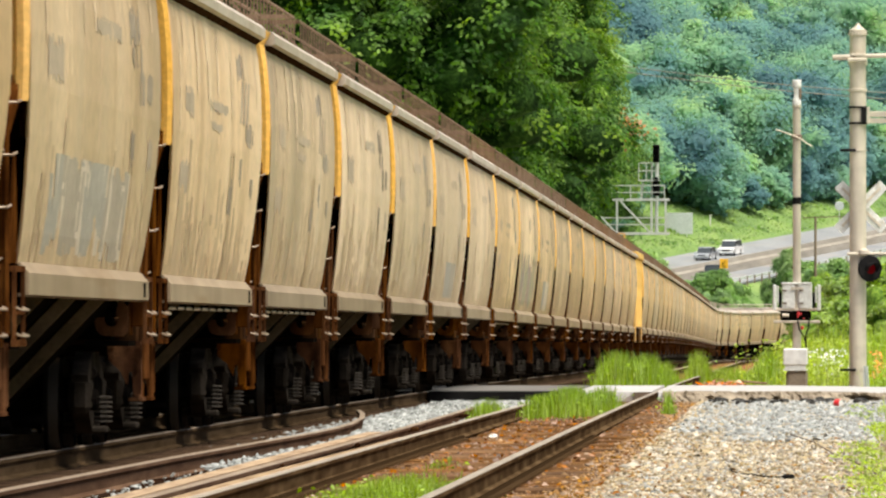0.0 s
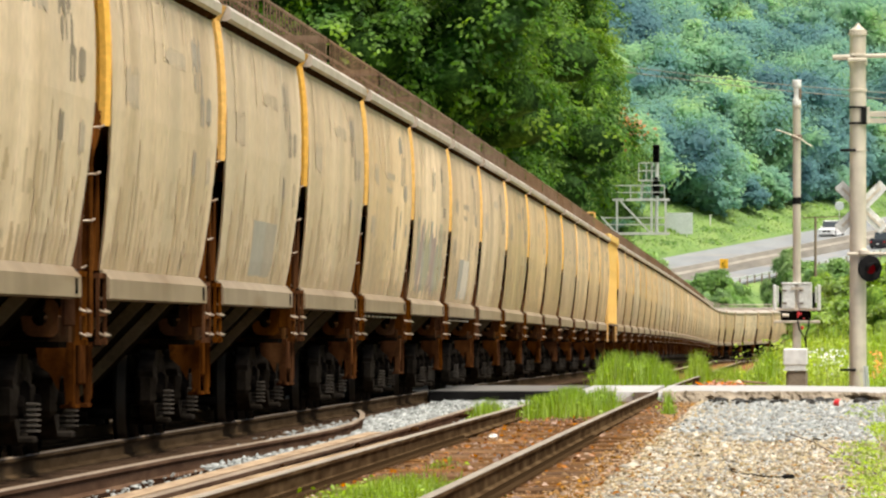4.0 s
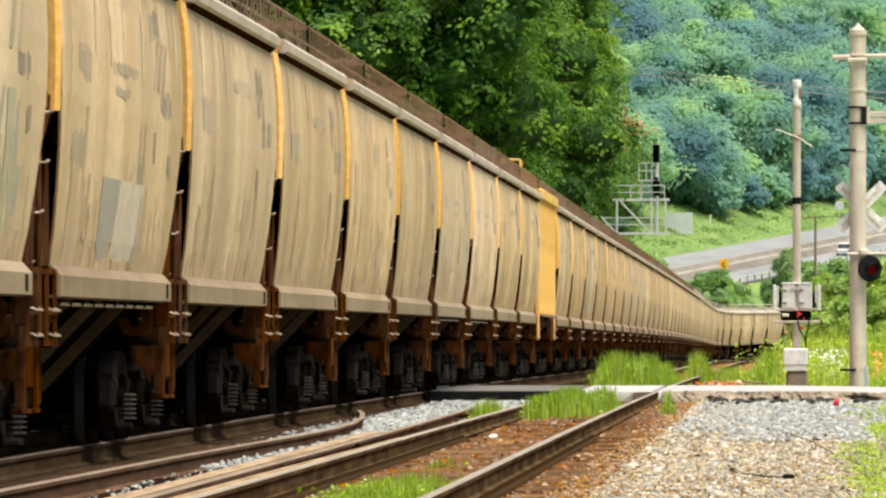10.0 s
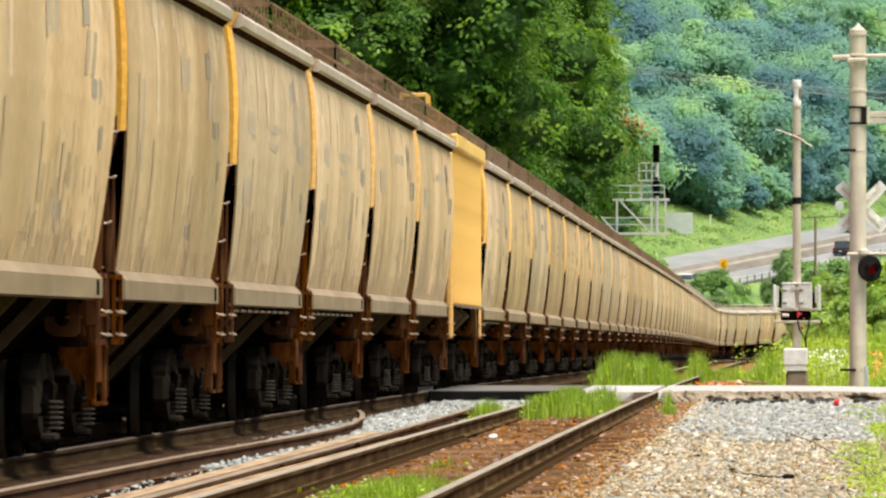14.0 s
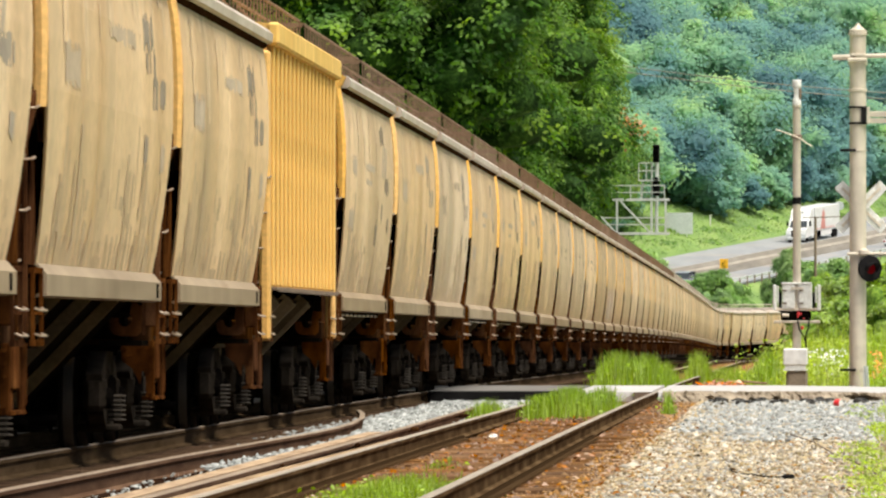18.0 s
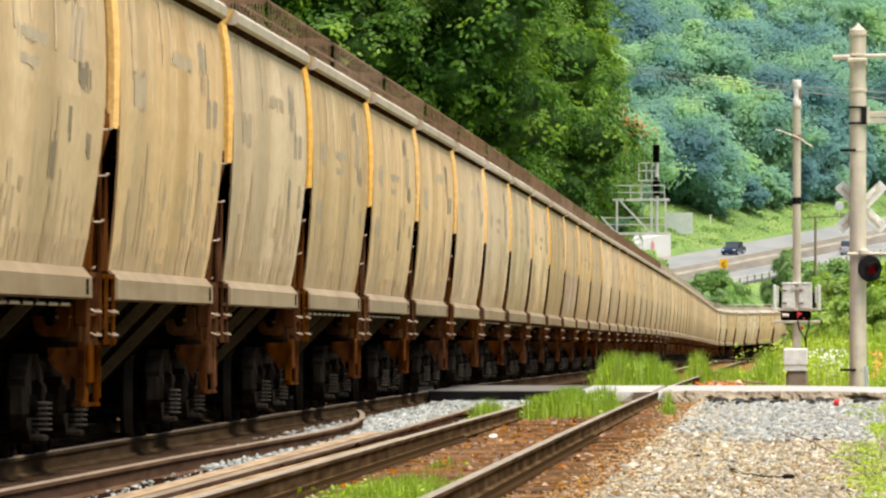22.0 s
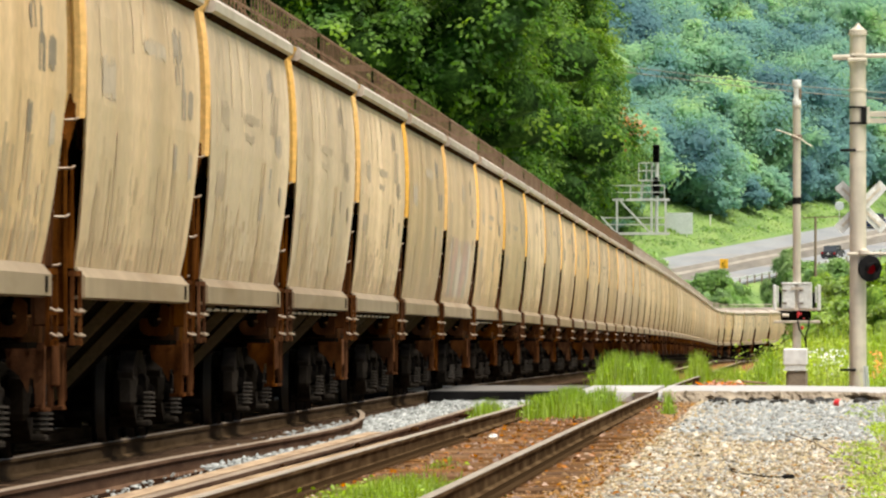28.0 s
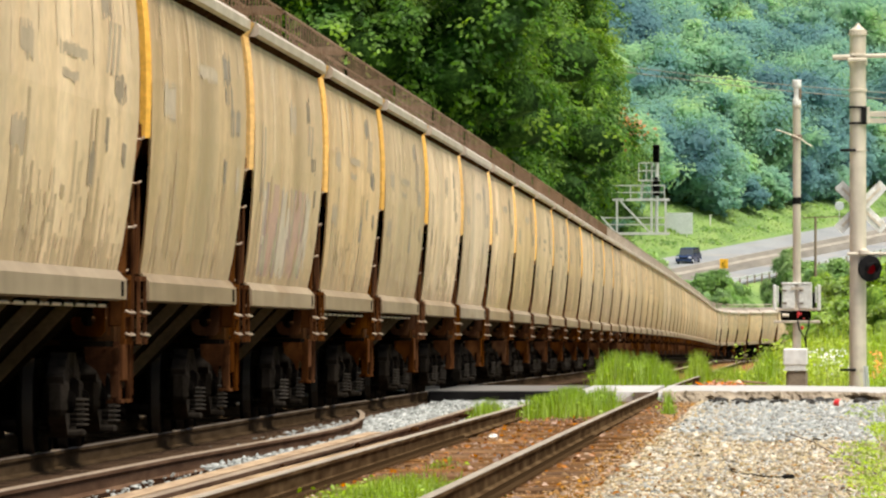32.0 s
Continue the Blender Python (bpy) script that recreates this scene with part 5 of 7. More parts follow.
# ---- the highway on its bench ----
def ribbon(name, q0, q1, lift, mat, label, s0=-780, s1=820, thick=0.25, step=10, category="road"):
    vs, fs = [], []
    n = int((s1 - s0) / step) + 1
    for i in range(n):
        s = s0 + i * step
        z = highway_z(s) + lift
        for q, dz in ((q0, 0), (q1, 0), (q1, -thick), (q0, -thick)):
            x, y = highway_xy(s, q)
            vs.append((x, y, z + dz))
    for i in range(n - 1):
        a, b = 4 * i, 4 * i + 4
        fs += [(a, a + 1, b + 1, b), (a + 1, a + 2, b + 2, b + 1), (a + 2, a + 3, b + 3, b + 2), (a + 3, a, b, b + 3)]
    fs += [(3, 2, 1, 0), tuple(4 * (n - 1) + j for j in range(4))]
    return thing(name, label, category, kind="structure", geo=Geo().add(vs, fs), mat=mat)


LOW_DROP = -0.9


def highway():
    ribbon("road_upper", 4.4, -4.4, 0.05, M["highway"], "pale concrete upper carriageway of the hillside highway")
    ribbon("road_lower", -7.9, -15.4, LOW_DROP + 0.05, M["highway"], "pale lower carriageway of the hillside highway")
    ribbon("median_strip", -4.5, -7.8, -0.06, M["concrete"], "stained concrete median strip between the carriageways", thick=1.4)
    b = Geo()
    prof = [(-0.3, 0), (0.3, 0), (0.3, 0.08), (0.12, 0.3), (0.08, 0.82), (-0.08, 0.82), (-0.12, 0.3), (-0.3, 0.08)]
    pts = []
    for i in range(110):
        x, y = highway_xy(-500 + 10 * i, -7.4)
        pts.append((x, y, highway_z(-500 + 10 * i) - 0.08))
    b.sweep(prof, pts)
    thing("median_barrier", "stained concrete median barrier along the highway", "barrier", kind="structure", geo=b, mat=M["concrete"])
    rail_thing = thing("guard_rail", "galvanised guard rail on dark posts along the lower carriageway", "guard rail")
    pts = []
    for i in range(40):
        x, y = highway_xy(-150 + 10 * i, -15.9)
        pts.append((x, y, highway_z(-150 + 10 * i) + LOW_DROP + 0.62))
    part("rail_beam", Geo().sweep([(-0.03, -0.15), (0.03, -0.15), (0.05, -0.07), (0.0, 0), (0.05, 0.07), (0.03, 0.15), (-0.03, 0.15)], pts), M["galv"], rail_thing)
    post = Geo().box((0, 0, 0.1), (0.16, 0.14, 1.3)).mesh("guard_post", M["wood_pole"])
    for i in range(110):
        s = -150 + 3.4 * i
        x, y = highway_xy(s, -16.0)
        part("guard_post", post, None, rail_thing).matrix_basis = Matrix.Translation((x, y, highway_z(s) + LOW_DROP))


highway()


def road_signs():
    # back of a big road sign on two posts
    y = 1215.0
    x0, x1 = -13.923, -10.798
    ob = thing("road_sign", "large grey sign board seen from behind on two steel posts", "sign")
    part("sign_board", Geo().box(((x0 + x1) / 2, y, 13.9835), (x1 - x0, 0.05, 2.581), bevel=0.01), M["sign_white"], ob)
    for x in (x0 + 0.12, x1 - 0.7):
        g = Geo().box((x, y + 0.08, (15.07 + ground_z(x, y)) / 2 - 0.2), (0.12, 0.1, 15.07 - ground_z(x, y) + 0.4))
        part("post", g, M["galv"], ob)
    for zz in (14.799, 13.169):
        part("brace", Geo().box(((x0 + x1) / 2, y + 0.05, zz), (x1 - x0 - 0.2, 0.05, 0.07)), M["galv"], ob)
    # diamond chevron marker on a post
    y = 1128.0
    x, z = -6.557, 8.583
    ob = thing("chevron_sign", "amber curve marker sign with a black chevron", "sign")
    g = Geo().box((0, 0, 0), (0.92, 0.03, 1.06), bevel=0.01)
    p = part("sign_board", g, M["sign_yellow"], ob)
    p.matrix_basis = pose(x, y, z, 0, 0, 6)
    c = Geo()
    for sg in (-1, 1):
        c.bar((0.20, -0.025, 0.36 * sg), (-0.20, -0.025, 0.0), 0.20, 0.02)
    q = part("chevron_mark", c, M["black"], p)
    gz = ground_z(x, y)
    part("post", Geo().box((x, y + 0.06, (z + gz) / 2 - 0.1), (0.09, 0.07, z - gz + 0.5)), M["galv"], ob)
    # white delineator, small warning plate and a utility pole by the bank
    y = 1232.0
    x = -8.815
    ob = thing("delineator_post", "small white roadside delineator post", "post")
    gz = ground_z(x, y)
    part("post", Geo().box((x, y, gz + 0.6), (0.14, 0.06, 1.5), bevel=0.02), M["white"], ob)
    y = 1262.0
    x, z = 7.054, 16.67
    ob = thing("small_sign", "small grey roadside sign on a thin post", "sign")
    part("sign_board", Geo().lathe([(0.55, -0.02), (0.6, 0.0), (0.55, 0.02)], 8, "y", (x, y, z)), M["sign_white"], ob)
    gz = ground_z(x, y)
    part("post", Geo().box((x, y + 0.05, (z + gz) / 2), (0.09, 0.06, z - gz + 0.3)), M["galv"], ob)
    y = 700.0
    x = 2.269
    ob = thing("utility_pole", "weathered wooden utility pole among the shrubs", "pole")
    part("pole", Geo().tube((x, y, -1.5), (x, y, 8.984), 0.10, n=10, end_r=0.085), M["wood_pole"], ob)
    part("cross_arm", Geo().bar((x - 0.861, y, 8.906), (x + 1.956, y, 8.984), 0.06), M["wood_pole"], ob)


road_signs()


def cable_geo(pts, r):
    """One continuous round cable along points that run mainly along x."""
    vs, fs, n = [], [], 6
    for p in pts:
        vs += [(p[0], p[1] + r * math.cos(i * math.tau / n), p[2] + r * math.sin(i * math.tau / n)) for i in range(n)]
    for j in range(len(pts) - 1):
        fs += [(j * n + i, j * n + (i + 1) % n, (j + 1) * n + (i + 1) % n, (j + 1) * n + i) for i in range(n)]
    return Geo().add(vs, fs + [tuple(range(n))[::-1], tuple(range((len(pts) - 1) * n, len(pts) * n))])


def power_lines():
    """Two sagging cables across the valley, held by poles that stand out of sight behind the wood and past the crossing."""
    y = 640.0
    xa, xb = -26.0, 14.0
    for x, top in ((xa, 21.4), (xb, 16.5)):
        ob = thing("line_pole", "tall wooden power pole carrying two cables", "pole")
        part("pole", Geo().tube((x, y, ground_z(x, y) - 1), (x, y, top), 0.17, n=10, end_r=0.11), M["wood_pole"], ob)
        part("cross_arm", Geo().box((x, y, top - 0.8), (0.14, 2.2, 0.14)), M["wood_pole"], ob)
    for za, zb, dy in ((20.10, 15.19, -0.9), (19.80, 14.84, 0.9)):
        pts = [(xa + (xb - xa) * i / 24, y + dy, za + (zb - za) * i / 24 - 0.9 * (1 - (i / 12 - 1) ** 2) + 0.55) for i in range(25)]
        thing("power_cable", "thin grey power cable sagging across the valley", "cable", "power cables", geo=cable_geo(pts, 0.028), mat=M["concrete"])


power_lines()


# ---- signal gantry over the main line ----
def signal_gantry():
    Y = 575.0
    ob = thing("signal_gantry", "white cantilever signal gantry with railings and dark signal heads", "signal gantry")
    xl, xr = -11.6, -6.428
    zb, zm = 6.608, 8.537
    part("gantry_post", Geo().tube((xl, Y, ground_z(xl, Y) - 0.3), (xl, Y, zb + 0.05), 0.28, n=14), M["galv"], ob)
    for nm, z, x0, x1 in (("bottom_chord", zb, xl, xr), ("top_chord", zm, -9.771, xr)):
        for dy in (-0.6, 0.6):
            part(nm, Geo().box(((x0 + x1) / 2, Y + dy, z), (x1 - x0, 0.10, 0.13)), M["galv"], ob)
    g = Geo()
    for i in range(24):
        g.box((xl + 0.2 + i * (xr - xl - 0.4) / 23, Y, zb + 0.05), (0.06, 1.2, 0.03))
    tagged(part("walkway_grating", g, M["galv"], ob), kind="stuff")
    for dy in (-0.6, 0.6):
        for z in (7.122, 7.508):
            part("hand_rail", Geo().box(((-10.253 + xr) / 2, Y + dy, z), (xr - -10.253, 0.05, 0.05)), M["galv"], ob)
        for z, x0 in ((8.955, -9.803), (9.34, -9.642)):
            part("hand_rail", Geo().box(((x0 + -6.717) / 2, Y + dy, z), (-6.717 - x0, 0.05, 0.05)), M["galv"], ob)
        for x in (-9.739, -8.646, -8.035, -6.717):
            part("stanchion", Geo().box((x, Y + dy, (8.537 + 9.34) / 2), (0.05, 0.05, 0.804)), M["galv"], ob)
        for x in (-9.417, -7.457, -6.653):
            part("upright", Geo().box((x, Y + dy, (zb + zm) / 2), (0.10, 0.08, zm - zb)), M["galv"], ob)
        part("diagonal_brace", Geo().bar((-9.289, Y + dy, zm), (-7.489, Y + dy, zb), 0.10), M["galv"], ob)
        part("diagonal_brace", Geo().bar((-10.317, Y + dy, 7.572), (-9.417, Y + dy, zb), 0.09), M["galv"], ob)
    x = -7.167
    part("signal_mast", Geo().tube((x, Y, zb), (x, Y, 11.622), 0.10, n=10), M["galv"], ob)
    part("signal_mast", Geo().tube((x - 0.28, Y + 0.2, zb), (x - 0.28, Y + 0.2, 10.594), 0.06, n=8), M["galv"], ob)
    # service basket
    bx0, bx1, bz0, bz1 = -8.164, -7.039, 9.629, 10.626
    part("basket_floor", Geo().box(((bx0 + bx1) / 2, Y, bz0), (bx1 - bx0 + 0.1, 0.9, 0.08)), M["galv"], ob)
    for z in (bz1, (bz0 + bz1) / 2 + 0.05):
        for dy in (-0.45, 0.45):
            part("basket_rail", Geo().box(((bx0 + bx1) / 2, Y + dy, z), (bx1 - bx0, 0.05, 0.05)), M["galv"], ob)
    for xx in (bx0, bx0 + 0.42, bx0 + 0.75, bx1):
        part("basket_post", Geo().box((xx, Y - 0.45, (bz0 + bz1) / 2), (0.05, 0.05, bz1 - bz0)), M["galv"], ob)
    part("basket_strut", Geo().bar((bx0 + 0.25, Y, bz0), (bx0 + 0.15, Y, zm), 0.07), M["galv"], ob)
    for zc in (11.14, 9.276):
        head = part("signal_head", Geo().box((x - 0.02, Y - 0.25, zc), (0.40, 0.22, 1.05), bevel=0.05), M["black"], ob, "dark signal head with hooded lamps")
        for i in range(3):
            part("lamp_hood", Geo().lathe([(0.13, 0), (0.13, -0.26), (0.115, -0.26), (0.115, 0)], 12, "y", (x - 0.02, Y - 0.36, zc + 0.33 - 0.33 * i)), M["black"], head)


signal_gantry()


# ---- level crossing ----
def crossing():
    road = thing("crossing_road", "pale dusty road of the level crossing, broken concrete at its edge", "road", kind="structure")
    rng = random.Random(31)
    y0, y1 = 185.0, 203.4
    # slab right of the siding with an uneven broken front edge
    for x0, x1, mat, label in ((-2.28, 11.0, M["road_top"], "pale worn road slab"), (-3.78, -2.38, M["road_top"], ""), (-6.50, -3.88, M["asphalt"], "dark asphalt panel between the tracks"),
                               (-8.05, -6.65, M["asphalt"], ""), (-22.0, -8.15, M["asphalt"], "")):
        n = max(3, int((x1 - x0) / 0.35))
        vs, fs = [], []
        for i in range(n + 1):
            x = x0 + (x1 - x0) * i / n
            j = rng.uniform(-0.5, 0.5) if mat is M["road_top"] else 0.0
            dz = -0.012 * max(0, x) ** 1.2
            y0 = 185.9 if mat is M["road_top"] and x0 > -3 else 185.0
            vs += [(x, y0 + j, -0.30), (x, y0 + j * 0.7, -0.045 + rng.uniform(-0.015, 0.015) + dz), (x, y0 + 0.3 + abs(j), -0.022 + dz), (x, y1, -0.018 + dz), (x, y1 + 0.1, -0.3)]
        for i in range(n):
            for k in range(4):
                a = 5 * i + k
                fs.append((a, a + 5, a + 6, a + 1))
        fs += [(0, 1, 2, 3, 4), tuple(5 * n + q for q in (4, 3, 2, 1, 0))]
        part("road_slab", Geo().add(vs, fs), mat, road, label)
    y0 = 185.0
    for x0, x1 in ((-6.48, -3.9), (-8.0, -6.7)):
        part("edge_beam", Geo().box(((x0 + x1) / 2, y0 - 0.12, -0.13), (x1 - x0, 0.22, 0.22), bevel=0.02), M["black"], road, "black rubber edge beam")
    # the broken front: a pitted, uneven face of old concrete under the slab's lip
    nx, nz = 150, 7
    r2 = np.random.default_rng(17)
    rough = r2.normal(0, 1, (nx + 1, nz + 1))
    slow = np.convolve(r2.normal(0, 1, nx + 1), np.ones(9) / 3.0, "same")
    pits = [(r2.uniform(0, nx), r2.uniform(1, nz - 1), r2.uniform(1.5, 5.0), r2.uniform(0.8, 1.8)) for i in range(17)]
    vs, fs = [], []
    for i in range(nx + 1):
        for j in range(nz + 1):
            x = -2.2 + 7.2 * i / nx
            f = j / nz
            hole = sum(math.exp(-((i - a) / wa) ** 2 - ((j - c) / wc) ** 2) for a, c, wa, wc in pits)
            y = y0 + (1.5 if j == 0 else 0.0) - 0.75 * f - 0.12 * slow[i] * (0.2 + f) - 0.03 * rough[i, j] + 0.42 * min(1.2, hole)
            z = -0.024 - 0.25 * max(0.0, f - 0.5 / nz) + 0.012 * rough[i, j] * (j > 0) - 0.012 * max(0, x) ** 1.2
            vs.append((x, y, z))
    for i in range(nx):
        for j in range(nz):
            a = i * (nz + 1) + j
            fs.append((a, a + 1, a + nz + 2, a + nz + 1))
    part("broken_edge", Geo().add(vs, fs), M["concrete_rough"], road, "crumbling tan concrete edge with hollows")
    for i in range(13):
        x, y = rng.uniform(-1.5, 0.9), y0 - rng.uniform(0.9, 5)
        w = rng.uniform(0.12, 0.30)
        thing("asphalt_lump", "dark broken lump of asphalt by the road edge", "rubble", "asphalt lumps", geo=chunk(rng, w, w * 0.8, w * 0.5), mat=M["tar"], at=pose(x, y, -0.215 + w * 0.16, 0, 0, rng.uniform(0, 360)))
    for i in range(16):
        x, y = rng.uniform(-1.6, 1.6), y0 - rng.uniform(0.7, 9)
        w = rng.uniform(0.10, 0.32)
        g = chunk(rng, w, w * 0.8, w * 0.45)
        thing("asphalt_lump", "dark broken lump of asphalt on the gravel", "rubble", "asphalt lumps", geo=g, mat=M["tar"], at=pose(x, y, -0.235 + w * 0.16, 0, 0, rng.uniform(0, 360)))


def chunk(rng, sx, sy, sz):
    """An angular lump."""
    g = Geo()
    n = 7
    vs = [(0, 0, sz / 2)]
    for ring, (rr, zz) in enumerate(((0.7, 0.36), (1.0, -0.02), (0.75, -0.42))):
        for i in range(n):
            a = (i + 0.5 * ring) * math.tau / n
            k = rr * rng.uniform(0.75, 1.1)
            vs.append((math.cos(a) * sx / 2 * k, math.sin(a) * sy / 2 * k, sz * (zz + rng.uniform(-0.1, 0.1))))
    vs.append((0, 0, -sz / 2))
    fs = [(0, 1 + i, 1 + (i + 1) % n) for i in range(n)]
    for r in range(2):
        for i in range(n):
            a, b = 1 + r * n + i, 1 + r * n + (i + 1) % n
            fs.append((a, a + n, b + n, b))
    fs += [(1 + 2 * n + (i + 1) % n, 1 + 2 * n + i, 1 + 3 * n) for i in range(n)]
    return g.add(vs, fs)


crossing()


def flasher(ob, x, y, z, turn):
    """A crossing light: round black background, deep hood and red lens."""
    m = pose(x, y, z, 0, 0, turn)
    bg = part("background_disc", Geo().lathe([(0.05, 0.05), (0.262, 0.03), (0.275, 0.0), (0.262, -0.02), (0.10, -0.03)], 28, "y"), M["black"], ob, "round black light background")
    bg.matrix_basis = m
    part("lamp_housing", Geo().lathe([(0.11, 0.04), (0.13, 0.06), (0.12, 0.22), (0.05, 0.26)], 18, "y"), M["black"], bg)
    g = Geo()
    n = 18
    vs, fs = [], []
    for i in range(n + 1):
        a = -0.5 + (math.pi + 1.0) * i / n
        c, s = math.cos(a), math.sin(a)
        d = 0.14 + 0.20 * max(0.0, s)
        vs += [(0.125 * c, -0.02, 0.125 * s), (0.125 * c, -0.02 - d, 0.125 * s), (0.115 * c, -0.02 - d, 0.115 * s), (0.115 * c, -0.02, 0.115 * s)]
    for i in range(n):
        for k in range(4):
            fs.append((4 * i + k, 4 * i + (k + 1) % 4, 4 * i + 4 + (k + 1) % 4, 4 * i + 4 + k))
    fs += [(0, 1, 2, 3), tuple(4 * n + q for q in (3, 2, 1, 0))]
    part("hood", Geo().add(vs, fs), M["black"], bg)
    part("lens", Geo().lathe([(0.108, -0.03), (0.08, -0.045), (0.02, -0.055)], 20, "y"), M["red_glow"], bg, "dim red flashing lens")


def crossing_mast():
    ob = thing("crossing_mast", "thick aluminium crossing mast with crossbuck, brackets and flashers", "crossing signal")
    x, y = 1.524, 205.0
    part("pole", Geo().lathe([(0.178, -0.4), (0.172, 1.0), (0.166, 7.107), (0.175, 7.107), (0.175, 7.176), (0.10, 7.222), (0.05, 7.268), (0.03, 7.314)], 24, at=(x, y, 0)), M["alu"], ob, smooth=False)
    for z in (7.096, 6.534, 6.489, 5.961):
        part("collar", Geo().lathe([(0.168, z - 0.03), (0.192, z - 0.025), (0.192, z + 0.025), (0.168, z + 0.03)], 24, at=(x, y, 0)), M["alu"], ob)
    # top cross arms
    z = 6.615
    part("cross_arm", Geo().tube((x - 0.50, y - 0.1, z), (x - 0.12, y - 0.19, z + 0.01), 0.055, n=12), M["alu"], ob)
    part("cross_arm", Geo().tube((x - 0.05, y - 0.2, z + 0.02), (x + 1.1, y - 0.2, z + 0.05), 0.045, n=12), M["alu"], ob)
    part("arm_clamp", Geo().box((x - 0.02, y - 0.2, z - 0.05), (0.40, 0.12, 0.08), bevel=0.02).box((x, y - 0.2, z + 0.05), (0.3, 0.1, 0.05), bevel=0.01), M["alu"], ob)
    # side bracket with its arm
    z0, z1 = 5.285, 5.606
    for z in (z0, z1):
        part("bracket_band", Geo().lathe([(0.17, z - 0.022), (0.20, z - 0.018), (0.20, z + 0.018), (0.17, z + 0.022)], 24, at=(x, y, 0)), M["black"], ob)
    part("bracket_plate", Geo().box((x + 0.205, y - 0.05, (z0 + z1) / 2), (0.06, 0.30, z1 - z0 + 0.02), bevel=0.01), M["alu"], ob)
    part("bracket_side", Geo().box((x + 0.12, y - 0.19, (z0 + z1) / 2), (0.10, 0.03, z1 - z0 - 0.03)), M["black"], ob)
    part("bracket_arm", Geo().box((x + 0.75, y - 0.05, (z0 + z1) / 2 + 0.02), (1.05, 0.12, 0.12), bevel=0.01).box((x + 0.45, y - 0.05, z0 + 0.05), (0.45, 0.10, 0.10)), M["alu"], ob)
    for z in (4.735, 0.289):
        part("strap", Geo().lathe([(0.17, z - 0.012), (0.185, z - 0.01), (0.185, z + 0.01), (0.17, z + 0.012)], 20, at=(x, y, 0)), M["alu"], ob)
        part("strap_arm", Geo().box((x - 0.20, y - 0.17, z), (0.32, 0.05, 0.055), bevel=0.01), M["black"], ob)
    # crossbuck, seen from behind
    cz = 3.59
    for sg in (-1, 1):
        p = part("crossbuck_blade", Geo().box((0, 0, 0), (1.30, 0.022, 0.235), bevel=0.006), M["white"], ob, "off-white crossbuck blade")
        p.matrix_basis = pose(x + 0.07, y + 0.20 + 0.03 * sg, cz, 0, 45 * sg, 0)
        part("blade_stiffener", Geo().box((0, -0.022, 0), (1.1, 0.02, 0.05)), M["alu"], p)
    # flashers on a cross arm
    fz = 2.638
    part("flasher_arm", Geo().tube((x - 0.22, y - 0.19, fz), (x + 1.0, y - 0.19, fz), 0.035, n=10), M["alu"], ob)
    part("junction_box", Geo().lathe([(0.10, fz - 0.02), (0.12, fz), (0.11, fz + 0.07), (0.03, fz + 0.11)], 14, at=(x + 0.12, y - 0.2, 0)), M["alu"], ob)
    flasher(ob, x + 0.24, y - 0.30, 2.34, 28)
    flasher(ob, x + 0.80, y - 0.30, 2.34, 28)
    for dx in (0.14, 0.19, 0.24):
        part("conduit", Geo().tube((x + dx, y - 0.12, -0.4), (x + dx * 0.75, y - 0.12, 0.37), 0.018, n=6), M["galv"], ob)
    part("base_flange", Geo().lathe([(0.30, -0.42), (0.30, -0.16), (0.20, -0.14), (0.18, -0.05)], 20, at=(x, y, 0)), M["concrete"], ob)


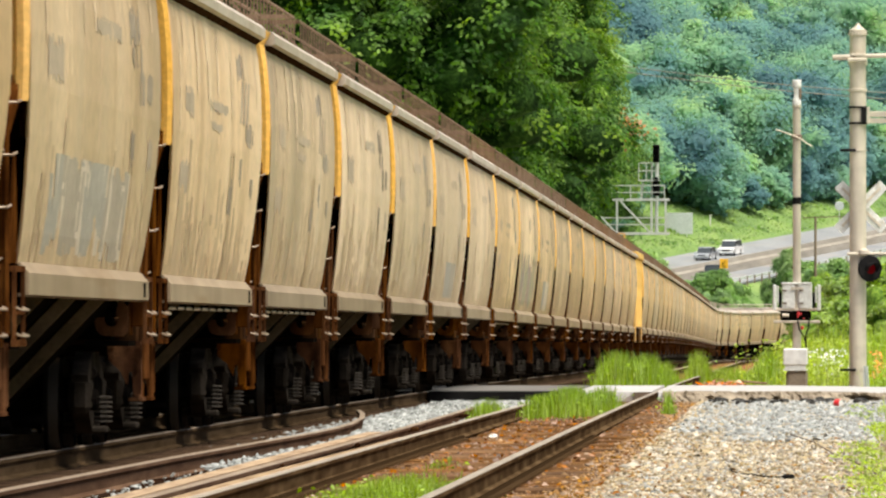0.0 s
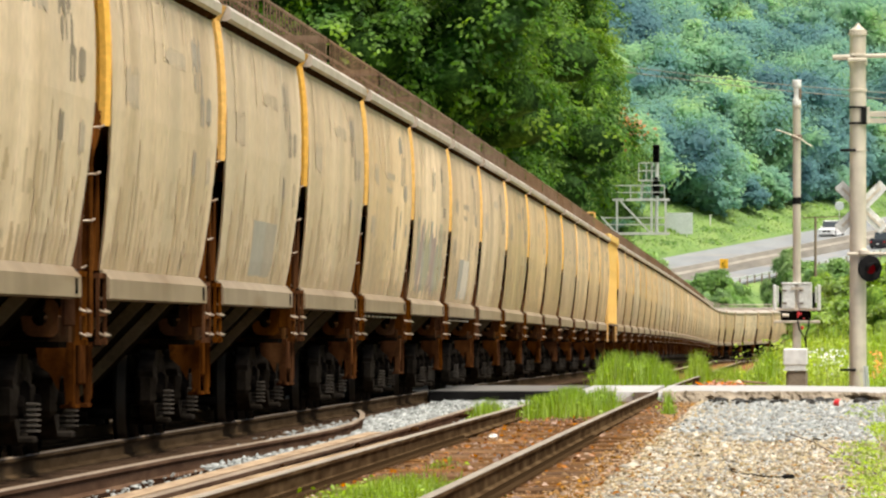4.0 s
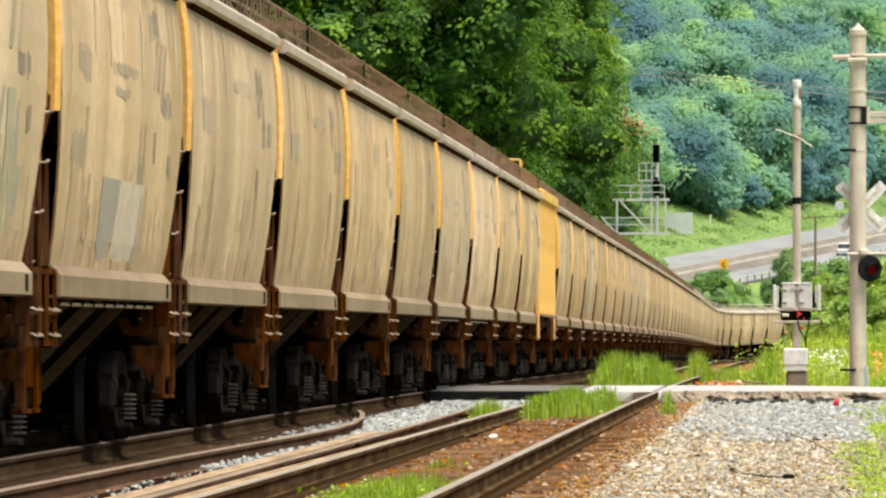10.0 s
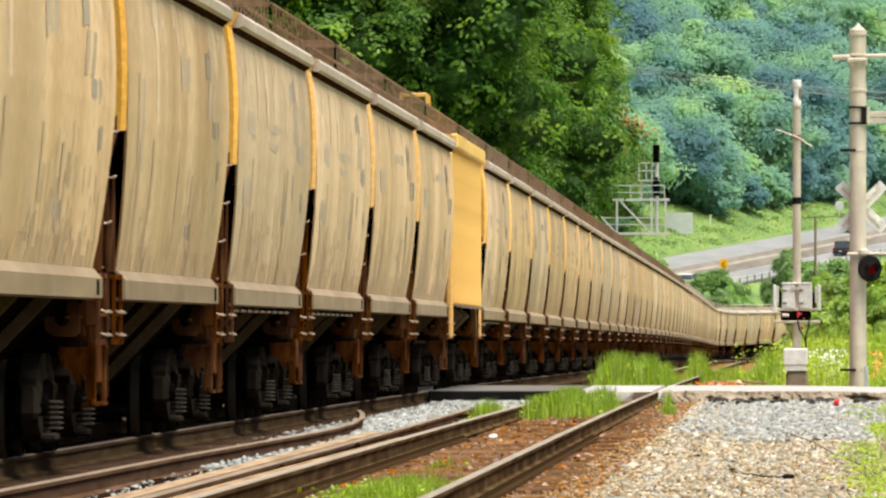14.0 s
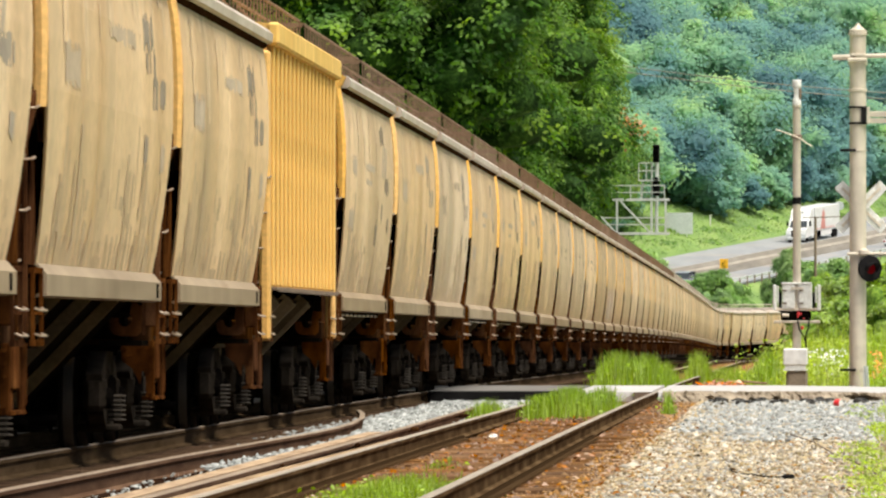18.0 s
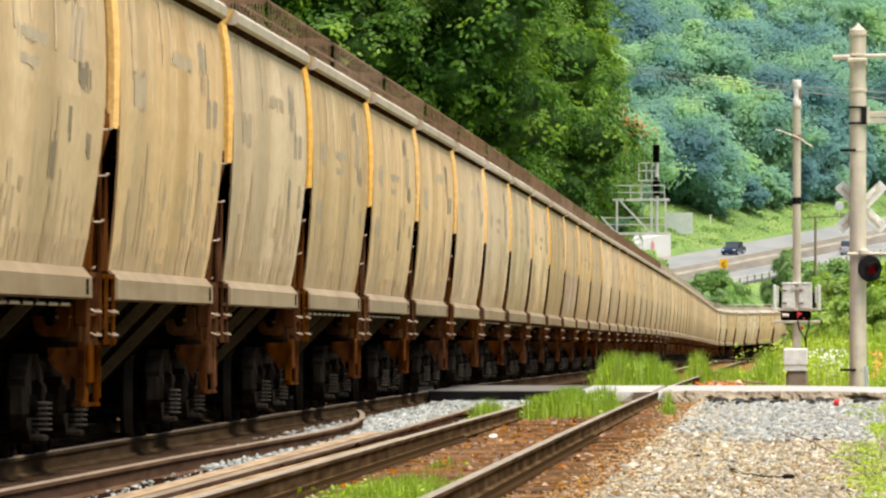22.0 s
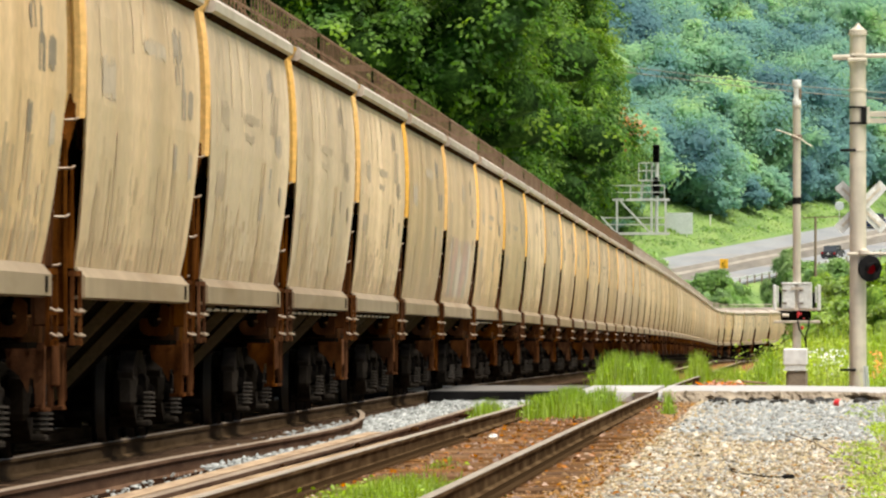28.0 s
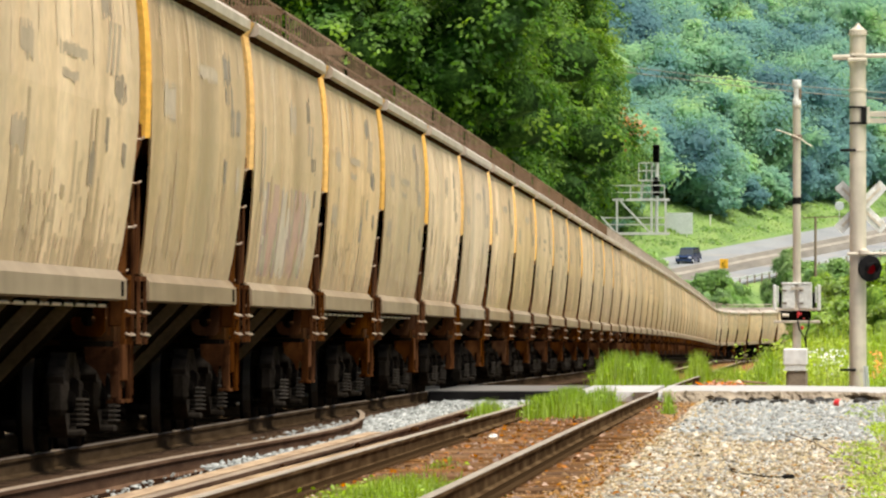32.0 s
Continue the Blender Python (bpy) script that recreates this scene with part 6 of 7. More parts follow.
def gate_mast():
    ob = thing("gate_mast", "slim aluminium mast with white lantern top and gate mechanism boxes", "crossing signal")
    x, y = 0.288, 206.0
    part("pole", Geo().tube((x, y, -0.1), (x, y, 5.674), 0.086, n=18, end_r=0.080), M["alu"], ob)
    z0, z1 = 5.674, 6.193
    h = z1 - z0
    part("lantern_top", Geo().lathe([(0.09, z0), (0.094, z0 + 0.03), (0.085, z0 + 0.10), (0.062, z0 + 0.18), (0.062, z0 + h * 0.62), (0.092, z0 + h * 0.74), (0.095, z1 - 0.02), (0.085, z1)], 18, at=(x, y, 0)), M["white"], ob)
    part("lantern_shade", Geo().box((x + 0.07, y - 0.03, z0 + h * 0.46), (0.05, 0.12, h * 0.42), bevel=0.02), M["wood_pole"], ob)
    part("collar", Geo().lathe([(0.08, z0 - 0.05), (0.10, z0 - 0.045), (0.10, z0 - 0.015), (0.08, z0 - 0.01)], 18, at=(x, y, 0)), M["alu"], ob)
    z = 5.03
    part("rod", Geo().tube((x - 0.43, y - 0.10, z + 0.15), (x, y - 0.11, z), 0.014, n=6), M["alu"], ob)
    part("rod", Geo().tube((x, y - 0.11, z), (x + 0.31, y - 0.12, z - 0.20), 0.014, n=6), M["alu"], ob)
    part("rod_clamp", Geo().lathe([(0.086, z - 0.04), (0.11, z - 0.03), (0.11, z + 0.04), (0.086, z + 0.05)], 16, at=(x, y, 0)), M["wood_pole"], ob)
    z = 3.728
    part("black_band", Geo().lathe([(0.084, z - 0.07), (0.0905, z - 0.068), (0.0905, z + 0.068), (0.084, z + 0.07)], 18, at=(x, y, 0)), M["black"], ob)
    # mechanism: two cabinets, side arms, two frame bars, dark gear between them
    for dx, w in ((-0.17, 0.26), (0.17, 0.28)):
        c = part("cabinet", Geo().box((x + dx, y + 0.02, 1.782), (w, 0.34, 0.507), bevel=0.02), M["white"], ob, "white mechanism cabinet")
        part("hinge", Geo().box((x + dx - 0.08, y - 0.16, 1.898), (0.09, 0.03, 0.03)).box((x + dx - 0.08, y - 0.16, 1.644), (0.09, 0.03, 0.03)), M["wood_pole"], c)
    part("cabinet_lid", Geo().box((x - 0.01, y + 0.02, 2.047), (0.62, 0.38, 0.035), bevel=0.01), M["white"], ob)
    part("mast_clamp", Geo().box((x, y - 0.14, 1.944), (0.24, 0.10, 0.045)), M["alu"], ob)
    for sg in (-1, 1):
        part("counterweight_arm", Geo().box((x + sg * 0.45, y - 0.02, 1.759), (0.075, 0.26, 0.53), bevel=0.015), M["white"], ob)
        part("counterweight_arm", Geo().box((x + sg * 0.385, y - 0.02, 1.817), (0.03, 0.22, 0.345), bevel=0.01), M["white"], ob)
        part("link", Geo().box((x + sg * 0.34, y - 0.02, 1.667), (0.06, 0.10, 0.392)), M["black"], ob)
    for zz in (1.518, 1.264):
        part("frame_bar", Geo().box((x, y - 0.08, zz), (0.94, 0.10, 0.055), bevel=0.01), M["alu"], ob)
    part("gear_case", Geo().box((x - 0.02, y + 0.04, 1.391), (0.62, 0.30, 0.196), bevel=0.03), M["rust_dark"], ob)
    for dx, zz, r in ((0.08, 1.42, 0.022), (0.02, 1.36, 0.018), (0.14, 1.33, 0.016)):
        part("red_plug", Geo().lathe([(r * 0.6, -0.03), (r, -0.015), (r, 0.015), (r * 0.6, 0.03)], 10, "y", (x + dx, y - 0.16, zz)), M["red_paint"], ob, "small red plug")
    part("gear_cover", Geo().tube((x - 0.30, y - 0.15, 1.402), (x - 0.16, y - 0.15, 1.391), 0.035, n=12), M["alu"], ob)
    part("red_lamp", Geo().lathe([(0.018, 0), (0.028, 0.02), (0.028, 0.07), (0.018, 0.09)], 12, at=(x + 0.03, y - 0.17, 1.379)), M["red_paint"], ob, "small red lamp")
    part("red_lamp", Geo().lathe([(0.018, 0), (0.03, 0.02), (0.03, 0.06), (0.018, 0.08)], 12, at=(x + 0.11, y - 0.17, 1.103)), M["red_paint"], ob, "small red lamp")
    for pts in ([(0.0, -0.16, 0), (0.05, -0.2, -0.25), (0.16, -0.2, -0.42), (0.19, -0.18, -0.62)], [(0.25, -0.12, 0), (0.24, -0.16, -0.2), (0.18, -0.18, -0.36), (0.19, -0.17, -0.6)]):
        part("hanging_wire", Geo().path([(x + a, y + b, 1.356 + c) for a, b, c in pts], 0.014, 6), M["black"], ob)
    part("base_box", Geo().box((x - 0.03, y - 0.02, 0.55), (0.50, 0.42, 0.345), bevel=0.025), M["white_clean"], ob, "white base junction box")
    part("base_skirt", Geo().box((x - 0.03, y - 0.02, 0.332), (0.42, 0.36, 0.092)).box((x - 0.03, y - 0.02, 0.285), (0.5, 0.44, 0.03)), M["white"], ob)
    part("foundation", Geo().box((x, y + 0.05, -0.02), (0.44, 0.5, 0.58), bevel=0.05), M["concrete_rough"], ob, "weathered concrete foundation block")


crossing_mast()
gate_mast()


# ---- loose rails, boards and litter by the tracks ----
def loose_rails():
    ob = thing("loose_rail", "rusty spare rail lying between the tracks, its end bent aside", "rail")
    pts = [(-5.70, 40, -0.07), (-5.66, 73, -0.07), (-5.57, 92, -0.07), (-5.42, 106, -0.07), (-5.33, 114, -0.07), (-5.32, 120, -0.07), (-5.38, 126, -0.07), (-5.54, 133, -0.06), (-5.78, 139, -0.05), (-6.02, 143.5, -0.04)]
    rail("rail_length", pts, ob, "", "rail_loose", "rail_dull")
    ob = thing("loose_rail", "rusty spare rail lying beside the siding", "rail")
    pts = [(-4.36, 40, -0.06), (-4.38, 70, -0.06), (-4.42, 100, -0.06), (-4.48, 120, -0.06), (-4.58, 150, -0.05)]
    rail("rail_length", pts, ob, "", "rail_loose", "rail_dull")
    ob = thing("long_board", "long tan weathered board lying beside the siding rail", "plank")
    prof = [(-0.09, -0.20), (0.09, -0.20), (0.09, -0.10), (-0.09, -0.10)]
    part("board", Geo().sweep(prof, [(-4.68, 40, 0), (-4.70, 80, 0), (-4.76, 118, 0)]), M["plank"], ob)
    part("board", Geo().sweep(prof, [(-4.18, 40, 0.02), (-4.17, 80, 0.02), (-4.16, 112, 0.0)]), M["plank"], ob)
    joint = Geo()
    for y in (88, 104, 121, 140):
        joint.box((-4.42, y, -0.10), (0.13, 0.4, 0.05), bevel=0.01)
    tagged(part("splice_plate", joint, M["rust"], ob), kind="stuff")


loose_rails()


def litter():
    rng = random.Random(77)
    thing("paper_scrap", "crumpled white paper scrap between the rails", "litter", geo=chunk(rng, 0.14, 0.10, 0.07), mat=M["white"], at=pose(-3.412, 119, -0.165))
    can = thing("drink_cup", "crushed red and white cup on the gravel", "litter", at=pose(0.942, 172, -0.16, 90, 20, 60) @ Matrix.Scale(1.0, 4))
    part("cup_body", Geo().lathe([(0.055, -0.09), (0.075, 0.0), (0.07, 0.06)], 12), M["white"], can)
    part("cup_band", Geo().lathe([(0.076, -0.05), (0.08, -0.02), (0.08, 0.04), (0.076, 0.05)], 12), M["red_paint"], can)
    cable = thing("dropped_hose", "black length of hose with a fitting lying on the gravel", "hose", at=None)
    pts = [(-0.478, 92.5, -0.20), (-0.371, 91.2, -0.205), (-0.249, 89.8, -0.20), (-0.113, 88.6, -0.20), (0.015, 88.0, -0.19)]
    part("hose_length", Geo().path(pts, 0.006, 6), M["black"], cable)
    part("hose_fitting", Geo().box((0, 0, 0), (0.04, 0.12, 0.04), bevel=0.02), M["black"], cable).matrix_basis = pose(0.049, 87.6, -0.18, 0, 0, 70)
    part("hose_fitting", Geo().box((0, 0, 0), (0.02, 0.06, 0.02), bevel=0.008), M["black"], cable).matrix_basis = pose(-0.46, 92.8, -0.19, 0, 0, 70)
    twig = thing("fallen_vine", "thin brown dead vine trailing over the gravel", "twig")
    part("stem", Geo().path([(0.099, 124, -0.19), (0.344, 112, -0.15), (0.518, 103, -0.17), (0.664, 95, -0.14), (0.841, 86, -0.16)], 0.008, 5), M["wood_pole"], twig)
    for i, (px, y, w) in enumerate(((-0.505, 226, 0.9), (-0.285, 222, 0.7), (-0.66, 236, 0.6))):
        thing("scrap_board", "pale broken board on the rubble past the crossing", "plank", "scrap boards", geo=Geo().box((0, 0, 0), (w, 0.22, 0.05), Matrix.Rotation(0.1, 4, "Y"), bevel=0.01), mat=M["plank"] if i else M["white"], at=pose(px, y, -0.2 + 0.04 * i, 0, 0, rng.uniform(-25, 25)))
    # brick rubble, dead leaves and bark between the rails: nobody could count it
    r2 = np.random.default_rng(5)
    n = 6000
    y = np.where(r2.uniform(0, 1, n) < 0.72, 62 + 112 * r2.uniform(0, 1, n) ** 1.1, r2.uniform(200, 330, n))
    x = SIDE_X + r2.normal(0, 0.85, n)
    far = y > 190
    x[far] = r2.uniform(-3.6, 0.9, far.sum())
    p = np.stack([x, y, np.where(far, [grade(q) for q in y], 0) - 0.232 + r2.uniform(0, 0.03, n)], 1)
    v, f = leaf_quads(r2, p, np.tile([0, -0.35, 1.0], (n, 1)), np.where(far, 0.13, 0.07) * r2.choice([0.4, 0.6, 1.0], n), 0.35, 1.3)
    tagged(new("leaf_litter", cloud_mesh("leaf_litter", v, f, M["litter"])), "rust-orange dead leaves and brick crumbs on the track bed", "litter", kind="stuff")


litter()


# ---- ballast ----
def stones(name, label, boxes, mat, seed):
    """Angular crushed stones, half sunk, too many to count."""
    rng = np.random.default_rng(seed)
    base = np.array([(0, 0, 1), (1, 0, 0.1), (0.25, 0.95, 0.05), (-0.85, 0.5, 0.1), (-0.75, -0.65, 0.0), (0.35, -0.95, 0.1), (0, 0, -0.8)], dtype=float)
    tri = np.array([(0, 1, 2), (0, 2, 3), (0, 3, 4), (0, 4, 5), (0, 5, 1), (6, 2, 1), (6, 5, 4)])
    vs, fs, k = [], [], 0
    for x0, x1, y0, y1, n, size, z in boxes:
        c = np.stack([rng.uniform(x0, x1, n), y0 + (y1 - y0) * rng.uniform(0, 1, n), np.full(n, z) + rng.uniform(-0.008, 0.012, n)], 1)
        s = size * np.exp(rng.normal(0, 0.35, n))[:, None, None] * rng.uniform(0.7, 1.25, (n, 1, 3)) * np.array([1, 1.1, 0.7])
        a = rng.uniform(0, math.tau, n)
        b = np.tile(base, (n, 1, 1)) + rng.normal(0, 0.16, (n, 7, 3))
        ca, sa = np.cos(a)[:, None], np.sin(a)[:, None]
        bx, by = b[..., 0] * ca - b[..., 1] * sa, b[..., 0] * sa + b[..., 1] * ca
        t = rng.normal(0, 0.5, n)[:, None]
        bz = b[..., 2] * np.cos(t) + bx * np.sin(t)
        bx = bx * np.cos(t) - b[..., 2] * np.sin(t)
        v = np.stack([bx, by, bz], -1) * s + c[:, None, :]
        vs.append(v.reshape(-1, 3))
        fs.append((tri[None] + 7 * np.arange(n)[:, None, None]).reshape(-1, 3) + k)
        k += 7 * n
    tagged(new(name, cloud_mesh(name, np.concatenate(vs), np.concatenate(fs), mat)), label, "gravel", kind="stuff")


stones("shoulder_gravel", "pale tan and grey crushed stone beside the siding", [(-1.52, 1.7, 61, 100, 34000, 0.015, -0.228), (-1.52, 1.7, 61, 110, 5000, 0.026, -0.226), (-1.52, 2.2, 100, 184.6, 24000, 0.025, -0.224)], M["stone_tan"], 41)
stones("fresh_ballast", "fresh pale grey stone by the crossing", [(-1.4, 2.0, 128, 184.6, 9000, 0.028, -0.216), (-0.7, 2.2, 118, 184.6, 9000, 0.027, -0.212), (-1.4, 1.8, 61, 128, 7000, 0.018, -0.226), (-6.2, -4.5, 118, 184.6, 8000, 0.032, -0.218), (-6.3, -5.9, 61, 120, 160, 0.03, -0.225), (-5.5, -4.6, 95, 118, 1100, 0.025, -0.214), (-5.45, -4.75, 61, 100, 420, 0.020, -0.218)], M["stone"], 42)
stones("track_ballast", "dusty stone among the ties", [(-4.3, -1.8, 61, 184, 6500, 0.016, -0.234), (-1.9, -1.5, 61, 184, 4000, 0.018, -0.222), (-1.5, 1.7, 61, 150, 9000, 0.016, -0.222), (-10.5, -8.0, 61, 184, 1500, 0.035, -0.24)], M["stone_brown"], 43)


stones("brick_rubble", "orange-red broken brick on the old track bed past the crossing", [(-2.5, 0.3, 206, 240, 420, 0.038, -0.31), (-2.6, 0.1, 240, 290, 520, 0.05, -0.40)], M["brick"], 44)


# ---- grass, weeds and shrubs ----
def blades(rng, spots, height, width, lean=0.35):
    """Curved tapering grass blades standing at the spots."""
    n = len(spots)
    a = rng.uniform(0, math.tau, n)
    h = height * rng.uniform(0.45, 1.15, n)
    d = np.stack([np.cos(a), np.sin(a), np.zeros(n)], 1)
    s = np.stack([-np.sin(a), np.cos(a), np.zeros(n)], 1)
    l = rng.uniform(0.05, lean, n) * h
    up = np.array([0, 0, 1.0])
    w = (width * rng.uniform(0.6, 1.3, n))[:, None]
    b0, b1 = spots - s * w, spots + s * w
    mid = spots + d * (l * 0.35)[:, None] + up * (h * 0.6)[:, None]
    m0, m1 = mid - s * w * 0.7, mid + s * w * 0.7
    tip = spots + d * l[:, None] + up * h[:, None]
    t0, t1 = tip - s * w * 0.12, tip + s * w * 0.12
    v = np.stack([b0, b1, m1, m0, t1, t0], 1).reshape(-1, 3)
    q = np.array([(0, 1, 2, 3), (3, 2, 4, 5)])
    return v, (q[None] + 6 * np.arange(n)[:, None, None]).reshape(-1, 4)


def grass(name, label, patches, mat, seed, leafy_share=0.0):
    """Tufts of grass: patches of (x, y, spread x, spread y, blades, height)."""
    rng = np.random.default_rng(seed)
    vs, fs, k = [], [], 0
    for x, y, sx, sy, n, h in patches:
        p = np.stack([x + rng.normal(0, sx, n), y + rng.normal(0, sy, n), np.zeros(n)], 1)
        p[:, 2] = [ground_z(a, b) - 0.02 for a, b in p[:, :2]]
        edge = np.exp(-((p[:, 0] - x) / (1.6 * sx)) ** 2)
        v, f = blades(rng, p, h * (0.55 + 0.6 * edge), 0.004 + 0.009 * h)
        vs.append(v)
        fs.append(f + k)
        k += len(v)
        m = int(n * leafy_share)
        if m:
            c = p[rng.integers(0, n, m)] + np.stack([rng.normal(0, 0.05, m), rng.normal(0, 0.2, m), rng.uniform(0.1, 0.9, m) * h], 1)
            v, f = leaf_quads(rng, c, np.tile([0, -0.3, 1.0], (m, 1)), 0.03 + 0.03 * h, 0.6, 1.6)
            vs.append(v)
            fs.append(f + k)
            k += len(v)
    return tagged(new(name, cloud_mesh(name, np.concatenate(vs), np.concatenate(fs), mat)), label, "grass", kind="stuff")


grass("track_grass", "bright green grass tufts growing between the siding rails",
      [(-3.314, 157, 0.26, 3.5, 3400, 0.40), (-3.702, 153, 0.11, 3, 1300, 0.32), (-2.889, 162, 0.14, 3, 1200, 0.40), (-4.325, 148, 0.13, 2.5, 700, 0.30),
       (-3.03, 79, 0.26, 2.6, 3600, 0.15), (-3.04, 74, 0.18, 1.8, 2600, 0.13), (-2.92, 82, 0.12, 1.8, 900, 0.10), (-3.072, 71, 0.12, 1.2, 900, 0.08), (-1.784, 158, 0.045, 0.6, 260, 0.36),
       (-3.239, 96, 0.07, 1.5, 120, 0.12)], M["grass"], 51, 0.12)
grass("crossing_weeds", "tall bright weeds between the tracks past the crossing",
      [(-3.534, 219, 0.22, 4, 1800, 0.80), (-3.081, 226, 0.26, 5, 2000, 0.75), (-2.759, 236, 0.18, 5, 1100, 0.6), (-2.432, 292, 0.16, 6, 900, 0.8),
       (-3.744, 215, 0.1, 3, 400, 0.7), (-1.845, 330, 0.5, 12, 900, 0.4), (-1.006, 300, 0.5, 10, 700, 0.35), (-0.349, 252, 0.14, 4, 800, 0.85), (-0.604, 272, 0.15, 5, 600, 0.6)], M["grass"], 52, 0.25)
grass("verge_weeds", "rank green verge weeds behind the crossing masts",
      [(1.069, 226, 0.45, 7, 1800, 0.70), (1.985, 224, 0.5, 7, 1800, 0.85), (1.712, 246, 0.8, 9, 1900, 1.0), (0.799, 262, 0.4, 9, 1100, 0.9), (2.641, 272, 0.9, 12, 1700, 1.35),
       (1.593, 302, 1.0, 14, 1500, 1.45), (0.606, 312, 0.35, 9, 700, 1.1)], M["grass_yellow"], 53, 3.0)
grass("gravel_weeds", "soft green weeds creeping over the gravel edge",
      [(1.034, 101, 0.12, 6, 120, 0.14), (0.812, 89, 0.14, 5, 200, 0.10), (0.483, 72.5, 0.16, 1.6, 500, 0.06), (0.397, 79, 0.14, 1.2, 450, 0.045), (1.254, 121, 0.12, 6, 120, 0.22),
       (0.922, 111, 0.14, 5, 200, 0.10), (1.635, 152, 0.14, 6, 150, 0.26), (0.627, 66.5, 0.2, 1.5, 300, 0.10)], M["grass_yellow"], 54, 0.08)


def arching_weeds():
    """Feathery weeds that arch out over the gravel: bowed stems with narrow leaflets on both sides."""
    rng = np.random.default_rng(58)
    vs, fs, k = [], [], 0
    for i in range(46):
        y = 70 + 62 * rng.uniform(0, 1) ** 1.3
        root = np.array([0.0095 * y + rng.uniform(-0.02, 0.35), y, -0.24])
        reach, rise = rng.uniform(0.12, 0.46), rng.uniform(0.06, 0.22) + (0.30 if rng.uniform() < 0.3 and y > 86 else 0.0)
        swing = rng.uniform(-0.8, 0.8)
        t = np.linspace(0, 1, 15)
        stem = root + np.stack([-reach * t ** 1.3, swing * t, rise * (1.9 * t - 1.15 * t * t)], 1)
        m = 15 * 4
        at = np.repeat(stem, 4, axis=0)
        p = at + rng.normal(0, 1, (m, 3)) * np.array([0.016, 0.05, 0.016])
        v, f = leaf_quads(rng, p, np.tile([0, -0.4, 0.9], (m, 1)), 0.019, 0.5, 2.8)
        vs.append(v)
        fs.append(f + k)
        k += len(v)
        w = 0.004 * (1.2 - t)[:, None] * np.array([0.3, 0, 1.0])
        v = np.concatenate([stem - w, stem + w])
        q = np.arange(14)
        vs.append(v)
        fs.append(np.stack([q, q + 1, q + 16, q + 15], 1) + k)
        k += len(v)
    tagged(new("arching_weeds", cloud_mesh("arching_weeds", np.concatenate(vs), np.concatenate(fs), M["grass_yellow"])), "feathery yellow-green weeds arching over the gravel", "weeds", kind="stuff")


arching_weeds()


def flowers():
    rng = np.random.default_rng(61)
    for name, label, mat, cx, cy, sx, n, zlo, zhi in (("daisies", "small white wildflowers among the verge weeds", M["white"], 1.097, 219, 0.33, 170, 0.25, 0.85),
                                                      ("orange_lilies", "orange wildflowers beside the mast", M["orange_flower"], 1.991, 213, 0.07, 90, 0.25, 0.8)):
        c = np.stack([cx + rng.normal(0, sx, n), cy + rng.normal(0, 2.5, n), rng.uniform(zlo, zhi, n) - 0.15], 1)
        v, f = leaf_quads(rng, c, np.tile([0, -0.6, 0.8], (n, 1)), 0.055, 0.4, 1.0)
        tagged(new(name, cloud_mesh(name, v, f, mat)), label, "flowers", kind="stuff")


flowers()


def shrubs():
    kinds = []
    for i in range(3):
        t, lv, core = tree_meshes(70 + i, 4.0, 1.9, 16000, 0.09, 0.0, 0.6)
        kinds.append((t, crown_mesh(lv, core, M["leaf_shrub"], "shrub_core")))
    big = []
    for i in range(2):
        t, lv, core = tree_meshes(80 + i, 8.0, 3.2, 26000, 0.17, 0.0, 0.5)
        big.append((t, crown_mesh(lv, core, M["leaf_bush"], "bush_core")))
    rng = random.Random(15)
    def put(pool, x, y, h, ref, wide=1.0):
        s = h / ref
        m = pose(x, y, ground_z(x, y) - 0.1, 0, 0, rng.uniform(0, 360)) @ Matrix.Diagonal((s * wide, s * wide, s, 1))
        ob = thing("shrub", "dense green leafy shrub on the bank", "shrub", "shrubs of the bank", at=m)
        a, b = pool[rng.randrange(len(pool))]
        part("trunk", a, None, ob)
        part("crown", b, None, ob, "small green leaves")
    for x, y, h, w in ((1.322, 430, 3.6, 0.6), (1.878, 420, 4.2, 0.8), (2.571, 400, 3.9, 0.8), (3.292, 380, 4.3, 0.9), (3.823, 360, 4.6, 1.0),
                       (1.272, 350, 2.7, 0.9), (1.878, 320, 2.6, 0.9), (2.683, 300, 3.0, 0.9), (2.895, 280, 2.4, 0.9), (0.76, 340, 2.0, 0.8)):
        put(kinds, x, y, h, 4.0, w)
    for x, y, h, w in ((-9.822, 1078, 8.0, 1.0), (-8.112, 1075, 8.9, 1.0), (-6.712, 1072, 9.2, 1.0), (-5.6, 1070, 8.4, 0.85), (-8.726, 1062, 7.2, 0.9), (-7.051, 1060, 7.0, 0.9), (-5.5, 1058, 6.2, 0.9), (-3.9, 1056, 5.4, 0.9), (-2.7, 1056, 5.0, 0.9), (-1.5, 1056, 5.2, 0.9), (-0.2, 1060, 6.2, 0.9),
                       (-10.766, 1070, 7.5, 0.9), (-12.032, 1050, 8.2, 0.9), (-13.371, 1040, 9.6, 0.9), (-15.042, 1035, 11.4, 0.95), (-16.778, 1035, 12.4, 1.0), (-14.2, 1046, 11.0, 0.8),
                       (1.0, 1122, 10.2, 0.7), (1.7, 1118, 9.8, 0.75), (2.6, 1118, 10.2, 0.85), (4.033, 1110, 10.0, 0.9), (5.4, 1105, 10.6, 0.9), (6.8, 1100, 10.2, 0.9)):
        put(big, x, y, h, 8.0, w)


shrubs()


# ---- traffic on the highway ----
TRAFFIC = []


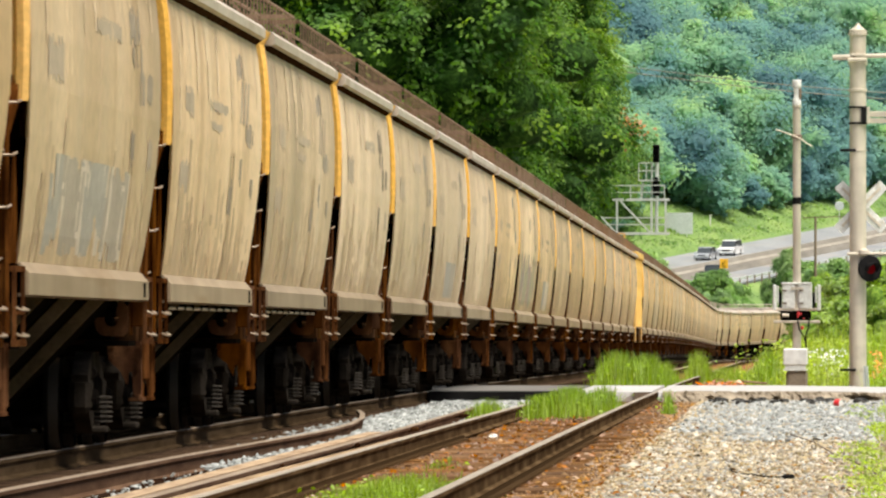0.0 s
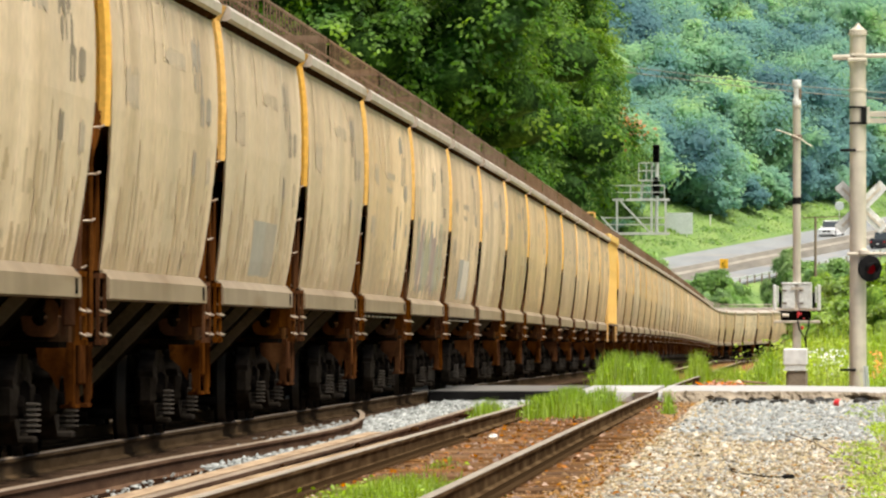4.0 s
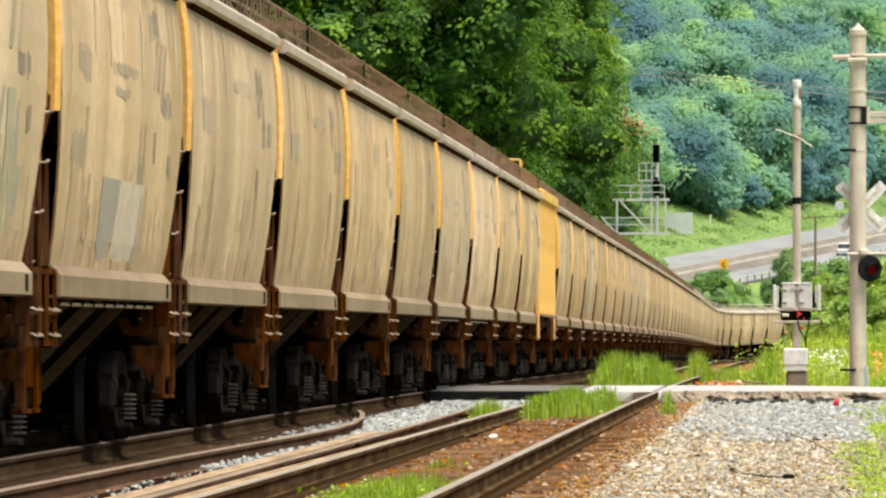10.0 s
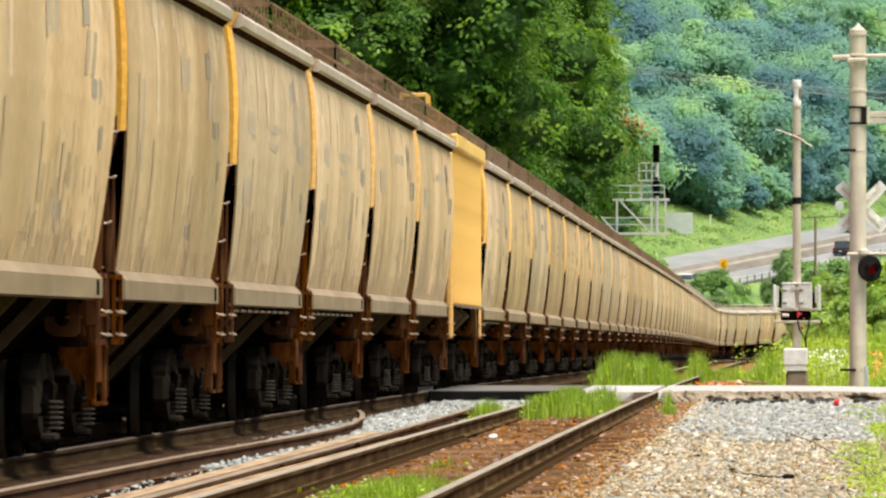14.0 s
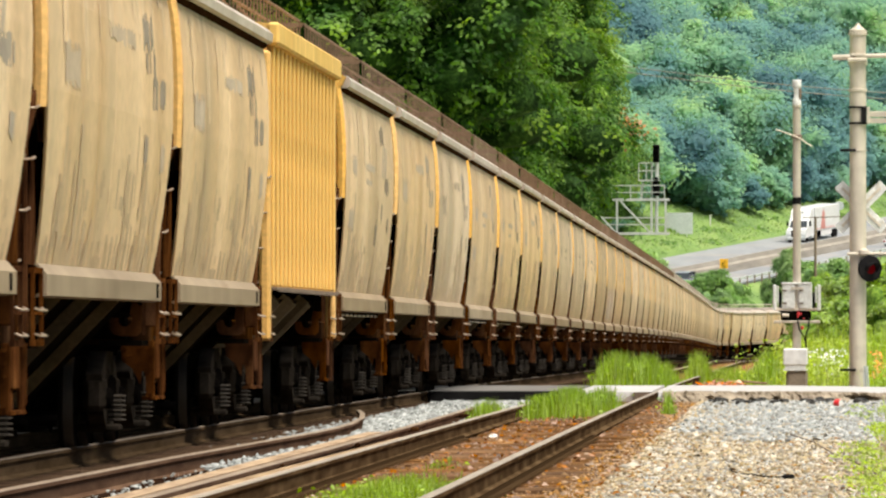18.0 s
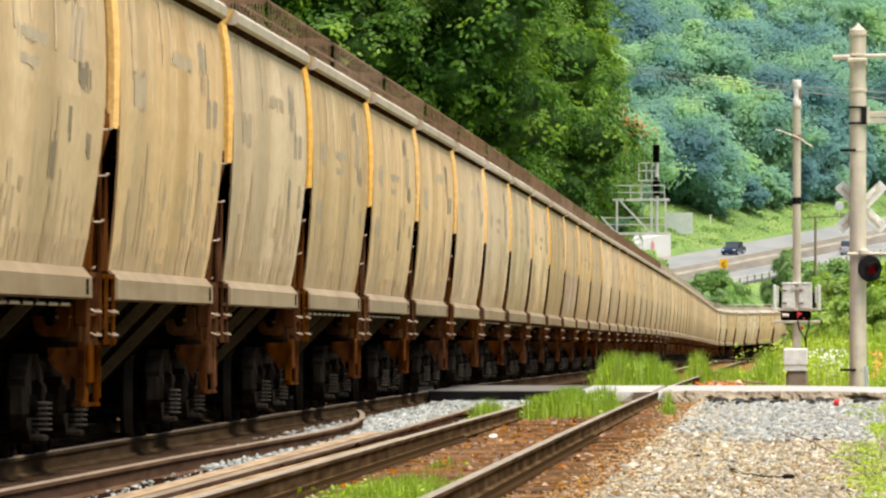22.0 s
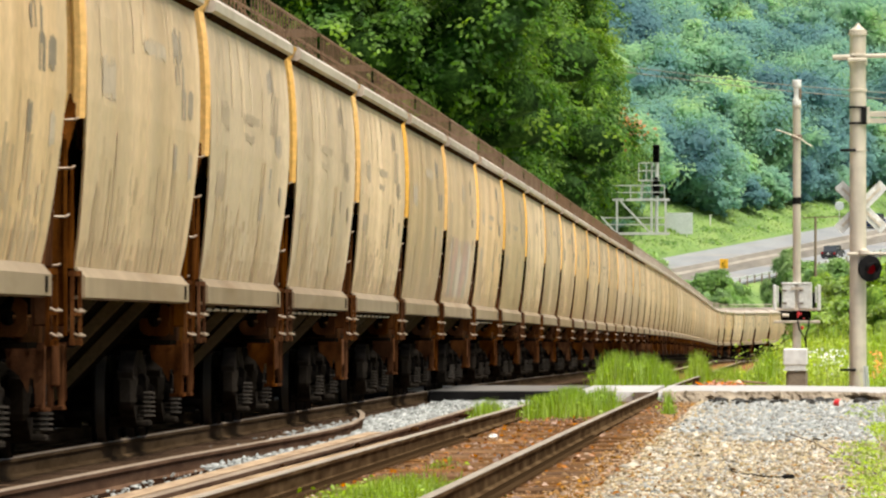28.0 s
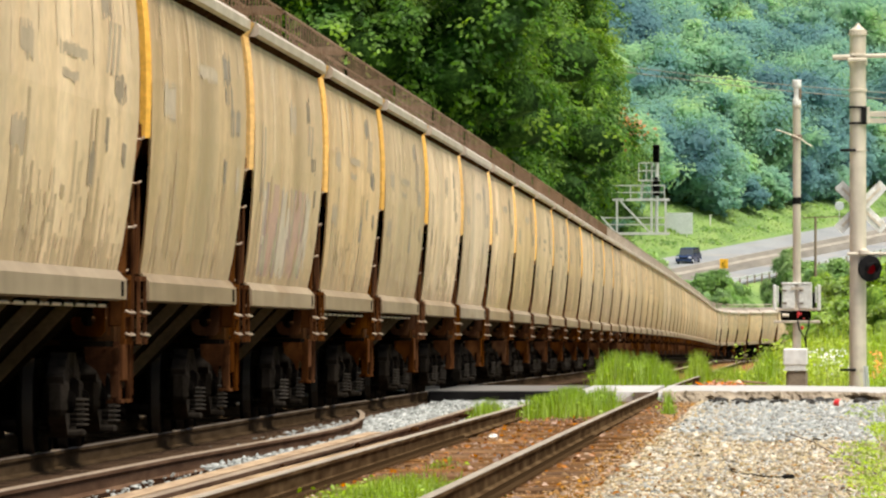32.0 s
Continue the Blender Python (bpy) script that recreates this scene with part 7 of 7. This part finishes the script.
def car_body(ob, L, W, H, hood, boot, paint, glass_mat, pickup=False):
    """Body, cabin glass, lights and wheels of a road car; it faces -y."""
    def hull(prof, w, inset, name, mat, smooth=True):
        g = Geo()
        n = len(prof)
        rings = [(-w / 2 + inset, 0.04), (-w / 2, 0.0), (w / 2, 0.0), (w / 2 - inset, 0.04)]
        vs = []
        for x, sh in rings:
            cx = sum(p[0] for p in prof) / n
            cz = sum(p[1] for p in prof) / n
            vs += [(x, p[0] + (cx - p[0]) * sh, p[1] + (cz - p[1]) * sh) for p in prof]
        fs = []
        for r in range(3):
            for i in range(n):
                j = (i + 1) % n
                fs.append((r * n + i, r * n + j, (r + 1) * n + j, (r + 1) * n + i))
        fs += [tuple(range(n))[::-1], tuple(range(3 * n, 4 * n))]
        return part(name, g.add(vs, fs), mat, ob)
    h0, h1 = 0.22, H * 0.58
    hull([(-L / 2, 0.30), (-L / 2 + 0.02, h1 * 0.78), (-L / 2 + 0.25, h1 * 0.92), (-L / 2 + hood, h1), (L / 2 - 0.1, h1), (L / 2, h1 * 0.8), (L / 2, 0.32), (L / 2 - 0.2, h0), (-L / 2 + 0.2, h0)], W, 0.06, "body", paint)
    c0, c1 = -L / 2 + hood, L / 2 - boot
    hull([(c0, h1 - 0.02), (c0 + 0.55, H - 0.06), (c0 + 0.8, H - 0.03), (c1 - 0.55, H - 0.03), (c1 - 0.3, H - 0.08), (c1, h1 - 0.02)], W * 0.86, 0.08, "cabin_glass", glass_mat)
    hull([(c0 + 0.5, H - 0.08), (c0 + 0.8, H), (c1 - 0.55, H), (c1 - 0.32, H - 0.08)], W * 0.88, 0.10, "cabin_roof", paint)
    if pickup:
        for sg in (-1, 1):
            part("bed_side", Geo().box((sg * (W / 2 - 0.06), L / 2 - boot / 2, h1 + 0.06), (0.08, boot - 0.1, 0.16), bevel=0.02), paint, ob)
    for sg in (-1, 1):
        part("headlight", Geo().box((sg * (W / 2 - 0.22), -L / 2 - 0.005, h1 * 0.74), (0.34, 0.06, 0.16), bevel=0.03), M["lamp_glass"], ob, "clear headlight")
        part("tail_light", Geo().box((sg * (W / 2 - 0.16), L / 2 + 0.005, h1 * 0.78), (0.24, 0.05, 0.2), bevel=0.02), M["red_lens"], ob, "red tail light")
        part("mirror", Geo().box((sg * (W / 2 + 0.09), c0 + 0.35, h1 + 0.10), (0.18, 0.10, 0.13), bevel=0.03), paint, ob)
        for y in (-L / 2 + 0.85, L / 2 - 0.9):
            w = part("wheel", Geo().lathe([(0.30, -0.11), (0.335, -0.08), (0.335, 0.08), (0.30, 0.11)], 18, "x"), M["black"], ob)
            w.matrix_basis = Matrix.Translation((sg * (W / 2 - 0.12), y, 0.335))
            part("rim", Geo().lathe([(0.20, -0.115), (0.21, 0.0), (0.20, 0.115)], 14, "x"), M["galv"], w)
    part("grille", Geo().box((0, -L / 2 - 0.005, h1 * 0.62), (W * 0.5, 0.05, 0.2), bevel=0.02), M["black"], ob)
    part("bumper", Geo().box((0, -L / 2 - 0.03, 0.42), (W * 0.94, 0.14, 0.2), bevel=0.05), paint, ob)
    part("number_plate", Geo().box((0, L / 2 + 0.03, 0.62), (0.32, 0.02, 0.15)), M["white"], ob)


def sedan(label, paint):
    ob = thing("sedan_car", label, "car")
    car_body(ob, 4.7, 1.82, 1.46, 1.15, 0.75, paint, M["car_glass"])
    return ob


def suv(label, paint):
    ob = thing("suv_car", label, "car")
    car_body(ob, 4.8, 1.9, 1.74, 1.15, 0.15, paint, M["car_glass"])
    return ob


def pickup(label, paint):
    ob = thing("pickup_truck", label, "pickup truck")
    car_body(ob, 5.7, 2.0, 1.88, 1.35, 1.9, paint, M["car_glass"], True)
    return ob


def lorry():
    ob = thing("semi_truck", "white tractor unit pulling a white box trailer with a red emblem", "truck")
    W = M["white_paint"]
    g = Geo()
    prof = [(-9.3, 0.5), (-9.35, 1.1), (-9.2, 1.55), (-8.0, 1.75), (-7.55, 2.55), (-7.2, 2.75), (-6.6, 3.75), (-6.2, 3.95), (-5.0, 4.0), (-5.0, 0.8), (-8.2, 0.6)]
    n = len(prof)
    vs = [(x, p[0], p[1]) for x in (-1.22, 1.22) for p in prof]
    fs = [(i, (i + 1) % n, n + (i + 1) % n, n + i) for i in range(n)] + [tuple(range(n))[::-1], tuple(range(n, 2 * n))]
    part("cab", g.add(vs, fs), W, ob)
    part("windscreen", Geo().add([(-1.05, -8.02, 1.78), (1.05, -8.02, 1.78), (1.0, -7.56, 2.56), (-1.0, -7.56, 2.56), (-1.05, -7.9, 1.7), (1.05, -7.9, 1.7), (1.0, -7.46, 2.5), (-1.0, -7.46, 2.5)],
                                 [(0, 1, 2, 3), (7, 6, 5, 4), (0, 4, 5, 1), (1, 5, 6, 2), (2, 6, 7, 3), (3, 7, 4, 0)]), M["car_glass"], ob)
    part("radiator_grille", Geo().box((0, -9.36, 1.05), (1.1, 0.06, 0.75), bevel=0.03), M["black"], ob)
    part("bumper", Geo().box((0, -9.38, 0.5), (2.4, 0.2, 0.4), bevel=0.08), M["galv"], ob)
    part("visor_mark", Geo().box((0, -6.75, 3.52), (0.7, 0.12, 0.08)), M["black"], ob)
    for sg in (-1, 1):
        part("headlight", Geo().box((sg * 0.92, -9.3, 0.92), (0.4, 0.14, 0.28), bevel=0.05), M["lamp_glass"], ob)
        part("side_mirror", Geo().box((sg * 1.42, -7.7, 2.2), (0.22, 0.16, 0.6), bevel=0.04), M["black"], ob)
        part("side_window", Geo().box((sg * 1.222, -7.1, 2.25), (0.02, 0.8, 0.6)), M["car_glass"], ob)
        part("fuel_tank", Geo().tube((sg * 0.95, -6.6, 0.65), (sg * 0.95, -5.2, 0.65), 0.32, n=12), M["galv"], ob)
        for y, dx in ((-8.3, 0), (-4.6, 0), (-3.3, 0), (5.3, 0), (6.6, 0)):
            part("wheel", Geo().lathe([(0.44, -0.16), (0.51, -0.12), (0.51, 0.12), (0.44, 0.16)], 18, "x", (sg * 1.02, y, 0.51)), M["black"], ob)
        part("side_skirt", Geo().box((sg * 1.24, 1.0, 0.85), (0.04, 5.5, 0.6)), W, ob)
        e = Geo()
        e.add([(sg * 1.312, -2.1, 1.3), (sg * 1.312, 0.4, 1.3), (sg * 1.312, 0.2, 3.2), (sg * 1.312, -0.6, 3.75), (sg * 1.312, -1.3, 3.1)], [(0, 1, 2, 3, 4)])
        part("emblem", e, M["emblem"], ob, "faded red emblem shape")
        part("trailer_stripe", Geo().box((sg * 1.306, 1.6, 1.42), (0.012, 11.6, 0.10)), M["emblem"], ob)
    part("trailer_box", Geo().box((0, 1.6, 2.62), (2.6, 12.2, 2.85), bevel=0.04), W, ob)
    part("chassis", Geo().box((0, -1.0, 1.0), (0.9, 15.0, 0.25)), M["black"], ob)
    return ob


def drive(ob, q, t0, s0, v, low=False):
    """Remember a vehicle that passes s0 at t0 with v metres a second along the highway (negative: towards the valley)."""
    TRAFFIC.append((ob, q, t0, s0, v, low))


def traffic():
    white, dark, blue, grey = M["white_paint"], M["dark_paint"], M["blue_paint"], M["grey_paint"]
    for name, (fn, label, paint, q, t0, s0, v, low) in TRIPS.items():
        ob = fn() if fn is lorry else fn(label, {"white": white, "dark": dark, "blue": blue, "grey": grey}[paint])
        drive(ob, q, t0, s0, v, low)


TRIPS = {
    "first": (sedan, "small silver sedan on the hillside highway", "grey", -2.0, 0.25, -4.5, -23.6, False),
    "second": (suv, "white and dark sport utility car on the highway", "white", -2.0, 0.25, 7.0, -23.8, False),
    "third": (pickup, "white pickup truck descending the highway", "white", -2.0, 5.9, 22.1, -21.7, False),
    "fourth": (suv, "silver grey car descending the highway", "grey", -2.0, 16.25, 12.1, -27.22, False),
    "fifth": (lorry, "", "white", -2.0, 19.0, 33.8, -20.44, False),
    "sixth": (sedan, "dark blue sedan descending the highway", "blue", -2.0, 21.0, 37.0, -22.69, False),
    "seventh": (suv, "dark blue sport utility car descending the highway", "blue", -2.0, 30.44, 29.1, -23.0, False),
    "low_first": (pickup, "dark pickup truck climbing the lower carriageway", "dark", -11.6, 0.75, -17.0, 20.63, True),
    "low_second": (sedan, "white sedan climbing the lower carriageway", "white", -11.6, 7.75, -18.2, 22.17, True),
    "low_third": (suv, "dark sport utility car climbing the lower carriageway", "dark", -11.6, 11.75, -19.2, 22.13, True),
    "low_fourth": (sedan, "pale sedan climbing the lower carriageway", "white", -11.6, 16.5, 18.6, 25.09, True),
    "low_fifth": (suv, "dark grey sport utility car climbing the lower carriageway", "grey", -11.6, 19.5, -15.2, 19.63, True),
    "low_sixth": (sedan, "dark sedan climbing the lower carriageway", "dark", -11.6, 27.0, 2.6, 21.82, True),
}
traffic()


# ---- what moves ----
SPIN_CARS = range(2, 32)
def motions():
    for n, car in enumerate(TRAIN):
        walk(car, [(float(t), car_pose(MIDDLES[n] - SPEED * t)) for t in range(0, 33, 2)])
        if n in SPIN_CARS:
            for truck in car.children:
                for part_ob in truck.children:
                    if part_ob.name.startswith("wheelset"):
                        at = part_ob.matrix_basis.translation.copy()
                        walk(part_ob, [(i / FPS, Matrix.Translation(at) @ Matrix.Rotation(SPEED / 0.42 * i / FPS, 4, "X")) for i in range(0, 961)])

    for ob, q, t0, s0, v, low in TRAFFIC:
        rows = []
        for i in range(17):
            t = 2.0 * i
            s = s0 + v * (t - t0)
            x, y = highway_xy(s, q)
            rise = math.degrees(math.atan(HW_G)) if -110 < s < 260 else 0.0
            turn = -math.degrees(HW_A)
            z = highway_z(s) + 0.06 + (LOW_DROP if low else 0.0)
            rows.append((t, pose(x, y, z, rise, 0, turn) if v < 0 else pose(x, y, z, -rise, 0, turn + 180)))
        walk(ob, rows)


motions()
